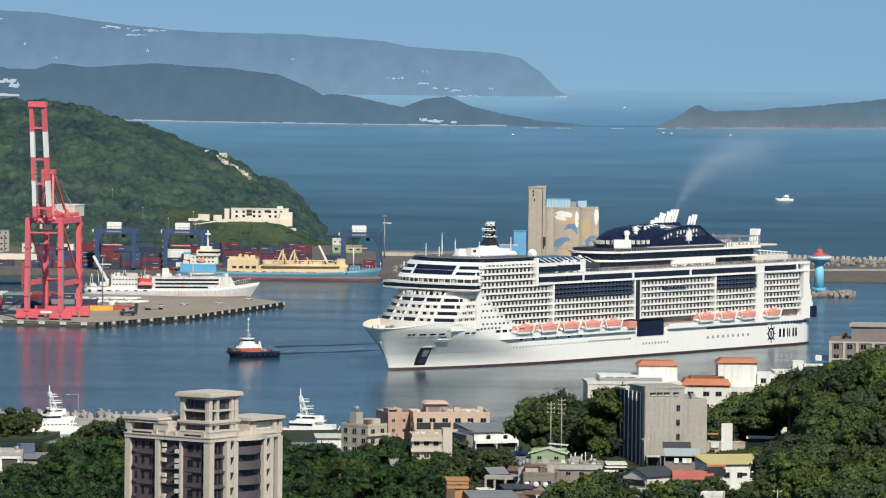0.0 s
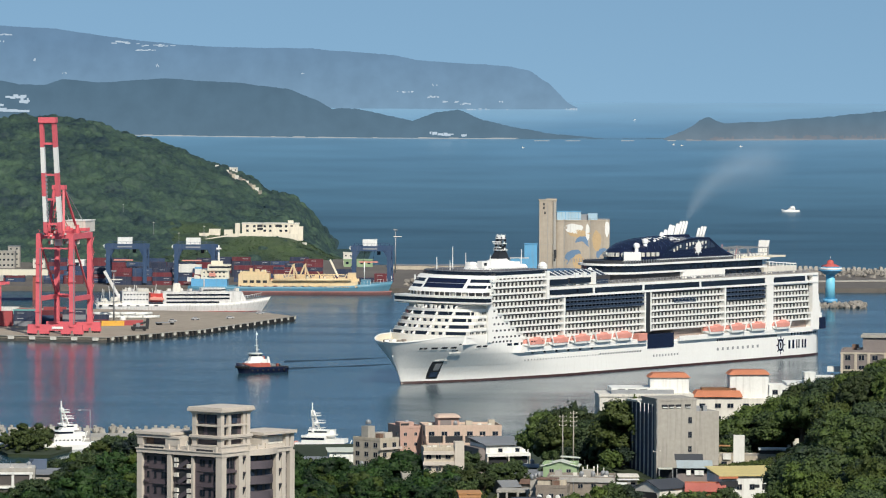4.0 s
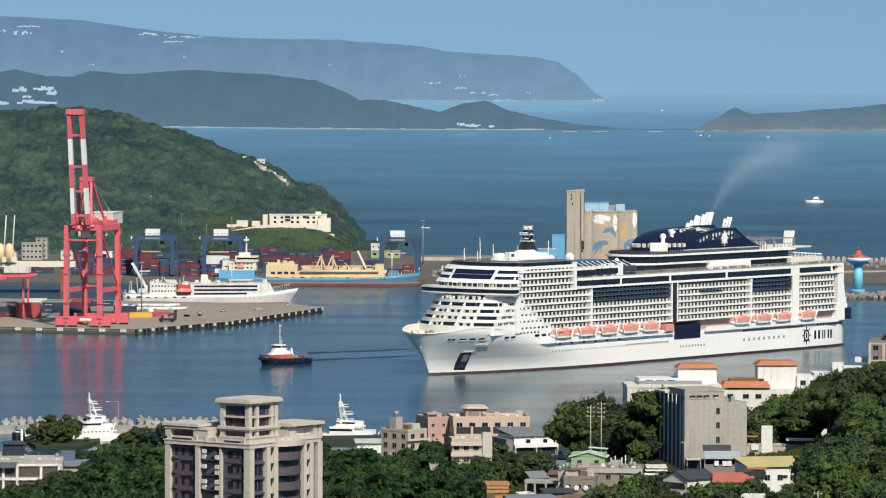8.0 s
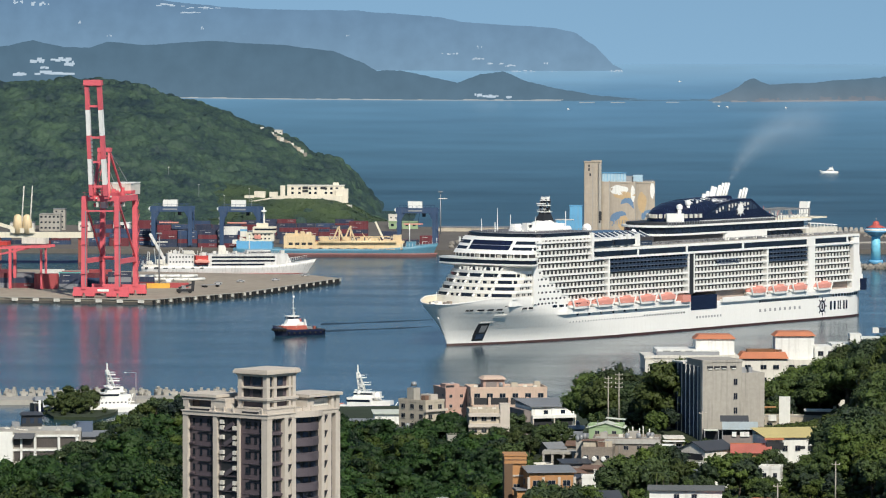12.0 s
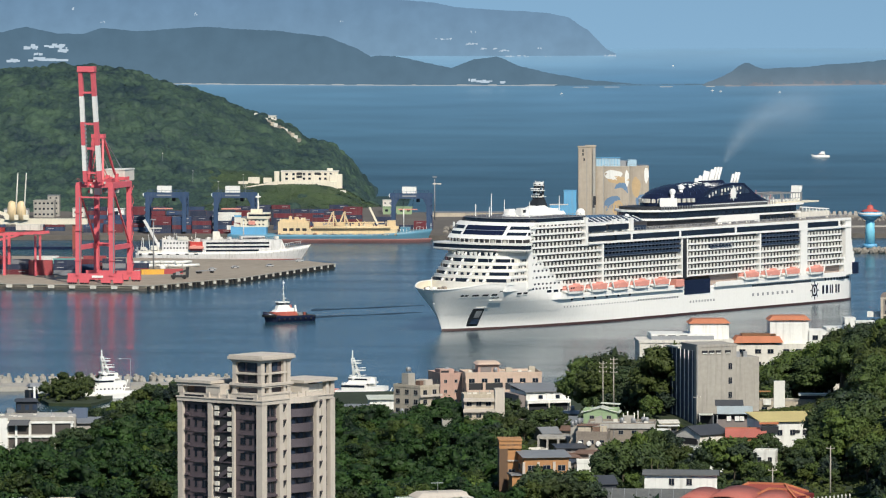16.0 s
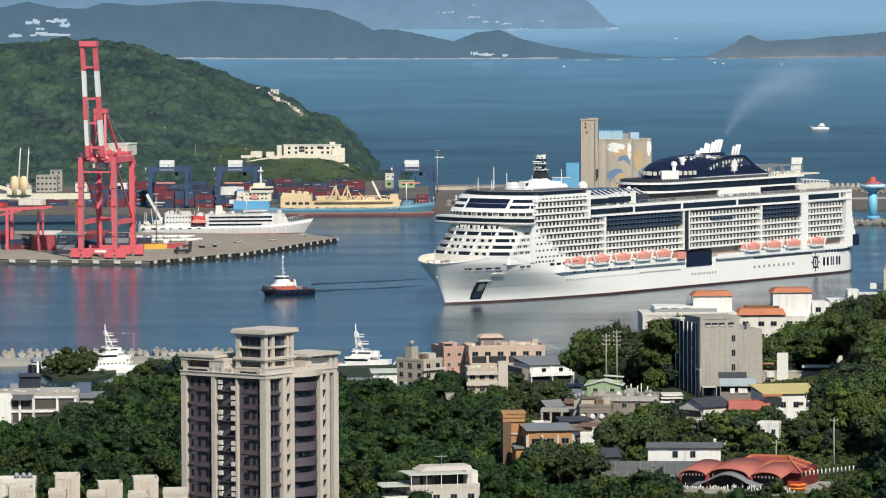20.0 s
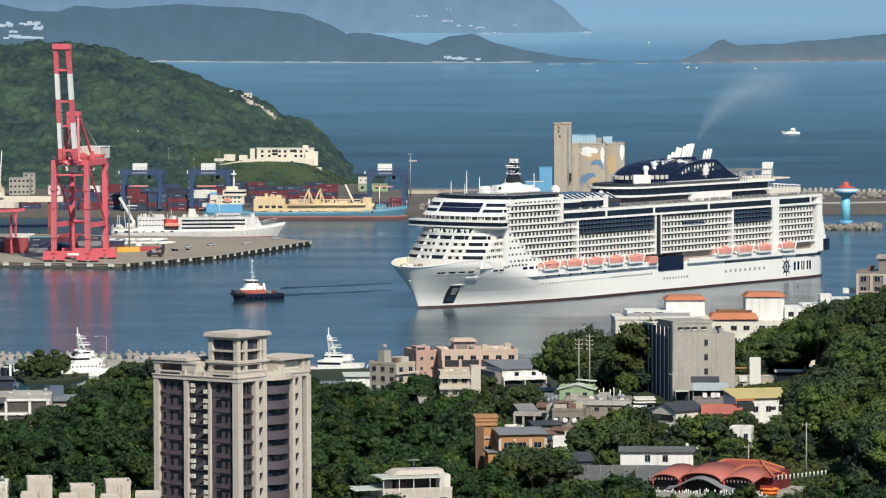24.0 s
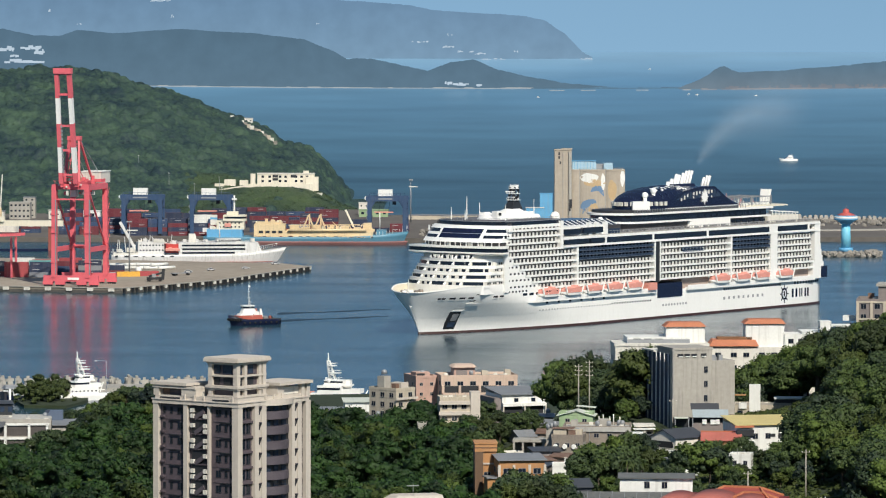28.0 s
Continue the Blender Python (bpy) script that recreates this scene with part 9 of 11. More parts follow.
def long_white():
    b = thing("hall_building", pose(46.5, 1470, 12, 0, 0, 3), "long cream hall with orange-roofed stair houses", "building")
    BUILT.append((60, 1480, 16)), BUILT.append((85, 1478, 18)), BUILT.append((104, 1478, 12))
    P = lambda name, bm, mat=OFFWHITE, label="", to=b: part(name, bm, mat, to, label)
    P("left_wing", box(BM(), 0, 30, 0, 18, -6, 20.6), OFFWHITE, "cream wing")
    P("left_parapet", box(BM(), -0.3, 30, -0.3, 18.3, 20.6, 21.4), OFFWHITE)
    P("upper_terrace", box(BM(), 4, 24, 3, 17, 21.4, 23.2), WALL_WHITE)
    P("terrace_rail", box(BM(), 4, 24, 2.6, 2.9, 21.4, 22.6), STEEL)
    P("stair_house", box(BM(), 16.6, 29, 5, 13, 21, 26.4), WALL_WHITE, "white stair house")
    P("stair_roof", prism(BM(), [(16, 4.4), (29.6, 4.4), (29.6, 13.6), (16, 13.6)], 26.4, 27.8, [(17.6, 5.4), (28, 5.4), (28, 12.6), (17.6, 12.6)]), ROOF_ORANGE, "orange hipped roof")
    P("middle_wing", box(BM(), 30, 64, 2, 16, -6, 20.0), OFFWHITE)
    P("middle_roof", prism(BM(), [(30, 1.2), (46, 1.2), (46, 10), (30, 10)], 20.4, 22.4, [(31.5, 2.8), (45, 2.8), (45, 10), (31.5, 10)]), ROOF_ORANGE, "orange tiled roof")
    P("roof_planting", box(BM(), 33, 44, 4, 8, 22.4, 23.2), paint("dry_planter", (0.20, 0.10, 0.05), 0.9, 0.4, 1.0), "rusty roof planting")
    P("stair_house", box(BM(), 42, 54.4, 4, 12, 20, 27.4), WALL_WHITE, "white stair house")
    P("stair_roof", prism(BM(), [(41.4, 3.4), (55, 3.4), (55, 12.6), (41.4, 12.6)], 27.4, 28.8, [(43, 4.4), (53.6, 4.4), (53.6, 11.6), (43, 11.6)]), ROOF_ORANGE, "orange hipped roof")
    P("right_wing", box(BM(), 54.4, 67, 3, 14, 20, 24.2), WALL_WHITE, "white roof storey")
    P("right_cap", box(BM(), 60, 67.4, 2.6, 14.4, 24.2, 25.0), WALL_WHITE)
    for x in (56.4, 59.6, 63.4, 65.2):
        window(b, x, 3, 21.2, 1.6, 1.4, "front")
    for x in (5.5, 11, 33, 38, 42, 47, 51, 55, 60):
        for z in (9.0, 13.0, 17.0):
            window(b, x, 0 if x < 30 else 2, z, 1.8, 1.3, "front")
    for y in (4, 9, 14):
        window(b, 0, y, 15.5, 1.4, 1.4, "left")
    for x in (6, 9.4, 13):
        P("terrace_window", box(BM(), x, x + 2.4, 2.95, 3.1, 21.8, 22.8), DARK)
    P("gable_arm", box(BM(), 65.4, 69, 0, 6, 18, 28.4), WALL_WHITE)


long_white()


def right_edge():
    b = thing("white_gateway", pose(113.8, 1420, 34, 0, 0, 0), "white angular roof structure above the trees", "building")
    part("post", box(BM(), 0.4, 3.0, -1.5, 1.5, -6, 8.2), WALL_WHITE, b)
    part("slab", box(BM(), -2.8, 3.0, -1.8, 1.8, 8.2, 9.0), WALL_WHITE, b)
    part("side_block", box(BM(), 3.0, 5.4, -1.5, 1.5, -6, 5.2), WALL_WHITE, b)
    part("low_slab", box(BM(), -2.4, 0.4, -1.0, 1.4, -1, 4.0), STEEL, b)
    b = house("brown_apartment", 132.5, 1428, 34, 25, 14, 15.8, -8, TAUPE, "brown-grey apartment house rising behind trees", floors=5, cols=(6, 3), win=(1.6, 1.5), category="building")
    part("upper_block", box(BM(), -6, 12, -5, 6, 15.8, 20.4), TAUPE, b)
    part("upper_cap", box(BM(), -6.6, 12.6, -5.6, 6.6, 20.4, 21.2), CONCRETE, b)
    for x in (-12.2, -8, -4, 1):
        part("pilaster", box(BM(), x - 0.4, x + 0.4, -7.4, -6.9, -4, 15.8), BEIGE, b)
    part("roof_unit", box(BM(), -17, -13.2, -3, 0, 9.6, 11.2), WALL_WHITE, b)
    for z in (5.2, 10.2, 15.4):
        part("string_course", box(BM(), -12.7, 12.7, -7.3, -6.98, z, z + 0.5), BEIGE, b)


right_edge()


def centre_houses():
    # the mint green rooftop house and the flat concrete roof before it
    b = house("green_hut", 31.9, 1364, 16.4, 10.0, 7, 3.4, -6, MINT, "mint green rooftop house with a gabled roof", "flat", None, 1, (2, 1), (1.2, 1.4))
    g = BM()
    for s in (-1, 1):
        beam(g, (s * 5.8, 0, 3.2), (0, 0, 4.7), 8.2, 0.22)
    part("gable_roof", g, ROOF_PALE, b, "pale shallow gable roof")
    part("gable_face", prism(BM(), [(-5.0, -3.5), (5.0, -3.5), (5.0, -3.3), (-5.0, -3.3)], 3.4, 4.5, [(-0.6, -3.5), (0.6, -3.5), (0.6, -3.3), (-0.6, -3.3)]), MINT, b)
    part("rear_roof", beam(BM(), (-0.6, 6, 5.4), (5.2, 6, 5.0), 3.5, 0.2), ROOF_PALE, b, "pale green rear roof")
    part("rear_post", box(BM(), 4.6, 4.8, 5, 5.2, 0, 5.0), STEEL, b)
    b = house("grey_terrace", 37.6, 1352, 10.4, 19.4, 14, 6.6, -4, OLD_BROWN, "weathered concrete house with a pale flat roof terrace", "flat", None, 2, (5, 3), (1.3, 1.1))
    part("roof_slab", box(BM(), -9.6, 9.9, -7.3, 6.9, 6.62, 6.8), ROOF_WORN, b, "worn pale roof terrace")
    part("roof_kerb", box(BM(), -9.8, 9.9, -7.5, -7.2, 5.9, 7.3), ROOF_WORN, b, "pale roof edge")
    part("roof_shed", box(BM(), 0.6, 3.4, -2, 2, 6.8, 9.0), CONCRETE, b)
    for x, y, h in ((0.4, 1, 3.6), (1.6, 2.4, 4.2), (3.6, 1, 3.8), (4.6, 2.6, 4.4), (6.4, 3.6, 3.2)):
        part("roof_post", tube(BM(), (x, y, 6.8), (x, y, 6.8 + h * 0.8), 0.17, 0.17, 8), OFFWHITE, b, "white standing pipe")
    part("white_ledge", box(BM(), 9.0, 13.6, -8.4, -7.0, 5.4, 6.0), WALL_WHITE, b)
    for x in (-7.5, -5.6, -2.0):
        part("drain_stain", tube(BM(), (x, -7.15, 0), (x, -7.15, 6.2), 0.09, 0.09, 6), STEEL, b, "rain pipe")
    b = house("brown_house", 29.0, 1341, 8.0, 9.0, 8, 7.2, -8, OLD_BROWN, "shabby brown house with a lean-to and tanks", "flat", None, 2, (3, 2), (1.2, 1.1))
    part("roof_shed", box(BM(), -4.2, -0.4, -2.5, 2.4, 7.3, 9.6), BEIGE, b, "small beige roof room")
    part("shed_roof", box(BM(), -4.5, 1.6, -2.9, 2.7, 9.6, 9.8), ROOF_RUST, b, "rusty sheet roof")
    for x, z in ((-5.2, 9.4), (-4.2, 9.8), (-6.2, 9.0)):
        part("roof_vat", lathe(BM(), [(0.55, z), (0.6, z + 1.2), (0.4, z + 1.6)], 10, x, 1.2), STEEL, b, "dull steel roof tank")
        part("vat_stand", box(BM(), x - 0.5, x + 0.5, 0.7, 1.7, 0, z), CONCRETE_GREY, b)
    for k in range(3):
        part("wall_unit", lathe(BM(), [(0.1, 0.0), (0.72, 0.06), (0.78, 0.3), (0.6, 0.42)], 14), WALL_WHITE, b, "round white wall unit").matrix_basis = pose(-3.4 + 2.7 * k, -4.2, 4.6, 90, 0, 0)
    # a roofless shell with bare piers
    b = thing("ruined_shell", pose(17.8, 1350, 5.8, 0, 0, -5), "roofless grey concrete shell with bare piers", "ruin")
    BUILT.append((17.8, 1350, 6))
    part("rear_wall", box(BM(), -4.6, 4.6, 3, 3.4, -2, 7.6), OLD_BROWN, b)
    part("top_beam", box(BM(), -4.8, 4.8, -3.2, 3.4, 7.2, 8.0), CONCRETE_GREY, b, "stained concrete slab")
    for x in (-4.4, -1.8, 1.4, 4.2):
        part("pier", box(BM(), x - 0.3, x + 0.3, -3.1, -2.5, -2, 7.2), CONCRETE_GREY, b)
    part("half_wall", box(BM(), 1.4, 4.2, -2.9, -2.7, -2, 4.4), OLD_BROWN, b)
    # low dark roofs and yards in front
    rng = random.Random(15)
    for x, y, w, d, h, turn, wall, roof, word in ((22.0, 1332, 8, 6, 4.6, 12, TAUPE, ROOF_DARK, "dark metal"), (27.4, 1322, 7, 5, 3.8, -18, OLD_BROWN, ROOF_RUST, "rusty metal"), (33.6, 1320, 8, 6, 3.6, -6, TAUPE, ROOF_GREY, "grey metal"), (20.6, 1318, 6, 5, 3.2, 22, OLD_BROWN, ROOF_RUST, "rusty metal"), (37.0, 1310, 7, 5, 3.4, -8, TAUPE, ROOF_DARK, "dark metal"), (30.0, 1304, 6, 4, 3.0, 4, TAUPE, ROOF_GREY, "grey metal")):
        b = house("workshop", x, y, 7.4, w, d, h, turn, wall, "dark low workshop with a " + word + " roof", rng.choice(("shed", "gable")), roof, 1, (3, 1), (1.3, 1.1), category="workshop")
        part("awning", box(BM(), -w * 0.4, w * 0.3, -d / 2 - 1.5, -d / 2 - 0.1, h * 0.65, h * 0.65 + 0.12), roof, b)
    house("white_hut", 25.5, 1300, 7.0, 4, 4, 3.6, 0, WALL_WHITE, "small white hut with a flat roof", "flat", None, 1, (1, 1), (0.9, 0.9), category="hut")
    for x, y in ((27.5, 1312), (34.4, 1310)):
        g = thing("gate_post", pose(x, y, 6.8), "white square gate post", "post", "gate posts")
        part("shaft", box(BM(), -0.35, 0.35, -0.35, 0.35, 0, 4.8), WALL_WHITE, g)
        part("cap", box(BM(), -0.5, 0.5, -0.5, 0.5, 4.8, 5.1), STUCCO, g)
    b = house("rust_kiosk", 51.6, 1362, 13.0, 5.0, 4, 3.6, 4, BEIGE, "low kiosk with a broad white canopy", "shed", OFFWHITE, 1, (2, 1), (1.2, 1.0), category="kiosk")
    part("canopy", prism(BM(), [(-3.6, -5.5), (2.8, -5.5), (2.8, -1.8), (-3.6, -1.8)], 2.9, 3.1), WALL_WHITE, b, "thin white canopy")
    part("canopy_post", box(BM(), -0.6, 0.2, -4.8, -4.4, 0, 2.9), OFFWHITE, b)
    # white house with its gable to the street, red-roofed and yellow-roofed neighbours
    b = house("grey_gable_house", 60.6, 1342, 7.8, 11.5, 10, 7.6, -138, OFFWHITE, "white house with a dark grey gabled roof", "gable", ROOF_DARK, 2, (3, 3), (1.5, 1.0))
    part("balcony", box(BM(), 5.9, 7.0, -5.2, 4.2, 2.6, 4.0), WALL_WHITE, b, "long white balcony front")
    # Dark strip in place of the shade behind the balcony front.
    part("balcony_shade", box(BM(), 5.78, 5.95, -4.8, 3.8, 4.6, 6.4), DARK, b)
    part("stair_wall", prism(BM(), [(6.0, -6.5), (10.5, -6.5), (10.5, -5.8), (6.0, -5.8)], -2, 2.2, [(6.0, -6.5), (6.8, -6.5), (6.8, -5.8), (6.0, -5.8)]), WALL_WHITE, b)
    b = house("red_gable_house", 73.2, 1340, 8.2, 11.0, 9, 6.6, -3, OCHRE, "ochre house with a bright red gabled roof", "gable", ROOF_RED, 2, (4, 2), (1.1, 1.0))
    part("ridge_cap", beam(BM(), (-6.0, 0, 8.75), (6.0, 0, 8.75), 0.4, 0.25), ROOF_ORANGE, b)
    b = house("yellow_roof_house", 85.2, 1348, 9.0, 19, 15, 9.8, 12, WALL_WHITE, "white two-storey house with a broad yellow roof", "shed", ROOF_YELLOW, 2, (5, 3), (1.4, 1.5))
    part("fascia", box(BM(), -10.2, -4.4, -8.4, -8.2, 9.1, 9.7), ROOF_ORANGE, b, "orange fascia")
    part("porch", box(BM(), -9.5, -4.4, -8.2, -7.5, 6.6, 8.4), DARK, b)
    for x in (0.6, 3.2, 6.0):
        part("wall_letter", box(BM(), x, x + 1.6, -7.66, -7.5, 6.3, 7.2), DARK, b, "plain dark bar on the wall")
    house("white_cottage", 60.5, 1308, 6.8, 7, 6, 4.6, 30, WALL_WHITE, "small white cottage half hidden by trees", "shed", ROOF_GREY, 1, (2, 2), (1.0, 1.0))
    house("white_cottage", 77.0, 1306, 6.5, 6, 6, 6.4, -10, WALL_WHITE, "small white cottage with dark openings", "flat", None, 2, (2, 2), (1.0, 1.2))
    # roofs leaning on the foot of the tall concrete block
    b = thing("lean_to_roofs", pose(68, 1366, 14), "pale green and blue-grey sheet roofs with dark yards below", "lean-to")
    part("green_roof", prism(BM(), [(-7.4, -3), (-3.4, -3), (-3.0, 2), (-7.2, 2)], 4.6, 4.75, [(-7.4, -3), (-3.4, -3), (-3.0, 2), (-7.2, 2)]), ROOF_PALE, b, "pale green sheet roof")
    for x0, x1, y0, y1, z0, mat in ((-2.0, 8.6, -3.5, 1.0, 5.0, ROOF_BLUISH), (-2.4, 6.0, 1.0, 4.5, 7.0, ROOF_DARK)):
        g = prism(BM(), [(x0, y0), (x1, y0), (x1, y1), (x0, y1)], z0, z0 + 0.15)
        for v in g.verts:
            v.co.z += (v.co.y - y0) * 0.42
        part("sheet_roof", g, mat, b, "sloping sheet roof")
    part("yard_wall", box(BM(), -7.6, 8.8, 1.5, 2.0, -3, 4.6), DARK, b)
    part("front_wall", box(BM(), -2.2, 8.4, -3.2, -3.0, -3, 3.4), TAUPE, b)
    for x in (0.8, 3.2, 4.6):
        part("white_box", box(BM(), x, x + 1.3, -3.6, -3.2, 3.0, 4.4), WALL_WHITE, b)
    for x in (-7.2, -3.2, -2.0, 8.4):
        part("post", box(BM(), x - 0.12, x + 0.12, -3.3, -3.1, -3, 4.8), STEEL, b)
    b = house("terrace_cafe", 93, 1424, 14.0, 22, 10, 3.4, -4, BEIGE, "long terrace with white canopies and clutter", "flat", None, 1, (7, 1), (1.6, 1.4), category="building")
    part("white_tower", box(BM(), -6.6, -3.2, -5.4, -3.2, 2, 10.4), WALL_WHITE, b, "plain white upright box")
    part("canopy", box(BM(), 1, 10, -6, -2, 6.0, 6.6), WALL_WHITE, b, "white canopy")
    part("canopy_wall", box(BM(), 1.4, 9.6, -5, -2, 3.4, 6.0), DARK, b)
    part("low_box", box(BM(), -9.8, -7.4, -5.6, -4, 3, 4.8), WALL_WHITE, b)
    part("terrace_rail", box(BM(), -10.8, 10.8, -5.2, -5.0, 4.2, 4.8), CONCRETE, b)
    part("orange_awning", box(BM(), -11, -7.6, -5.4, -3, 7.0, 7.3), OCHRE, b)


centre_houses()


def small_houses():
    """The close-built older quarter: low sheds and lean-tos in concrete and rusty sheet."""
    rng = random.Random(41)
    walls = (OLD_BROWN, CONCRETE, TAUPE, OFFWHITE, CONCRETE_GREY, OLD_BROWN)
    roofs = ((ROOF_GREY, "grey metal"), (ROOF_RUST, "rusty metal"), (ROOF_PALE, "pale green metal"), (ROOF_DARK, "dark metal"))
    for x, y, z in ((13, 1412, 8), (21, 1404, 9), (27, 1396, 10), (16, 1376, 8), (24, 1378, 10), (12, 1334, 7.5), (20, 1306, 7), (45, 1304, 7), (70, 1318, 7), (55, 1352, 10), (79, 1364, 11), (84, 1370, 11), (80, 1376, 12), (-2, 1420, 7), (-12, 1426, 7), (6, 1424, 7), (-20, 1444, 6.5), (-30, 1460, 6.5), (-38, 1478, 6), (-6, 1470, 6.5), (24, 1462, 7.5)):
        mat, word = rng.choice(roofs)
        w, d, h = rng.uniform(5, 9), rng.uniform(4.5, 7), rng.uniform(3.0, 5.2)
        b = house("low_house", x, y, z, w, d, h, rng.uniform(-24, 24), rng.choice(walls), "low shabby house with a " + word + " roof", rng.choice(("shed", "shed", "gable", "flat")), mat, 1, (3, 2), (1.0, 1.0), group="low houses")
        if rng.random() < 0.6:
            part("lean_to", box(BM(), -w * 0.4, w * 0.2, -d / 2 - 1.6, -d / 2 - 0.1, h * 0.62, h * 0.62 + 0.14), ROOF_GREY, b, "sheet lean-to")
        if rng.random() < 0.2:
            roof_tank(b, w * 0.2, d * 0.1, h + 0.4, 0.7, 1.1)
        if rng.random() < 0.4:
            part("sign_board", box(BM(), -w * 0.3, w * 0.1, -d / 2 - 0.25, -d / 2 - 0.1, h * 0.4, h * 0.58), rng.choice((WALL_WHITE, OCHRE, SKYBLUE)), b, "blank sign board")


small_houses()


def orange_building():
    b = thing("ochre_tower", pose(3.3, 1222, 5.6, 0, 0, 3), "tall narrow ochre building with a dark flank", "building")
    BUILT.extend([(6, 1228, 8), (2.4, 1206, 4.6), (2.2, 1194, 4.6), (2.0, 1182, 4.4), (1.8, 1170, 4.2), (1.7, 1158, 4.0), (1.6, 1146, 4.0), (1.5, 1134, 3.6)])
    part("wall", box(BM(), 0.3, 3.8, -3, 5, -4, 16.4), OCHRE, b)
    part("cap", box(BM(), -1.9, 4.0, -3.5, 5.2, 16.4, 18.4), OCHRE, b, "ochre head")
    # Dark strip proud of the cap, painting a shadow line.
    part("shadow_gap", box(BM(), -1.95, 4.05, -3.55, 5.25, 17.3, 17.5), DARK, b)
    # Brown flank; the shade of this side is put into its colour too.
    part("flank", box(BM(), -1.9, 0.3, -3.5, 5, -6, 16.4), DARK_BROWN, b, "brown flank, darkened for its shade")
    part("cornice", box(BM(), -2.1, 4.2, -3.7, 5.4, 18.4, 18.8), OCHRE, b)
    part("ledge", box(BM(), -0.6, 4.0, -3.4, -3.0, 13.0, 13.4), STUCCO, b)
    window(b, 1.4, -3, 9.6, 1.6, 1.3, "front")
    b = house("ochre_house", 13.2, 1216, 7.0, 12.0, 9, 13.4, 10, OCHRE, "ochre house with white window frames and grey roof", "shed", ROOF_GREY, 3, (3, 2), (1.9, 1.4))
    for x in (-6.1, -2.2, 2.0, 6.1):
        part("pier", box(BM(), x - 0.35, x + 0.35, -4.75, -4.45, -3, 12.2), STUCCO, b, "cream pier")
    part("lean_to", prism(BM(), [(-9.4, -4), (-6.3, -4), (-6.3, 2), (-9.4, 2)], 8.6, 9.0), ROOF_GREY, b)
    part("lean_to_wall", box(BM(), -9.0, -6.3, -3.4, 2, -3, 8.6), OCHRE, b)


orange_building()


def roof_clutter():
    """Tanks, sheds, pipes and cooling units on the flat roofs."""
    rng = random.Random(63)
    for b in [o for o in scene.objects if o.parent is None and o.get("category") in ("house", "building", "apartment building", "hall")]:
        top = [c for c in b.children if c.name.startswith("roof") and len(c.data.vertices) == 8]
        if not top or b.name.startswith(("low_house", "red_hall", "metal", "harbour", "terrace_house")):
            continue
        xs, ys, zs = zip(*[v.co for v in top[0].data.vertices])
        w, d, z = max(xs) - min(xs), max(ys) - min(ys), max(zs)
        if w < 5 or max(zs) - min(zs) > 0.3:
            continue
        for _ in range(int(2 + w * d / 30)):
            x, y = rng.uniform(min(xs) + 1.2, max(xs) - 1.2), rng.uniform(min(ys) + 1.2, max(ys) - 1.2)
            k = rng.random()
            if k < 0.14:
                roof_tank(b, x, y, z, 0.7, 1.2)
            elif k < 0.65:
                part("cooling_unit", box(BM(), x - 0.6, x + 0.6, y - 0.4, y + 0.4, z, z + 1.0), OFFWHITE, b)
            elif k < 0.85:
                part("roof_pipe", tube(BM(), (x, y, z), (x, y, z + rng.uniform(1.6, 3.0)), 0.09, 0.07, 6), STEEL, b)
            else:
                part("roof_shed", box(BM(), x - 1.0, x + 1.0, y - 0.9, y + 0.9, z, z + 2.0), rng.choice((CONCRETE, BEIGE, ROOF_RUST)), b)


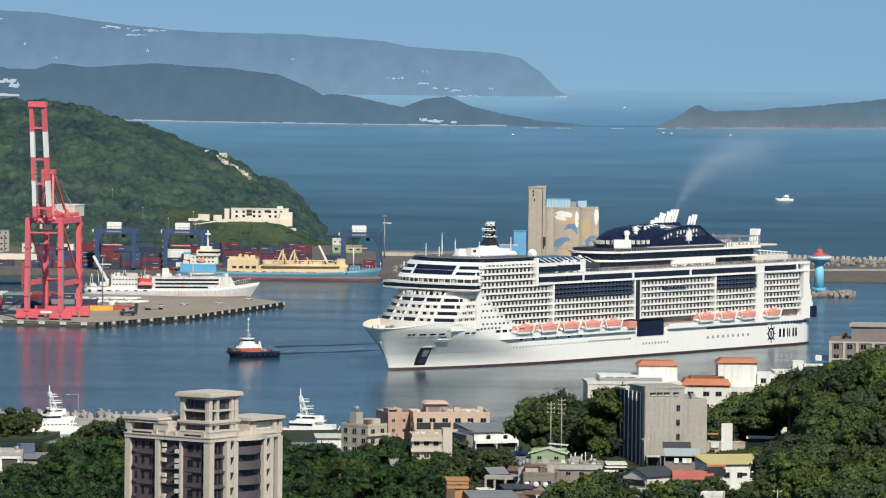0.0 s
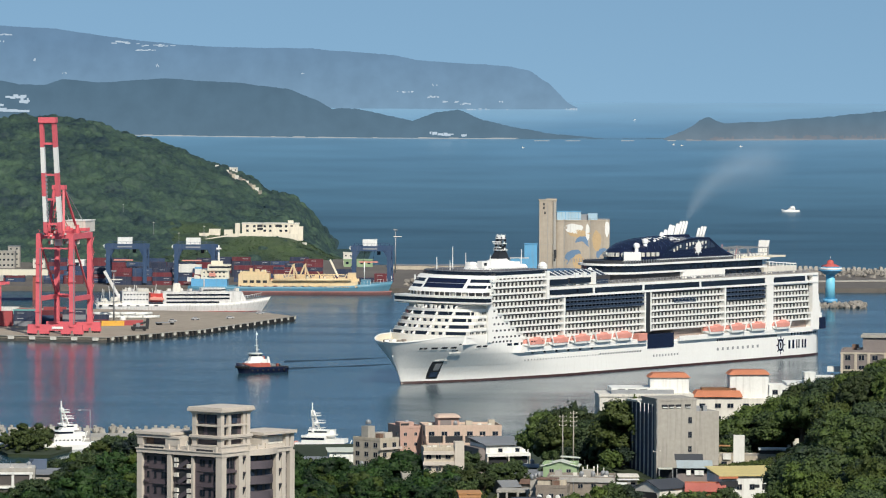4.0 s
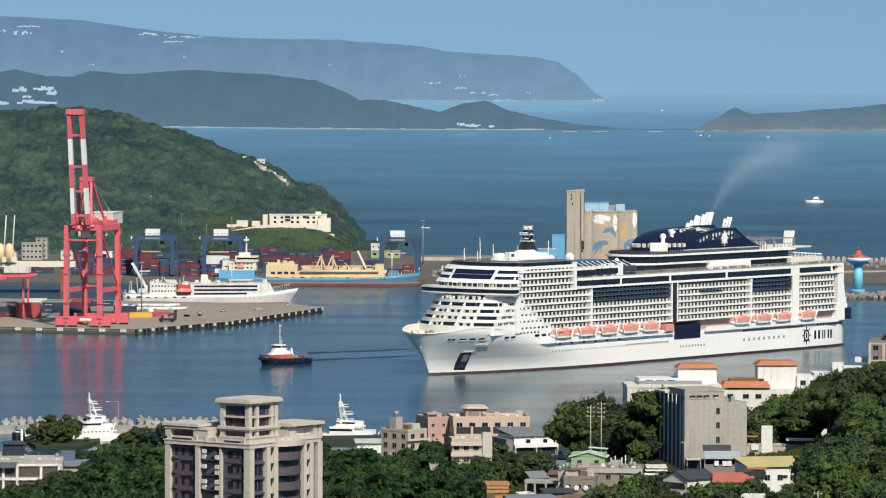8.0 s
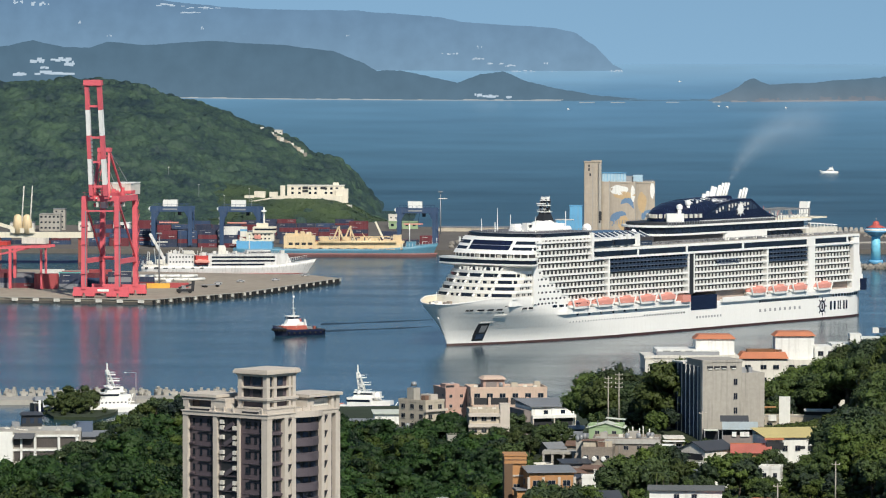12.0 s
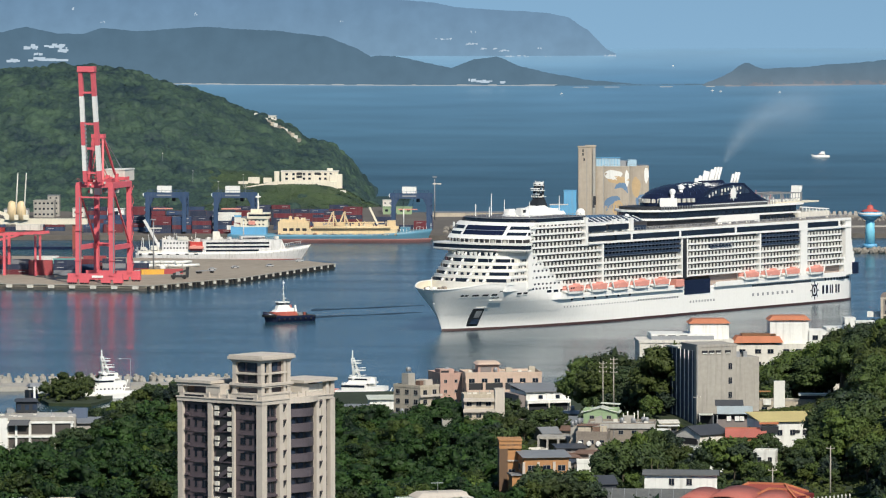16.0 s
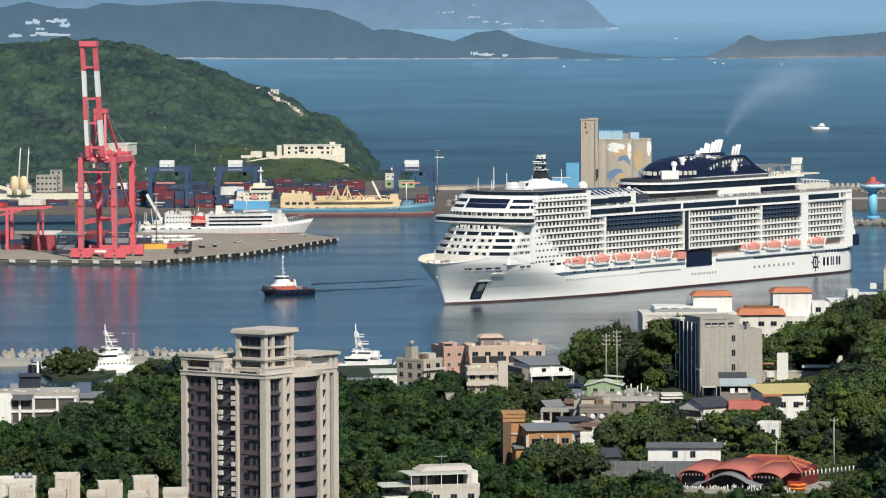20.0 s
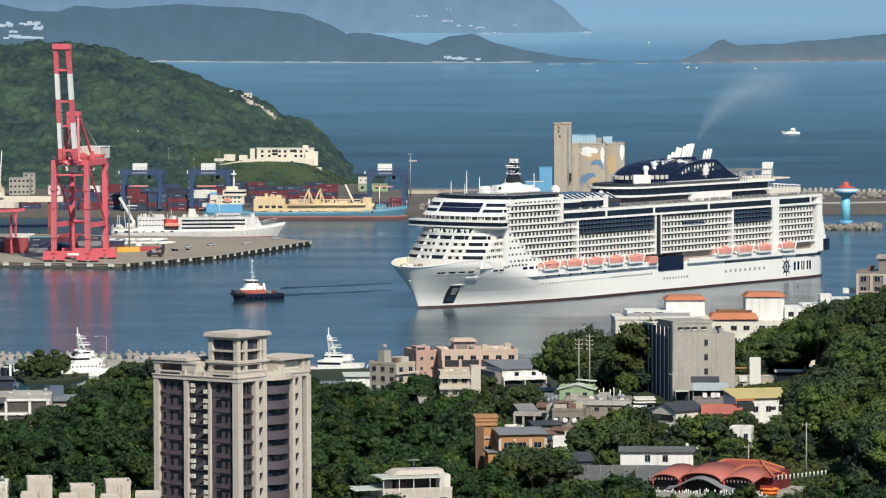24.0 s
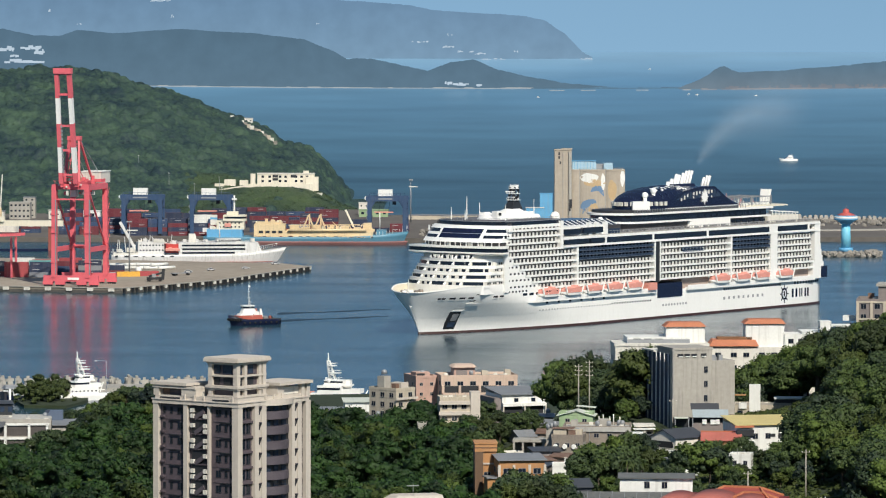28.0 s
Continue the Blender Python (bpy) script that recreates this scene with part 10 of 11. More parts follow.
def market():
    """A low festive hall: three red barrel roofs in front, a red hipped hall behind, white balustrade."""
    b = thing("red_hall", pose(60.9, 1186, 7.4, 0, 0, -22), "red hall with three arched barrel roofs and gilt edges", "hall")
    BUILT.append((62, 1194, 19)), BUILT.append((48, 1204, 12))
    P = lambda name, bm, mat, label="": part(name, bm, mat, b, label)
    P("plinth", box(BM(), -17, 20, -5, 22, -3, 0.5), CONCRETE, "pale plinth")
    P("rear_wall", box(BM(), -14, 16, 8, 20, 0.5, 5.0), paint("deep_red_wall", (0.16, 0.02, 0.02), 0.7, 0.2, 0.5), "deep red wall")
    HALL_RED = paint("deep_red_tiles", (0.27, 0.06, 0.045), 0.7, 0.25, 0.8, bump=0.03)
    TASSEL = paint("faded_tassel", (0.36, 0.27, 0.25), 0.8, 0.3, 1.0)
    for x, w in ((-10.0, 7.0), (-0.4, 11.0), (9.7, 7.8)):
        n = 14
        shell = BM()
        rows = []
        for yy in (-4.0, 10.0):
            for o in (0.0, 0.35):
                rows.append([shell.verts.new((x + (w / 2 + o) * math.cos(math.pi * (i / n)), yy, 3.6 + (0.46 * w + o) * math.sin(math.pi * (i / n)) * 0.40 + (1.5 if yy > 0 else 0.0))) for i in range(n + 1)])
        for i in range(n):
            shell.faces.new((rows[1][i], rows[1][i + 1], rows[3][i + 1], rows[3][i])).smooth = True
            shell.faces.new((rows[0][i + 1], rows[0][i], rows[2][i], rows[2][i + 1])).smooth = True
            shell.faces.new((rows[0][i], rows[0][i + 1], rows[1][i + 1], rows[1][i]))
            shell.faces.new((rows[2][i + 1], rows[2][i], rows[3][i], rows[3][i + 1]))
        P("barrel_roof", shell, ROOF_RED, "red barrel roof")
        lun = BM()
        arc = [(x + w / 2 * 0.98 * math.cos(math.pi * i / n), 3.6 + 0.46 * w * 0.39 * math.sin(math.pi * i / n)) for i in range(n + 1)]
        f = [lun.verts.new((px, -2.6, pz)) for px, pz in arc]
        g = [lun.verts.new((px, -2.2, pz)) for px, pz in arc]
        lun.faces.new(f[::-1]), lun.faces.new(g)
        for i in range(n):
            lun.faces.new((f[i], f[i + 1], g[i + 1], g[i]))
        P("lunette", lun, paint("dark_red_timber", (0.07, 0.012, 0.012), 0.6, 0.3, 0.8), "dark red lunette")
        for k in range(7):
            P("hanging_tassel", box(BM(), x - w / 2 + w * (k + 1) / 8 - 0.12, x - w / 2 + w * (k + 1) / 8 + 0.12, -3.6, -3.4, 3.5, 4.1), TASSEL)
        for s in (-1, 1):
            P("column", tube(BM(), (x + s * w / 2, -3.2, 0.3), (x + s * w / 2, -3.2, 3.7), 0.3, 0.3, 8), paint("red_column", (0.3, 0.03, 0.03), 0.5, 0.1, 0.5), "red column")
        # Dark sheet under the vault in place of its shade.
        P("shade_wall", box(BM(), x - w / 2, x + w / 2, -1.4, -1.0, 0.4, 3.6), DARK)
    n = 16
    ct = BM()
    lo = [(-9 + 18 * i / n, 3.0 + 1.5 * math.cos(2 * math.pi * i / n - math.pi)) for i in range(n + 1)]
    a = [ct.verts.new((x, -6.2, z)) for x, z in lo]
    c = [ct.verts.new((x, -3.0, z + 0.5)) for x, z in lo]
    d = [ct.verts.new((x, -6.2, z - 0.2)) for x, z in lo]
    for i in range(n):
        ct.faces.new((a[i], a[i + 1], c[i + 1], c[i])), ct.faces.new((d[i], d[i + 1], a[i + 1], a[i]))
    P("wave_canopy", ct, ROOF_GREY, "grey wave-shaped canopy")
    for x0, x1, y0, y1, z in ((-3, 13, 9, 20, 5.0), (4, 15.5, 6, 13, 4.2)):
        hip = BM()
        lo = [(x0 - 1, y0 - 1), (x1 + 1, y0 - 1), (x1 + 1, y1 + 1), (x0 - 1, y1 + 1)]
        hi = [(x0 + 3, (y0 + y1) / 2 - 0.3), (x1 - 3, (y0 + y1) / 2 - 0.3), (x1 - 3, (y0 + y1) / 2 + 0.3), (x0 + 3, (y0 + y1) / 2 + 0.3)]
        prism(hip, lo, z, z + 2.3, hi)
        P("hipped_roof", hip, HALL_RED, "red tiled hipped roof")
        for (ax, ay), (bx, by) in zip(lo, hi):
            P("ridge", beam(BM(), (ax, ay, z + 0.2), (bx, by, z + 2.5), 0.5, 0.5), ROOF_ORANGE, "orange ridge")
        P("ridge", beam(BM(), (x0 + 3, (y0 + y1) / 2, z + 2.5), (x1 - 3, (y0 + y1) / 2, z + 2.5), 0.5, 0.6), ROOF_ORANGE, "orange ridge")
    me = None
    rng = random.Random(9)
    for k in range(62):
        if rng.random() < 0.22 and k:
            continue
        x, y = (-17 + 0.6 * k + rng.uniform(-0.15, 0.15), -6.4) if k < 60 else (19, -6 + 3 * (k - 60))
        if me is None:
            o = P("baluster", lathe(BM(), [(0.2, 0.0), (0.16, 0.5), (0.22, 0.9), (0.05, 1.3)], 6), WALL_WHITE, "white baluster")
            me = o.data
            o.matrix_basis = pose(x, y, 0.4)
        else:
            shared("baluster", me, b, pose(x, y, 0.4) @ Matrix.Scale(rng.uniform(0.6, 1.35), 4, (0, 0, 1)))
    P("base_rail", box(BM(), -17.5, 20, -6.8, -6.0, -3, 0.4), CONCRETE)
    for k in range(14):
        shared("baluster", me, b, pose(15.6 + 0.75 * k, 8 + 1.0 * k, 3.2 + 0.05 * k))
    P("flower_tier", lathe(BM(), [(2.0, 0.4), (2.0, 1.0), (2.7, 1.1), (2.7, 1.35), (1.9, 1.45), (1.9, 1.9), (2.5, 2.0), (2.5, 2.25), (1.4, 2.4)], 14, 17.6, -2), paint("gold_orange", (0.75, 0.22, 0.03), 0.6, 0.15, 0.8), "tiered orange pavilion")
    P("red_gate", box(BM(), 15.6, 19, -3.4, -2.8, 0.4, 3.0), paint("gate_red", (0.30, 0.04, 0.03), 0.6, 0.2, 0.5))
    c = house("white_long_house", 49.2, 1212, 6.8, 19, 6, 9.2, -3, WALL_WHITE, "long white house with a grey metal roof", "shed", ROOF_METAL, 1, (3, 1), (1.2, 1.5), sill=6.6, faces=())
    for x in (-2.4, 2.2):
        window(c, x, -3, 6.6, 1.3, 1.6, "front")
    d = thing("metal_roof_hall", pose(40, 1198, 6.8, 0, 0, -3), "low hall under a broad grey metal roof", "hall")
    BUILT.append((36, 1198, 13))
    g = prism(BM(), [(-13, -4), (14, -4), (14, 7), (-13, 7)], 3.0, 3.2)
    for v in g.verts:
        v.co.z += (v.co.y + 4) * 0.26
    part("roof", g, ROOF_METAL, d, "ribbed grey roof")
    part("wall", box(BM(), -12, 13, -2, 7, -3, 3.0), DARK, d)
    for x in (-1, 6):
        part("post", box(BM(), x, x + 0.4, -3.8, -3.4, -3, 3.0), WALL_WHITE, d)
    for k in range(9):
        part("roof_rib", beam(BM(), (-12.5 + 3.2 * k, -4, 3.3), (-12.5 + 3.2 * k, 7, 6.15), 0.12), STEEL, d)
    house("dark_shed", 27, 1218, 6.8, 9, 8, 6.4, 14, ROOF_DARK, "dark shed with a blue-black hipped roof", "gable", ROOF_DARK, 1, (2, 1), (1.2, 1.0), category="shed")


market()


def corner_house():
    b = house("pale_villa", -14, 1104, 2.3, 17, 12, 15.0, 16, STUCCO, "pale villa with a roof terrace and green canopy", "flat", None, 4, (4, 3), (1.5, 1.3))
    part("canopy", prism(BM(), [(-9.0, -6.5), (6, -6.5), (6, 4), (-9.0, 4)], 18.2, 18.5), ROOF_PALE, b, "pale green terrace canopy")
    for x in (-8.4, -4.6, -1, 3, 5.6):
        part("canopy_post", box(BM(), x, x + 0.15, -6.1, -5.9, 15, 18.2), WALL_WHITE, b)
    # Solid dark box for the shade under the terrace canopy.
    part("terrace_room", box(BM(), -4, 7, -2, 5, 15, 18.0), DARK, b, "shaded terrace room")
    part("stair_house", box(BM(), 5.6, 8.4, -5, 4, 15, 18.8), OFFWHITE, b)
    part("roof_plate", prism(BM(), [(-5, -2), (8, -2), (8, 6), (-5, 6)], 18.6, 19.6, [(-3, 0), (8, 0), (8, 6), (-3, 6)]), STUCCO, b)
    part("side_wing", box(BM(), -15, -8.6, -5, 4, -3, 13.2), OFFWHITE, b)
    part("side_canopy", box(BM(), -15.6, -8.6, -6, 4, 15.6, 15.8), ROOF_PALE, b)
    part("side_balcony", box(BM(), -15.4, -8.6, -6.4, -5, 11.0, 12.2), STUCCO, b)
    part("aerial", tube(BM(), (1, 1, 18), (1, 1, 22.4), 0.08, 0.05, 5), STEEL, b)
    part("aerial_bar", box(BM(), -0.6, 2.4, 0.9, 1.1, 21.8, 22.0), STEEL, b)
    # stair heads of the terrace row along the lower edge
    for k, (x, y, w, h) in enumerate(((-110.5, 1057, 9.5, 17.6), (-98.4, 1055, 5.6, 18.6), (-99.6, 1045, 3.8, 16.0), (-108.2, 1047, 5.4, 16.6), (-90.7, 1045, 4.2, 15.6), (-88.6, 1055, 5.4, 16.8), (-81.3, 1045, 4.4, 15.4), (-80.5, 1055, 5.6, 17.9), (-73.0, 1048, 5.6, 15.8))):
        s = house("terrace_house", x, y, 6.0, w, 7, h, 8 if k % 2 else 3, STUCCO if k else OFFWHITE, "cream stair head of a terrace house with fluted front", "flat", None, 4, (1, 1), (1.0, 1.0), faces=("right",), group="terrace houses")
        for q in range(3):
            part("flute", box(BM(), -w * 0.2 + q * 0.9, -w * 0.2 + q * 0.9 + 0.35, -3.7, -3.5, 4, h), BEIGE, s)
        part("lintel", box(BM(), w / 2, w / 2 + 0.15, -2.4, 2.6, h - 2.2, h - 1.6), DARK_BROWN, s)
        if k == 0:
            for x in (0.4, 2.0, 3.4):
                roof_tank(s, x, -0.5, h + 0.1, 0.6, 0.9)
    b = house("ferry_hall", -140.5, 1416, 4.2, 25, 14, 9.0, 4, CONCRETE, "white open-framed ferry hall beside the basin", "flat", None, 1, (1, 1), (0.8, 0.8), category="hall", faces=())
    for x0, x1 in ((-7.8, -1.9), (-0.9, 5.3), (6.3, 10.8)):
        for z0, z1 in ((0.6, 3.6), (4.8, 7.8)):
            # Flat panels; the hall's inner shade is put into their colour.
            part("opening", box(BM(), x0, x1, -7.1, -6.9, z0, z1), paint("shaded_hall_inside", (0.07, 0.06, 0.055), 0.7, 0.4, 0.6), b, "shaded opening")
    for x in (-5.6, -1.4, 5.8, 11.3):
        part("frame_post", box(BM(), x - 0.35, x + 0.35, -7.6, -6.9, -3, 8.6), WALL_WHITE, b, "white frame post")
    for z in (3.7, 8.0):
        part("frame_beam", box(BM(), -12, 12, -7.6, -6.9, z, z + 0.65), WALL_WHITE, b)
    part("roof_hood", prism(BM(), [(-8.2, -9.4), (-2.0, -9.4), (-1.6, -6.6), (-7.8, -6.6)], 7.6, 9.2, [(-7.4, -8.2), (-1.2, -8.2), (-1.6, -6.6), (-7.8, -6.6)]), ROOF_DARK, b, "dark sloping hood")
    part("sloping_roof", prism(BM(), [(0, -5), (12.4, -5), (12.4, 6.9), (0, 6.9)], 9.75, 10.2, [(1, 2), (12.4, 2), (12.4, 6.9), (1, 6.9)]), ROOF_WORN, b)
    part("solar_roof", prism(BM(), [(10.5, -1), (16, -1), (16, 7), (10.5, 7)], 9.0, 11.6, [(12, 5), (15.6, 5), (16, 7), (10.5, 7)]), SHADE_BLUE, b, "sloping blue-grey roof")
    part("roof_deck", box(BM(), -12.4, 12.4, -6.6, 6.9, 9.0, 9.75), CONCRETE_GREY, b, "weathered grey roof")
    part("side_block", box(BM(), -16, -8.2, -8, 0, -3, 9.6), WALL_WHITE, b)
    house("quay_hall", -126, 1440, 4.6, 22, 10, 5.4, 4, CONCRETE, "grey roofed quay hall", "shed", ROOF_GREY, 1, (5, 1), (1.4, 1.2), category="hall")


corner_house()
roof_clutter()


def poles():
    for x, y, z, h, arms in ((33.2, 1400, 16, 16, 3), (36.5, 1402, 16, 17, 4), (10.6, 1400, 8, 8.5, 1), (90.3, 1238, 7, 14, 1), (73, 1208, 7, 11, 1), (60.4, 1370, 14, 10, 1)):
        p = thing("utility_pole", pose(x, y, z - 2), "grey concrete utility pole with cross-arms", "pole", "utility poles")
        part("shaft", tube(BM(), (0, 0, 0), (0, 0, h + 2), 0.24, 0.15, 8), WOOD_POLE, p)
        for k in range(arms):
            a = part("cross_arm", box(BM(), -1.1, 1.1, -0.1, 0.1, h + 1.2 - 1.3 * k, h + 1.36 - 1.3 * k), WOOD_POLE, p)
            for q in (-1.0, 1.0):
                part("insulator", tube(BM(), (q, 0, h + 1.36 - 1.3 * k), (q, 0, h + 1.66 - 1.3 * k), 0.12, 0.08, 6), OFFWHITE, a)
    l = thing("street_lamp", pose(-130.3, 1660, 1.8), "tall grey quay lamp with a long arm", "street lamp")
    part("post", tube(BM(), (0, 0, 0), (0, 0, 12), 0.16, 0.1, 8), STEEL, l)
    part("arm", beam(BM(), (0, 0, 12), (-3.6, 0, 12.1), 0.14), STEEL, l)
    part("lamp_head", box(BM(), -4.2, -3.4, -0.2, 0.2, 11.9, 12.15), OFFWHITE, l)
    l = thing("white_mast", pose(-157.5, 1585, 0), "white upright marker mast by the basin", "mast")
    part("post", tube(BM(), (0, 0, -2), (0, 0, 9.6), 0.45, 0.4, 10), WALL_WHITE, l)


poles()


def small_harbour():
    def patrol(name, x, y, turn, length, k, label):
        s = thing(name, pose(x, y, 0, 0, 0, turn), label, "boat")
        P = lambda nm, bm, mat=WHITE, lb="": part(nm, bm, mat, s, lb)
        h = ship_hull(length, length * 0.11, -0.8, 2.4 * k, 1.4, 2, 0.35)
        bmesh.ops.translate(h, vec=(-length / 2, 0, 0), verts=h.verts)
        P("hull", h, WHITE, "white hull")
        w = length * 0.085
        P("deckhouse", box(BM(), -length * 0.25, length * 0.2, -w, w, 2.2 * k, 4.8 * k), WHITE)
        P("bridge", prism(BM(), [(-length * 0.12, -w), (length * 0.13, -w), (length * 0.16, 0), (length * 0.13, w), (-length * 0.12, w)], 4.8 * k, 7.0 * k), WHITE)
        P("bridge_window", prism(BM(), [(-length * 0.1, -w * 1.02), (length * 0.132, -w * 1.02), (length * 0.162, 0), (length * 0.132, w * 1.02), (-length * 0.1, w * 1.02)], 5.8 * k, 6.5 * k), GLASS)
        window_row(P, -length * 0.22, length * 0.18, w, 3.2 * k, 0.6, 0.5, 0.9)
        P("upper_deck", box(BM(), -length * 0.2, length * 0.08, -w * 0.8, w * 0.8, 7.0 * k, 7.5 * k), WHITE)
        P("signal_deck", box(BM(), -length * 0.15, length * 0.07, -w * 0.7, w * 0.7, 7.5 * k, 9.0 * k), WHITE)
        P("signal_window", box(BM(), -length * 0.12, length * 0.072, -w * 0.72, w * 0.72, 8.1 * k, 8.6 * k), GLASS)
        P("rescue_boat", box(BM(), length * 0.2, length * 0.28, -w * 0.8, -w * 0.2, 3.6 * k, 5.0 * k), ORANGE)
        P("aft_house", box(BM(), -length * 0.3, -length * 0.12, -w * 0.9, w * 0.9, 4.8 * k, 6.2 * k), WHITE)
        P("deck_rail", box(BM(), -length * 0.42, length * 0.3, -w * 1.1, -w * 1.06, 3.2 * k, 3.5 * k), WHITE)
        P("satellite_dome", ball(BM(), (length * 0.02, w * 0.5, 8.6 * k), 0.9, 8), WHITE)
        m = BM()
        top = 17.5 * k
        lean = 1.9 * k
        at = lambda a, c, u: (a * (1 - 0.7 * u) + lean * u - 0.6, c * (1 - 0.7 * u), 7 * k + (top * 0.86 - 7 * k) * u)
        for a, c in ((-1.3, -1.2), (1.3, -1.2), (1.3, 1.2), (-1.3, 1.2)):
            beam(m, at(a, c, 0), at(a, c, 1), 0.32)
        for q in range(7):
            u, w2 = q / 6.5, 1.3
            for a, c, a2, c2 in ((-w2, -1.2, w2, -1.2), (w2, -1.2, w2, 1.2), (w2, 1.2, -w2, 1.2), (-w2, 1.2, -w2, -1.2)):
                beam(m, at(a, c, u), at(a2, c2, min(1, u + 0.14)), 0.16)
        for u, reach_aft in ((0.2, 3.0), (0.5, 3.4), (0.78, 2.4)):
            x, _, z = at(0, 0, u)
            box(m, x - reach_aft, x + 0.8, -1.3, 1.3, z, z + 0.28)
            for y in (-1.2, 1.2):
                beam(m, (x - reach_aft, y, z + 1.0), (x + 0.8, y, z + 1.0), 0.12)
        tube(m, (lean - 0.6, 0, top * 0.84), (lean - 0.5, 0, top), 0.3, 0.2, 6)
        P("mast", m, WHITE, "white lattice mast")
        P("radar", box(BM(), -0.4, 0.2, -2.4, 2.4, 10.6 * k, 11.0 * k), WHITE)
        P("radar", box(BM(), 0.4, 2.6, -0.3, 0.3, 9.2 * k, 9.6 * k), WHITE)
        P("funnel", box(BM(), -length * 0.19, -length * 0.13, -w * 0.4, w * 0.4, 7, 9.0 * k), WHITE)
        P("davit", beam(BM(), (-length * 0.3, 0, 2.4), (-length * 0.36, 0, 6.4), 0.3), WHITE)
        return s
    patrol("patrol_boat", -48.0, 1626, 166, 36, 1.10, "white patrol boat with a tall lattice mast")
    patrol("moored_launch", -139, 1655, 206, 24, 1.0, "white launch moored by the breakwater")
    b = thing("pontoon_hut", pose(-160.4, 1581, 0.6, 0, 0, 8), "dark-roofed pontoon shelter floating in the basin", "shelter")
    part("pontoon", box(BM(), -6.5, 5, -4, 4, -1.0, 0.5), CONCRETE, b)
    part("roof", prism(BM(), [(-3.6, -3.6), (4.6, -3.6), (4.6, 3.6), (-3.6, 3.6)], 4.4, 5.4, [(-2.8, -0.4), (3.8, -0.4), (3.8, 0.4), (-2.8, 0.4)]), ROOF_DARK, b, "blue-black roof")
    part("wall", box(BM(), -3.0, 4.0, -2.8, 2.8, 0.5, 4.4), DARK, b)
    for x in (-2.2, 0.6, 3.2):
        part("window", box(BM(), x - 0.7, x + 0.7, -2.9, -2.75, 1.6, 3.4), SLATE, b)
    part("side_box", box(BM(), -6.2, -3.6, -2, 2, 0.5, 2.0), STEEL, b)
    b = thing("floating_jetty", pose(-170.5, 1560, 0.4, 0, 0, 4), "low grey floating jetty with posts", "jetty")
    part("deck", box(BM(), -9, 9, -2.0, 2.0, -0.8, 0.7), ASPHALT, b)
    for x in (-8, -3, 2, 7):
        part("post", tube(BM(), (x, -1.6, 0.7), (x, -1.6, 3.2), 0.18, 0.18, 6), STEEL, b)
    b = thing("fishing_boat", pose(-161.5, 1648, 0, 0, 0, 155), "dark-hulled fishing boat with a white bow rail", "boat")
    h = ship_hull(9.5, 1.9, -0.6, 2.2, 1.6, 1.2, 0.5)
    bmesh.ops.translate(h, vec=(-4.5, 0, 0), verts=h.verts)
    part("hull", h, NAVY, b, "dark hull")
    part("bow_rail", box(BM(), 2.0, 4.6, -1.2, 1.2, 3.5, 4.0), WHITE, b)
    part("wheelhouse", box(BM(), -2.4, 0.6, -1.2, 1.2, 2.2, 4.8), WHITE, b)
    part("mast", tube(BM(), (0, 0, 4.8), (0, 0, 7.6), 0.1, 0.06, 6), STEEL, b)
    b = thing("dark_barge", pose(-163, 1652, 0, 0, 0, 20), "dark rusty work barge in the basin", "barge")
    part("hull", box(BM(), -4, 5, -3, 3, -1, 3.2), DARK, b)
    part("canopy", prism(BM(), [(-3.6, -3), (2, -3), (2, 3), (-3.6, 3)], 4.4, 5.6, [(-3, -1), (1.4, -1), (1.4, 1), (-3, 1)]), STEEL, b)
    part("deckhouse", box(BM(), -3, 1, -2, 2, 3.2, 4.4), ASPHALT, b)
    host = thing("breakwater_armour", pose(-120, 1710, 1.6), "row of pale concrete armour blocks on the breakwater", "armour blocks")
    rng = random.Random(2)
    me = None
    for k in range(44):
        bm = None
        if me is None:
            bm = prism(BM(), [(-1.2, -1.1), (1.2, -1.1), (1.2, 1.1), (-1.2, 1.1)], -0.8, 1.6, [(-0.7, -0.7), (0.7, -0.7), (0.7, 0.7), (-0.7, 0.7)])
            box(bm, -1.5, 1.5, -0.5, 0.5, 0.7, 1.8), box(bm, -0.5, 0.5, -0.5, 0.5, 1.6, 2.7)
            o = part("armour_block", bm, CONCRETE, host)
            me = o.data
            o.matrix_basis = pose(-60, -8, 0)
            continue
        x = -90 + 3.1 * k + rng.uniform(-0.5, 0.5)
        shared("armour_block", me, host, pose(x, (x + 28) * 0.09 + rng.uniform(-1.5, 1.5), rng.uniform(-0.4, 0.7), rng.uniform(-14, 14), rng.uniform(-14, 14), rng.uniform(0, 90)))


small_harbour()


# ---- trees ----
def crown_mesh(seed, r, h, clumps, cards, size, mat, flat=0.85):
    rng = np.random.default_rng(seed)
    c = rng.normal(size=(clumps, 3))
    c /= np.linalg.norm(c, axis=1)[:, None]
    c *= (r * rng.uniform(0.55, 0.98, clumps))[:, None]
    c[:, 2] = np.where(c[:, 2] < -0.45 * r, -c[:, 2], c[:, 2]) * flat + h
    rad = rng.uniform(0.20, 0.36, clumps) * r
    return foliage("crown", rng, c, rad, cards, size, mat)


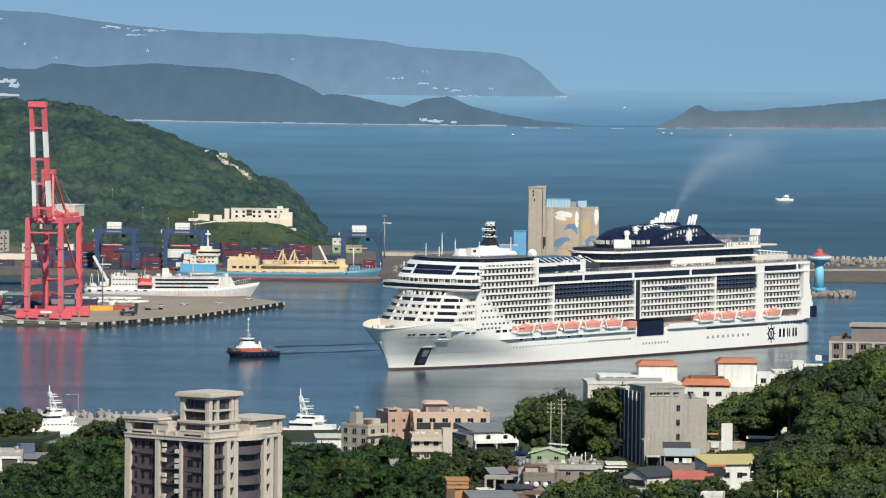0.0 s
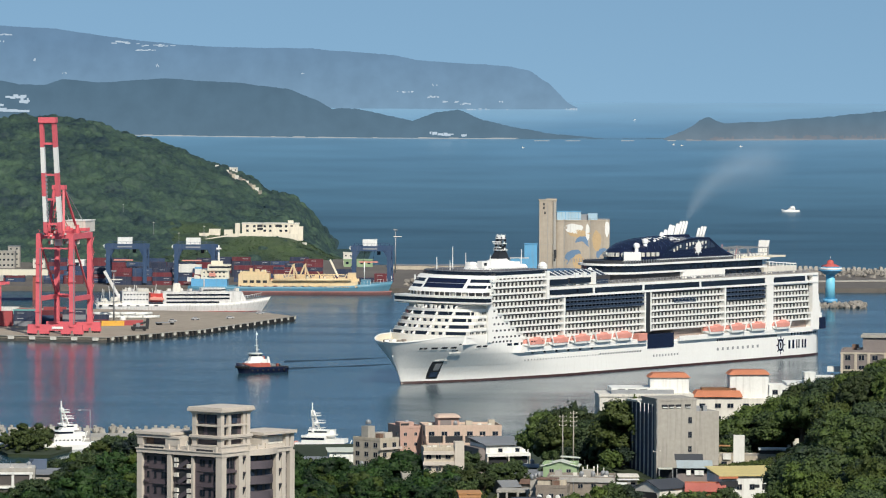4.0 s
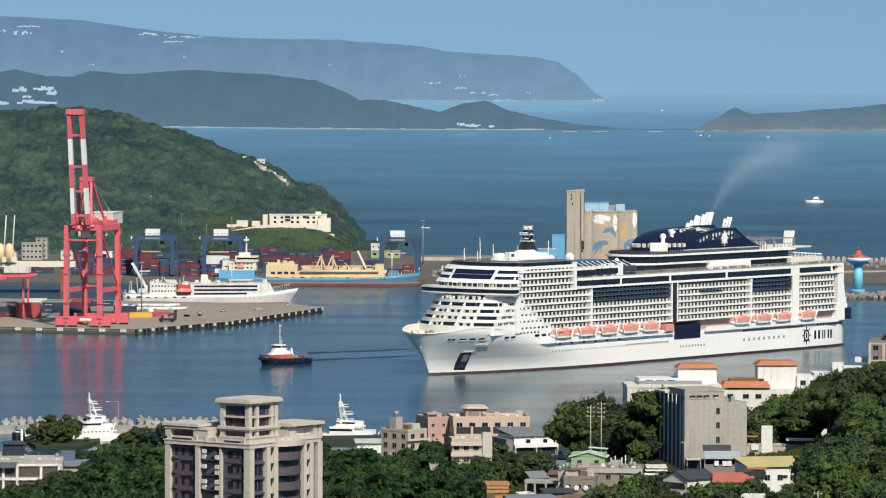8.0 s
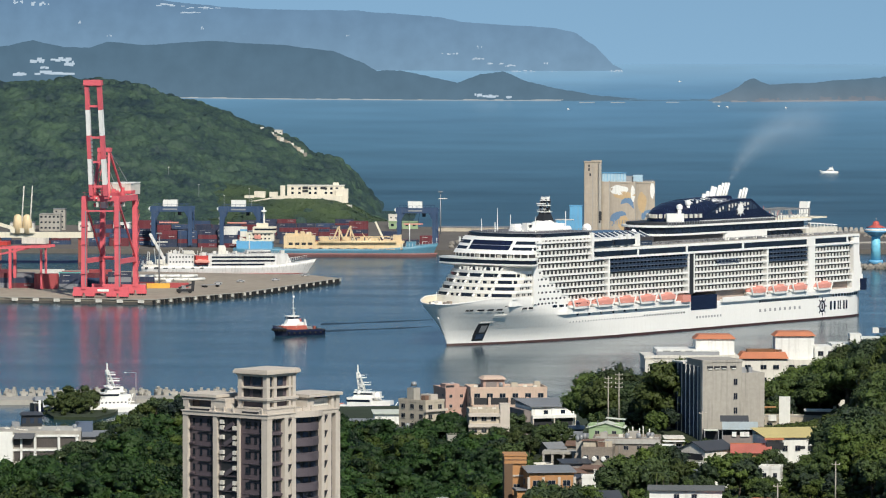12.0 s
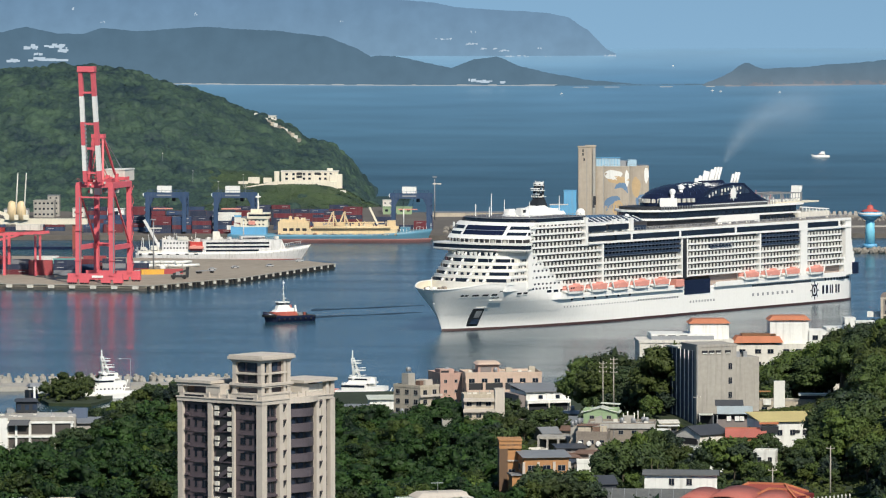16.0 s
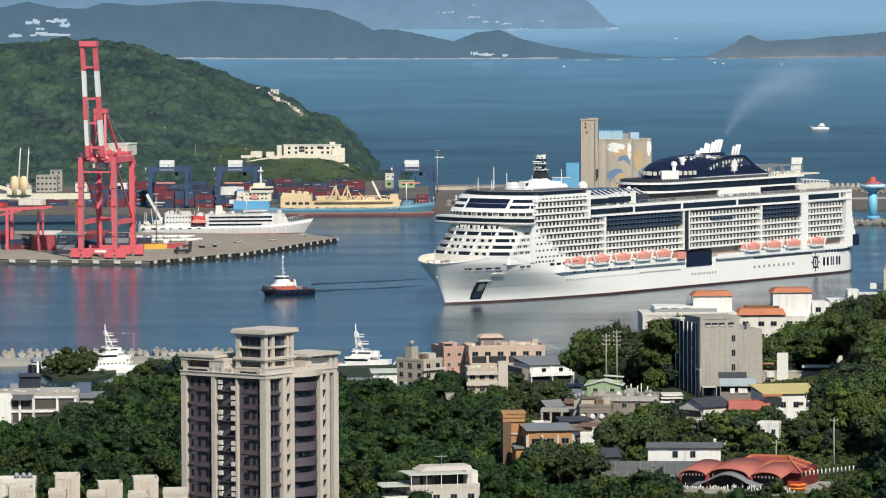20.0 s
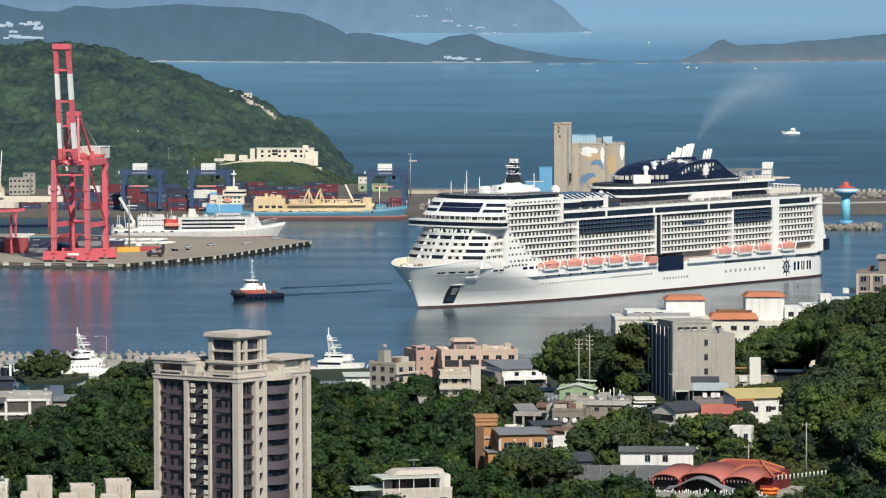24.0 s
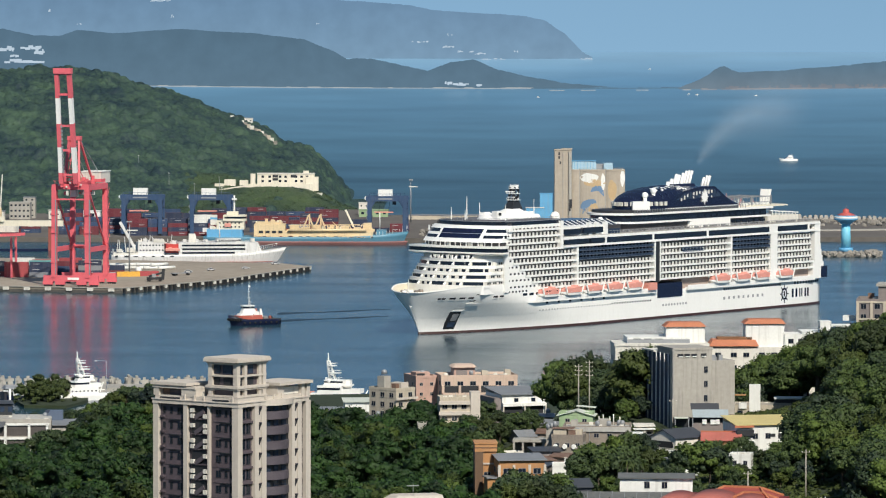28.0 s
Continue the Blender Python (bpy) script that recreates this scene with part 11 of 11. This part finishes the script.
def trunk_mesh(seed, h, r0, spread):
    rng = random.Random(seed)
    bm = BM()
    tube(bm, (0, 0, -1.5), (rng.uniform(-0.3, 0.3), rng.uniform(-0.3, 0.3), h * 0.7), r0, r0 * 0.6, 7)
    for k in range(5):
        a = 2 * math.pi * k / 5 + rng.uniform(-0.4, 0.4)
        z = h * rng.uniform(0.4, 0.65)
        tube(bm, (0, 0, z), (math.cos(a) * spread, math.sin(a) * spread, h * rng.uniform(0.9, 1.25)), r0 * 0.4, r0 * 0.14, 5)
    me = bpy.data.meshes.new("trunk")
    bm.to_mesh(me)
    bm.free()
    me.materials.append(BARK)
    return me


def tree_kinds():
    kinds = {}
    for k in range(5):
        mat = LEAF if k != 2 else LEAF_OLIVE
        kinds["round", k] = (trunk_mesh(k, 5.0, 0.28, 2.4), crown_mesh(100 + k, 4.3, 4.8, 34, 56, 0.36, mat))
    for k in range(3):
        kinds["big", k] = (trunk_mesh(30 + k, 9.0, 0.6, 4.6), crown_mesh(200 + k, 7.4, 8.4, 84, 70, 0.40, LEAF if k else LEAF_OLIVE))
    for k in range(2):
        kinds["bush", k] = (trunk_mesh(50 + k, 1.4, 0.15, 1.0), crown_mesh(300 + k, 2.3, 1.2, 12, 30, 0.26, LEAF_OLIVE if k else LEAF))
    return kinds


KINDS = tree_kinds()
TREE_LABEL = {"round": "leafy green broadleaf tree with an uneven crown", "big": "large dark green spreading broadleaf tree", "bush": "low dense green shrub on the slope"}


def tree(kind, k, x, y, scale, turn, dz=0.0):
    t = thing("tree" if kind != "bush" else "shrub", Matrix.Translation((x, y, ground_z(x, y) + dz)) @ Matrix.Rotation(turn, 4, "Z") @ Matrix.Diagonal((scale, scale, scale * 1.03, 1)), TREE_LABEL[kind], "tree" if kind != "bush" else "shrub", "town trees")
    tr, cr = KINDS[kind, k]
    shared("trunk", tr, t), shared("crown", cr, t)


def clear(x, y, r):
    return all((x - a) ** 2 + (y - b) ** 2 > (q + r) ** 2 for a, b, q in BUILT)


def in_sight(x, y):
    return -0.119 < x / y < 0.104


def plant():
    rng = random.Random(77)
    count = 0
    # tall clump between the waterfront and the houses
    for x, y, s in ((31, 1440, 1.3), (37, 1438, 1.3), (43, 1442, 1.2), (48, 1440, 0.95), (34, 1422, 1.05), (41, 1420, 0.95), (46, 1416, 0.8), (52, 1398, 1.25), (54, 1404, 1.2)):
        tree("big", rng.randrange(3), x, y, s, rng.uniform(0, 6.28))
    for x, y, s in ((74, 1447, 0.9), (81, 1450, 1.0), (88, 1448, 1.1), (96, 1452, 1.2), (104, 1448, 1.15), (111, 1452, 1.1), (70, 1442, 0.7), (100, 1440, 0.95), (108, 1438, 0.9)):
        tree("big", rng.randrange(3), x, y, s, rng.uniform(0, 6.28))
    for x, y, s in ((9.8, 1203, 1.0), (13, 1204, 1.25), (18, 1203, 1.2), (23, 1206, 1.1), (8.6, 1196, 0.95), (12, 1195, 1.2), (19, 1196, 1.1), (25, 1198, 0.9), (-5.5, 1200, 1.0), (9.5, 1188, 1.0), (16, 1188, 1.1), (22, 1189, 1.0)):
        BUILT.append((x, y, 2.0))
        tree("round", 2 if rng.random() < 0.6 else rng.randrange(5), x, y, s, rng.uniform(0, 6.28))
    for x, y, s in ((30, 1430, 0.75), (35, 1428, 0.75), (41, 1430, 0.8), (30, 1410, 0.7), (35, 1409, 0.75), (39, 1411, 0.8), (44, 1407, 0.75), (48, 1404, 0.8), (51, 1390, 0.8), (72, 1434, 0.6), (78, 1438, 0.65), (84, 1440, 0.7)):
        BUILT.append((x, y, 2.0))
        tree("round", rng.randrange(5), x, y, s, rng.uniform(0, 6.28))
    # the dark edge of the eastern wood, beside the yellow roof
    for x, y, s in ((88, 1296, 0.62), (94, 1300, 0.78), (99, 1296, 1.0), (92, 1284, 0.7), (98, 1282, 1.0), (97, 1318, 1.0), (103, 1310, 1.1), (104, 1290, 1.1)):
        BUILT.append((x, y, 3.0))
        tree("big", 1 + rng.randrange(2), x, y, s, rng.uniform(0, 6.28))
    # full crowns between the houses and the red hall
    for x, y, s in ((42, 1330, 0.9), (46.5, 1331, 1.0), (50.5, 1334, 0.9), (38, 1332, 0.5), (30, 1282, 0.9), (34, 1286, 1.2), (39, 1284, 1.2), (44, 1288, 1.12), (49, 1294, 1.05), (36, 1276, 1.0), (42, 1276, 1.1), (31, 1272, 0.8), (59, 1284, 1.1), (63, 1286, 1.35), (67, 1286, 1.2), (66, 1322, 0.85), (71, 1326, 0.8), (75, 1326, 0.75), (79, 1328, 0.85), (76.5, 1322, 0.6), (9, 1372, 0.8), (14, 1380, 0.9), (4, 1384, 0.9), (19, 1388, 0.8), (10, 1396, 0.8), (1.5, 1440, 0.8), (5.0, 1448, 0.95), (-1, 1436, 0.6), (13, 1436, 0.45), (18, 1440, 0.45), (56, 1330, 0.5), (76, 1288, 0.6), (92, 1318, 0.9), (86, 1286, 0.9), (57, 1280, 0.7), (47, 1384, 0.8), (4, 1344, 1.0), (0, 1352, 1.0), (2, 1330, 0.9), (8, 1310, 0.8), (10, 1286, 0.7), (14, 1270, 0.7), (32, 1254, 0.55), (42, 1252, 0.55), (24, 1248, 0.6), (50, 1244, 0.5), (38, 1240, 0.5)):
        BUILT.append((x, y, 2.4))
        tree("round", rng.randrange(5), x, y, s, rng.uniform(0, 6.28))
    for x, y, top in ((20, 1150, 12.5), (26, 1152, 13.5), (31, 1150, 14), (37, 1151, 14), (43, 1150, 13.5), (86, 1150, 12.5), (92, 1152, 14), (98, 1156, 15)):
        BUILT.append((x, y, 2.4))
        tree("round", rng.randrange(5), x, y, (top - 7) / 8.2, rng.uniform(0, 6.28))
    # the wooded slope on the east side
    for _ in range(1500):
        x, y = rng.uniform(80, 150), rng.uniform(1190, 1450)
        if count > 150 or not in_sight(x, y) or not clear(x, y, 1.5):
            continue
        if (x < 107 and 1318 < y < 1400) or (y < 1252 and x < 101) or (y < 1290 and x < 82) or (y > 1400 and y < 1434 and x < 104):
            continue
        low = x < 98 and y < 1340
        BUILT.append((x, y, 1.7))
        big = rng.random() < 0.5 and not low
        tree("big" if big else "round", rng.randrange(3), x, y, rng.uniform(0.75, 1.05) if big else (rng.uniform(0.5, 0.8) if low else rng.uniform(0.9, 1.4)), rng.uniform(0, 6.28))
        count += 1
    # crowns round the small harbour, behind and beside the ferry hall
    for _ in range(34):
        x, y = rng.uniform(-141, -102), rng.uniform(1492, 1560)
        if x < -128 - (y - 1520) * -0.1 and y > 1535:
            continue
        BUILT.append((x, y, 1.6))
        tree("round", rng.randrange(5), x, y, rng.uniform(0.72, 1.0) * (0.5 if x < -116 else 1.0), rng.uniform(0, 6.28))
    for x, y, s in ((-129.5, 1402, 0.8), (-126.5, 1398, 0.9), (-133, 1398, 0.6), (-131, 1446, 0.62), (-127, 1426, 0.6), (-125, 1452, 0.75), (-121.5, 1424, 0.72), (-118, 1430, 0.85), (-115, 1450, 0.9), (-133, 1470, 0.8), (-127, 1474, 0.85), (-120, 1472, 0.9), (-139, 1478, 0.7), (-129, 1404, 0.7), (-125, 1400, 0.75), (-137, 1398, 0.45)):
        BUILT.append((x, y, 1.6))
        tree("round", rng.randrange(5), x, y, s, rng.uniform(0, 6.28))
    # among the houses
    for _ in range(2600):
        x, y = rng.uniform(-8, 88), rng.uniform(1225, 1425)
        if not in_sight(x, y) or not clear(x, y, 1.2) or count > 240:
            continue
        BUILT.append((x, y, 2.0))
        tree("round" if rng.random() < 0.75 else "bush", rng.randrange(2), x, y, rng.uniform(0.32, 0.58) * (1.15 if y < 1290 else 1.0), rng.uniform(0, 6.28))
        count += 1


plant()


def woodland():
    """The unbroken wood of the flat land: crowns by the thousand."""
    rng = np.random.default_rng(5)
    near, olive = [], []
    spots = []
    tries = 0
    while tries < 26000 and len(spots) < 1250:
        tries += 1
        y = rng.uniform(1085, 1475)
        x = rng.uniform(-0.122, 0.108) * y
        mid = x < 4 + (y - 1085) * -0.01 or (y < 1152)
        if y < 1165 and x > 95:
            mid = True
        if 42 < x < 86 and y > 1116:
            continue
        if not mid or (x < -0.086 * y and y > 1335) or not clear(x, y, 0.8):
            continue
        if any((x - a) ** 2 + (y - b) ** 2 < 34 for a, b in spots):
            continue
        spots.append((x, y))
    for x, y in spots:
        h = rng.uniform(0.4, 6.2) + (3.4 if rng.random() < 0.25 else 0.0)
        if y < 1165 and x > 10:
            h *= 0.35 + 0.3 * rng.random()
        if x < -0.082 * y and y > 1270:
            h *= 0.45
        if y > 1375:
            h *= 0.45
        z = ground_z(x, y) + max(0.2, h + 3.0 * noise.noise((x * 0.07, y * 0.045, 4)) * (0.4 if y > 1375 else 1.0))
        r = rng.uniform(3.0, 4.6) * (1.35 if rng.random() < 0.3 else 1.0)
        lst = olive if rng.random() < 0.2 else near
        for _ in range(12):
            d = rng.normal(size=3)
            d /= np.linalg.norm(d)
            lst.append((x + d[0] * r * 0.66, y + d[1] * r * 0.66, z + (abs(d[2]) - 0.25) * r * 0.85, r * rng.uniform(0.30, 0.50)))
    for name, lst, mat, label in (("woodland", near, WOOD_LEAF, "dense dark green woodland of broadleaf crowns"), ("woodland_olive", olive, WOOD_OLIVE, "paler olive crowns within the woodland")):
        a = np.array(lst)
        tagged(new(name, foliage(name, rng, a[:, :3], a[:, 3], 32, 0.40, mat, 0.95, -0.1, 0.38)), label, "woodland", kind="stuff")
    # weeds, hedges and garden growth between the houses
    pts = []
    while len(pts) < 4300:
        x, y = rng.uniform(-8, 104), rng.uniform(1112, 1440)
        if y < 1195 and x < 42:
            continue
        if clear(x, y, -2.0):
            pts.append((x, y, ground_z(x, y) + rng.uniform(-0.2, 0.5), rng.uniform(0.7, 1.7)))
    a = np.array(pts)
    tagged(new("undergrowth", foliage("undergrowth", rng, a[:, :3], a[:, 3], 12, 0.3, LEAF_OLIVE, 0.7, 0.0, 0.2)), "weeds and low garden growth between the houses", "undergrowth", kind="stuff")
    # scrub on the breakwater and by the basin
    pts = []
    for x, y in zip(rng.uniform(-159, -141, 46), rng.uniform(1625, 1680, 46)):
        h = rng.uniform(2.0, 5.8)
        pts += [(x + rng.normal() * 1.5, y + rng.normal() * 1.5, 1.4 + h * q, rng.uniform(0.8, 1.5)) for q in (0.1, 0.4, 0.7, 0.95, 1.0)]
    pts += [(x, y, ground_z(x, y) + rng.uniform(0.5, 4), rng.uniform(0.8, 1.8)) for x, y in zip(rng.uniform(-142, -60, 520), rng.uniform(1478, 1575, 520))]
    a = np.array(pts)
    tagged(new("shore_scrub", foliage("shore_scrub", rng, a[:, :3], a[:, 3], 26, 0.34, LEAF_OLIVE, 0.9, -0.2, 0.25)), "scrubby trees along the small harbour's edge", "scrub", kind="stuff")


woodland()


def palm(x, y, h):
    t = thing("palm_tree", pose(x, y, ground_z(x, y)), "slender palm with drooping pale green fronds", "palm tree")
    part("trunk", tube(BM(), (0, 0, -1), (0.4, 0, h), 0.22, 0.14, 8), BARK, t)
    for k in range(11):
        a = 2 * math.pi * k / 11
        bm = BM()
        prev = None
        for i in range(6):
            u = i / 5
            r, z = 3.4 * u, h + 1.1 * math.sin(u * 2.2) - 2.6 * u * u
            wd = 0.42 * (1 - u) + 0.06
            p = Vector((0.4 + r * math.cos(a), r * math.sin(a), z))
            s = Vector((-math.sin(a), math.cos(a), 0)) * wd
            cur = (bm.verts.new(p - s), bm.verts.new(p + Vector((0, 0, 0.12))), bm.verts.new(p + s))
            if prev:
                for q in range(2):
                    bm.faces.new((prev[q], cur[q], cur[q + 1], prev[q + 1]))
            prev = cur
        part("frond", bm, LEAF_OLIVE, t)


palm(43, 1262, 8.5)
palm(45, 1268, 7.0)


# ---- the funnel's smoke: thin veils that drift off ----
def smoke_mat():
    m = bpy.data.materials.new("thin_smoke")
    m.use_nodes = True
    n, l = m.node_tree.nodes, m.node_tree.links
    out = n["Material Output"]
    n.remove(n["Principled BSDF"])
    clear_, veil, mix = n.new("ShaderNodeBsdfTransparent"), n.new("ShaderNodeBsdfDiffuse"), n.new("ShaderNodeMixShader")
    veil.inputs["Color"].default_value = (0.52, 0.60, 0.68, 1)
    co, grad, tex, mul = n.new("ShaderNodeTexCoord"), n.new("ShaderNodeTexGradient"), n.new("ShaderNodeTexNoise"), n.new("ShaderNodeMath")
    grad.gradient_type = "QUADRATIC_SPHERE"
    mp = n.new("ShaderNodeMapping")
    mp.inputs["Scale"].default_value = (0.95, 0.95, 0.95)
    l.new(co.outputs["Object"], mp.inputs["Vector"]), l.new(mp.outputs[0], grad.inputs["Vector"])
    tex.inputs["Scale"].default_value, tex.inputs["Detail"].default_value = 1.6, 4
    l.new(co.outputs["Object"], tex.inputs["Vector"])
    mul.operation = "MULTIPLY"
    l.new(grad.outputs["Fac"], mul.inputs[0]), l.new(tex.outputs[0], mul.inputs[1])
    amount = n.new("ShaderNodeMath")
    amount.operation, amount.use_clamp = "MULTIPLY", True
    amount.inputs[1].default_value = 0.32
    l.new(mul.outputs[0], amount.inputs[0])
    l.new(amount.outputs[0], mix.inputs["Fac"])
    l.new(clear_.outputs[0], mix.inputs[1]), l.new(veil.outputs[0], mix.inputs[2])
    l.new(mix.outputs[0], out.inputs["Surface"])
    return m


def make_smoke():
    mat = smoke_mat()
    n = 12
    verts, faces = [], []
    for i in range(n + 1):
        for j in range(n + 1):
            u, v = 2 * i / n - 1, 2 * j / n - 1
            verts.append((u, -0.25 * (1 - 0.5 * (u * u + v * v)) + 0.08 * math.sin(4 * u + 2 * v), v))
    for i in range(n):
        for j in range(n):
            a = i * (n + 1) + j
            faces.append((a, a + n + 1, a + n + 2, a + 1))
    me = mesh_from("smoke_veil", verts, faces, mat, True)
    veils = []
    for k in range(8):
        ob = new("funnel_smoke", me)
        ob.visible_shadow = False
        s = 3.0 + 2.0 * k + 0.12 * k * k
        ob.scale = (s * 0.72, s * 0.6, s)
        tagged(ob, "thin grey veil of funnel smoke drifting off", "smoke", "funnel smoke")
        veils.append(ob)
    return veils


smoke = make_smoke()


# ---- what moves ----
def motions():
    def drift(ob, rows):
        walk(ob, [(t, pose(x, y, z, 0, 0, a)) for t, x, y, z, a in rows])
    drift(cruise_ship, [(28.0 * k / 4, -22.64 + 1.0 * k / 4, 2019.7 - 4.0 * k / 4, 0, -127.89 + 2.15 * k / 4) for k in range(5)])
    tow = [(0.0, -86.2, 2094), (3.0, -87.0, 2091), (6.0, -88.3, 2090), (9.0, -89.8, 2088), (12.0, -91.2, 2087), (15.0, -92.6, 2085), (18.0, -93.8, 2084), (21.0, -94.9, 2082), (24.0, -96.0, 2079), (28.0, -97.3, 2076)]
    drift(tug, [(t, x, y, 0, 213) for t, x, y in tow])
    drift(wake, [(t, x, y, 0, 0) for t, x, y in tow])
    drift(motorboat, [(t, x, 4106, sea_level(4117), 183) for t, x in ((0.0, 302.0), (3.0, 299.0), (8.0, 294.5), (11.0, 292.5), (17.0, 289.0), (20.0, 287.0), (25.0, 284.5), (28.0, 282.5))])
    # each veil starts at the funnel or on the way off, leans with the wind and drifts slowly
    for k, ob in enumerate(smoke):
        rows = []
        for i in range(8):
            t = 4.0 * i
            d = 1.0 + 3.0 * k + 0.62 * k * k + 0.1 * t + 0.5 * math.sin(0.5 * t + k)
            rows.append((t, pose(109.0 - 0.12 * t + 0.45 * d + 0.0045 * d * d, 2165 + 0.3 * d, 67.5 + d - 0.009 * d * d, 0, 22 + 0.6 * d, 6 * math.sin(0.4 * t + k))))
        walk(ob, rows)


motions()
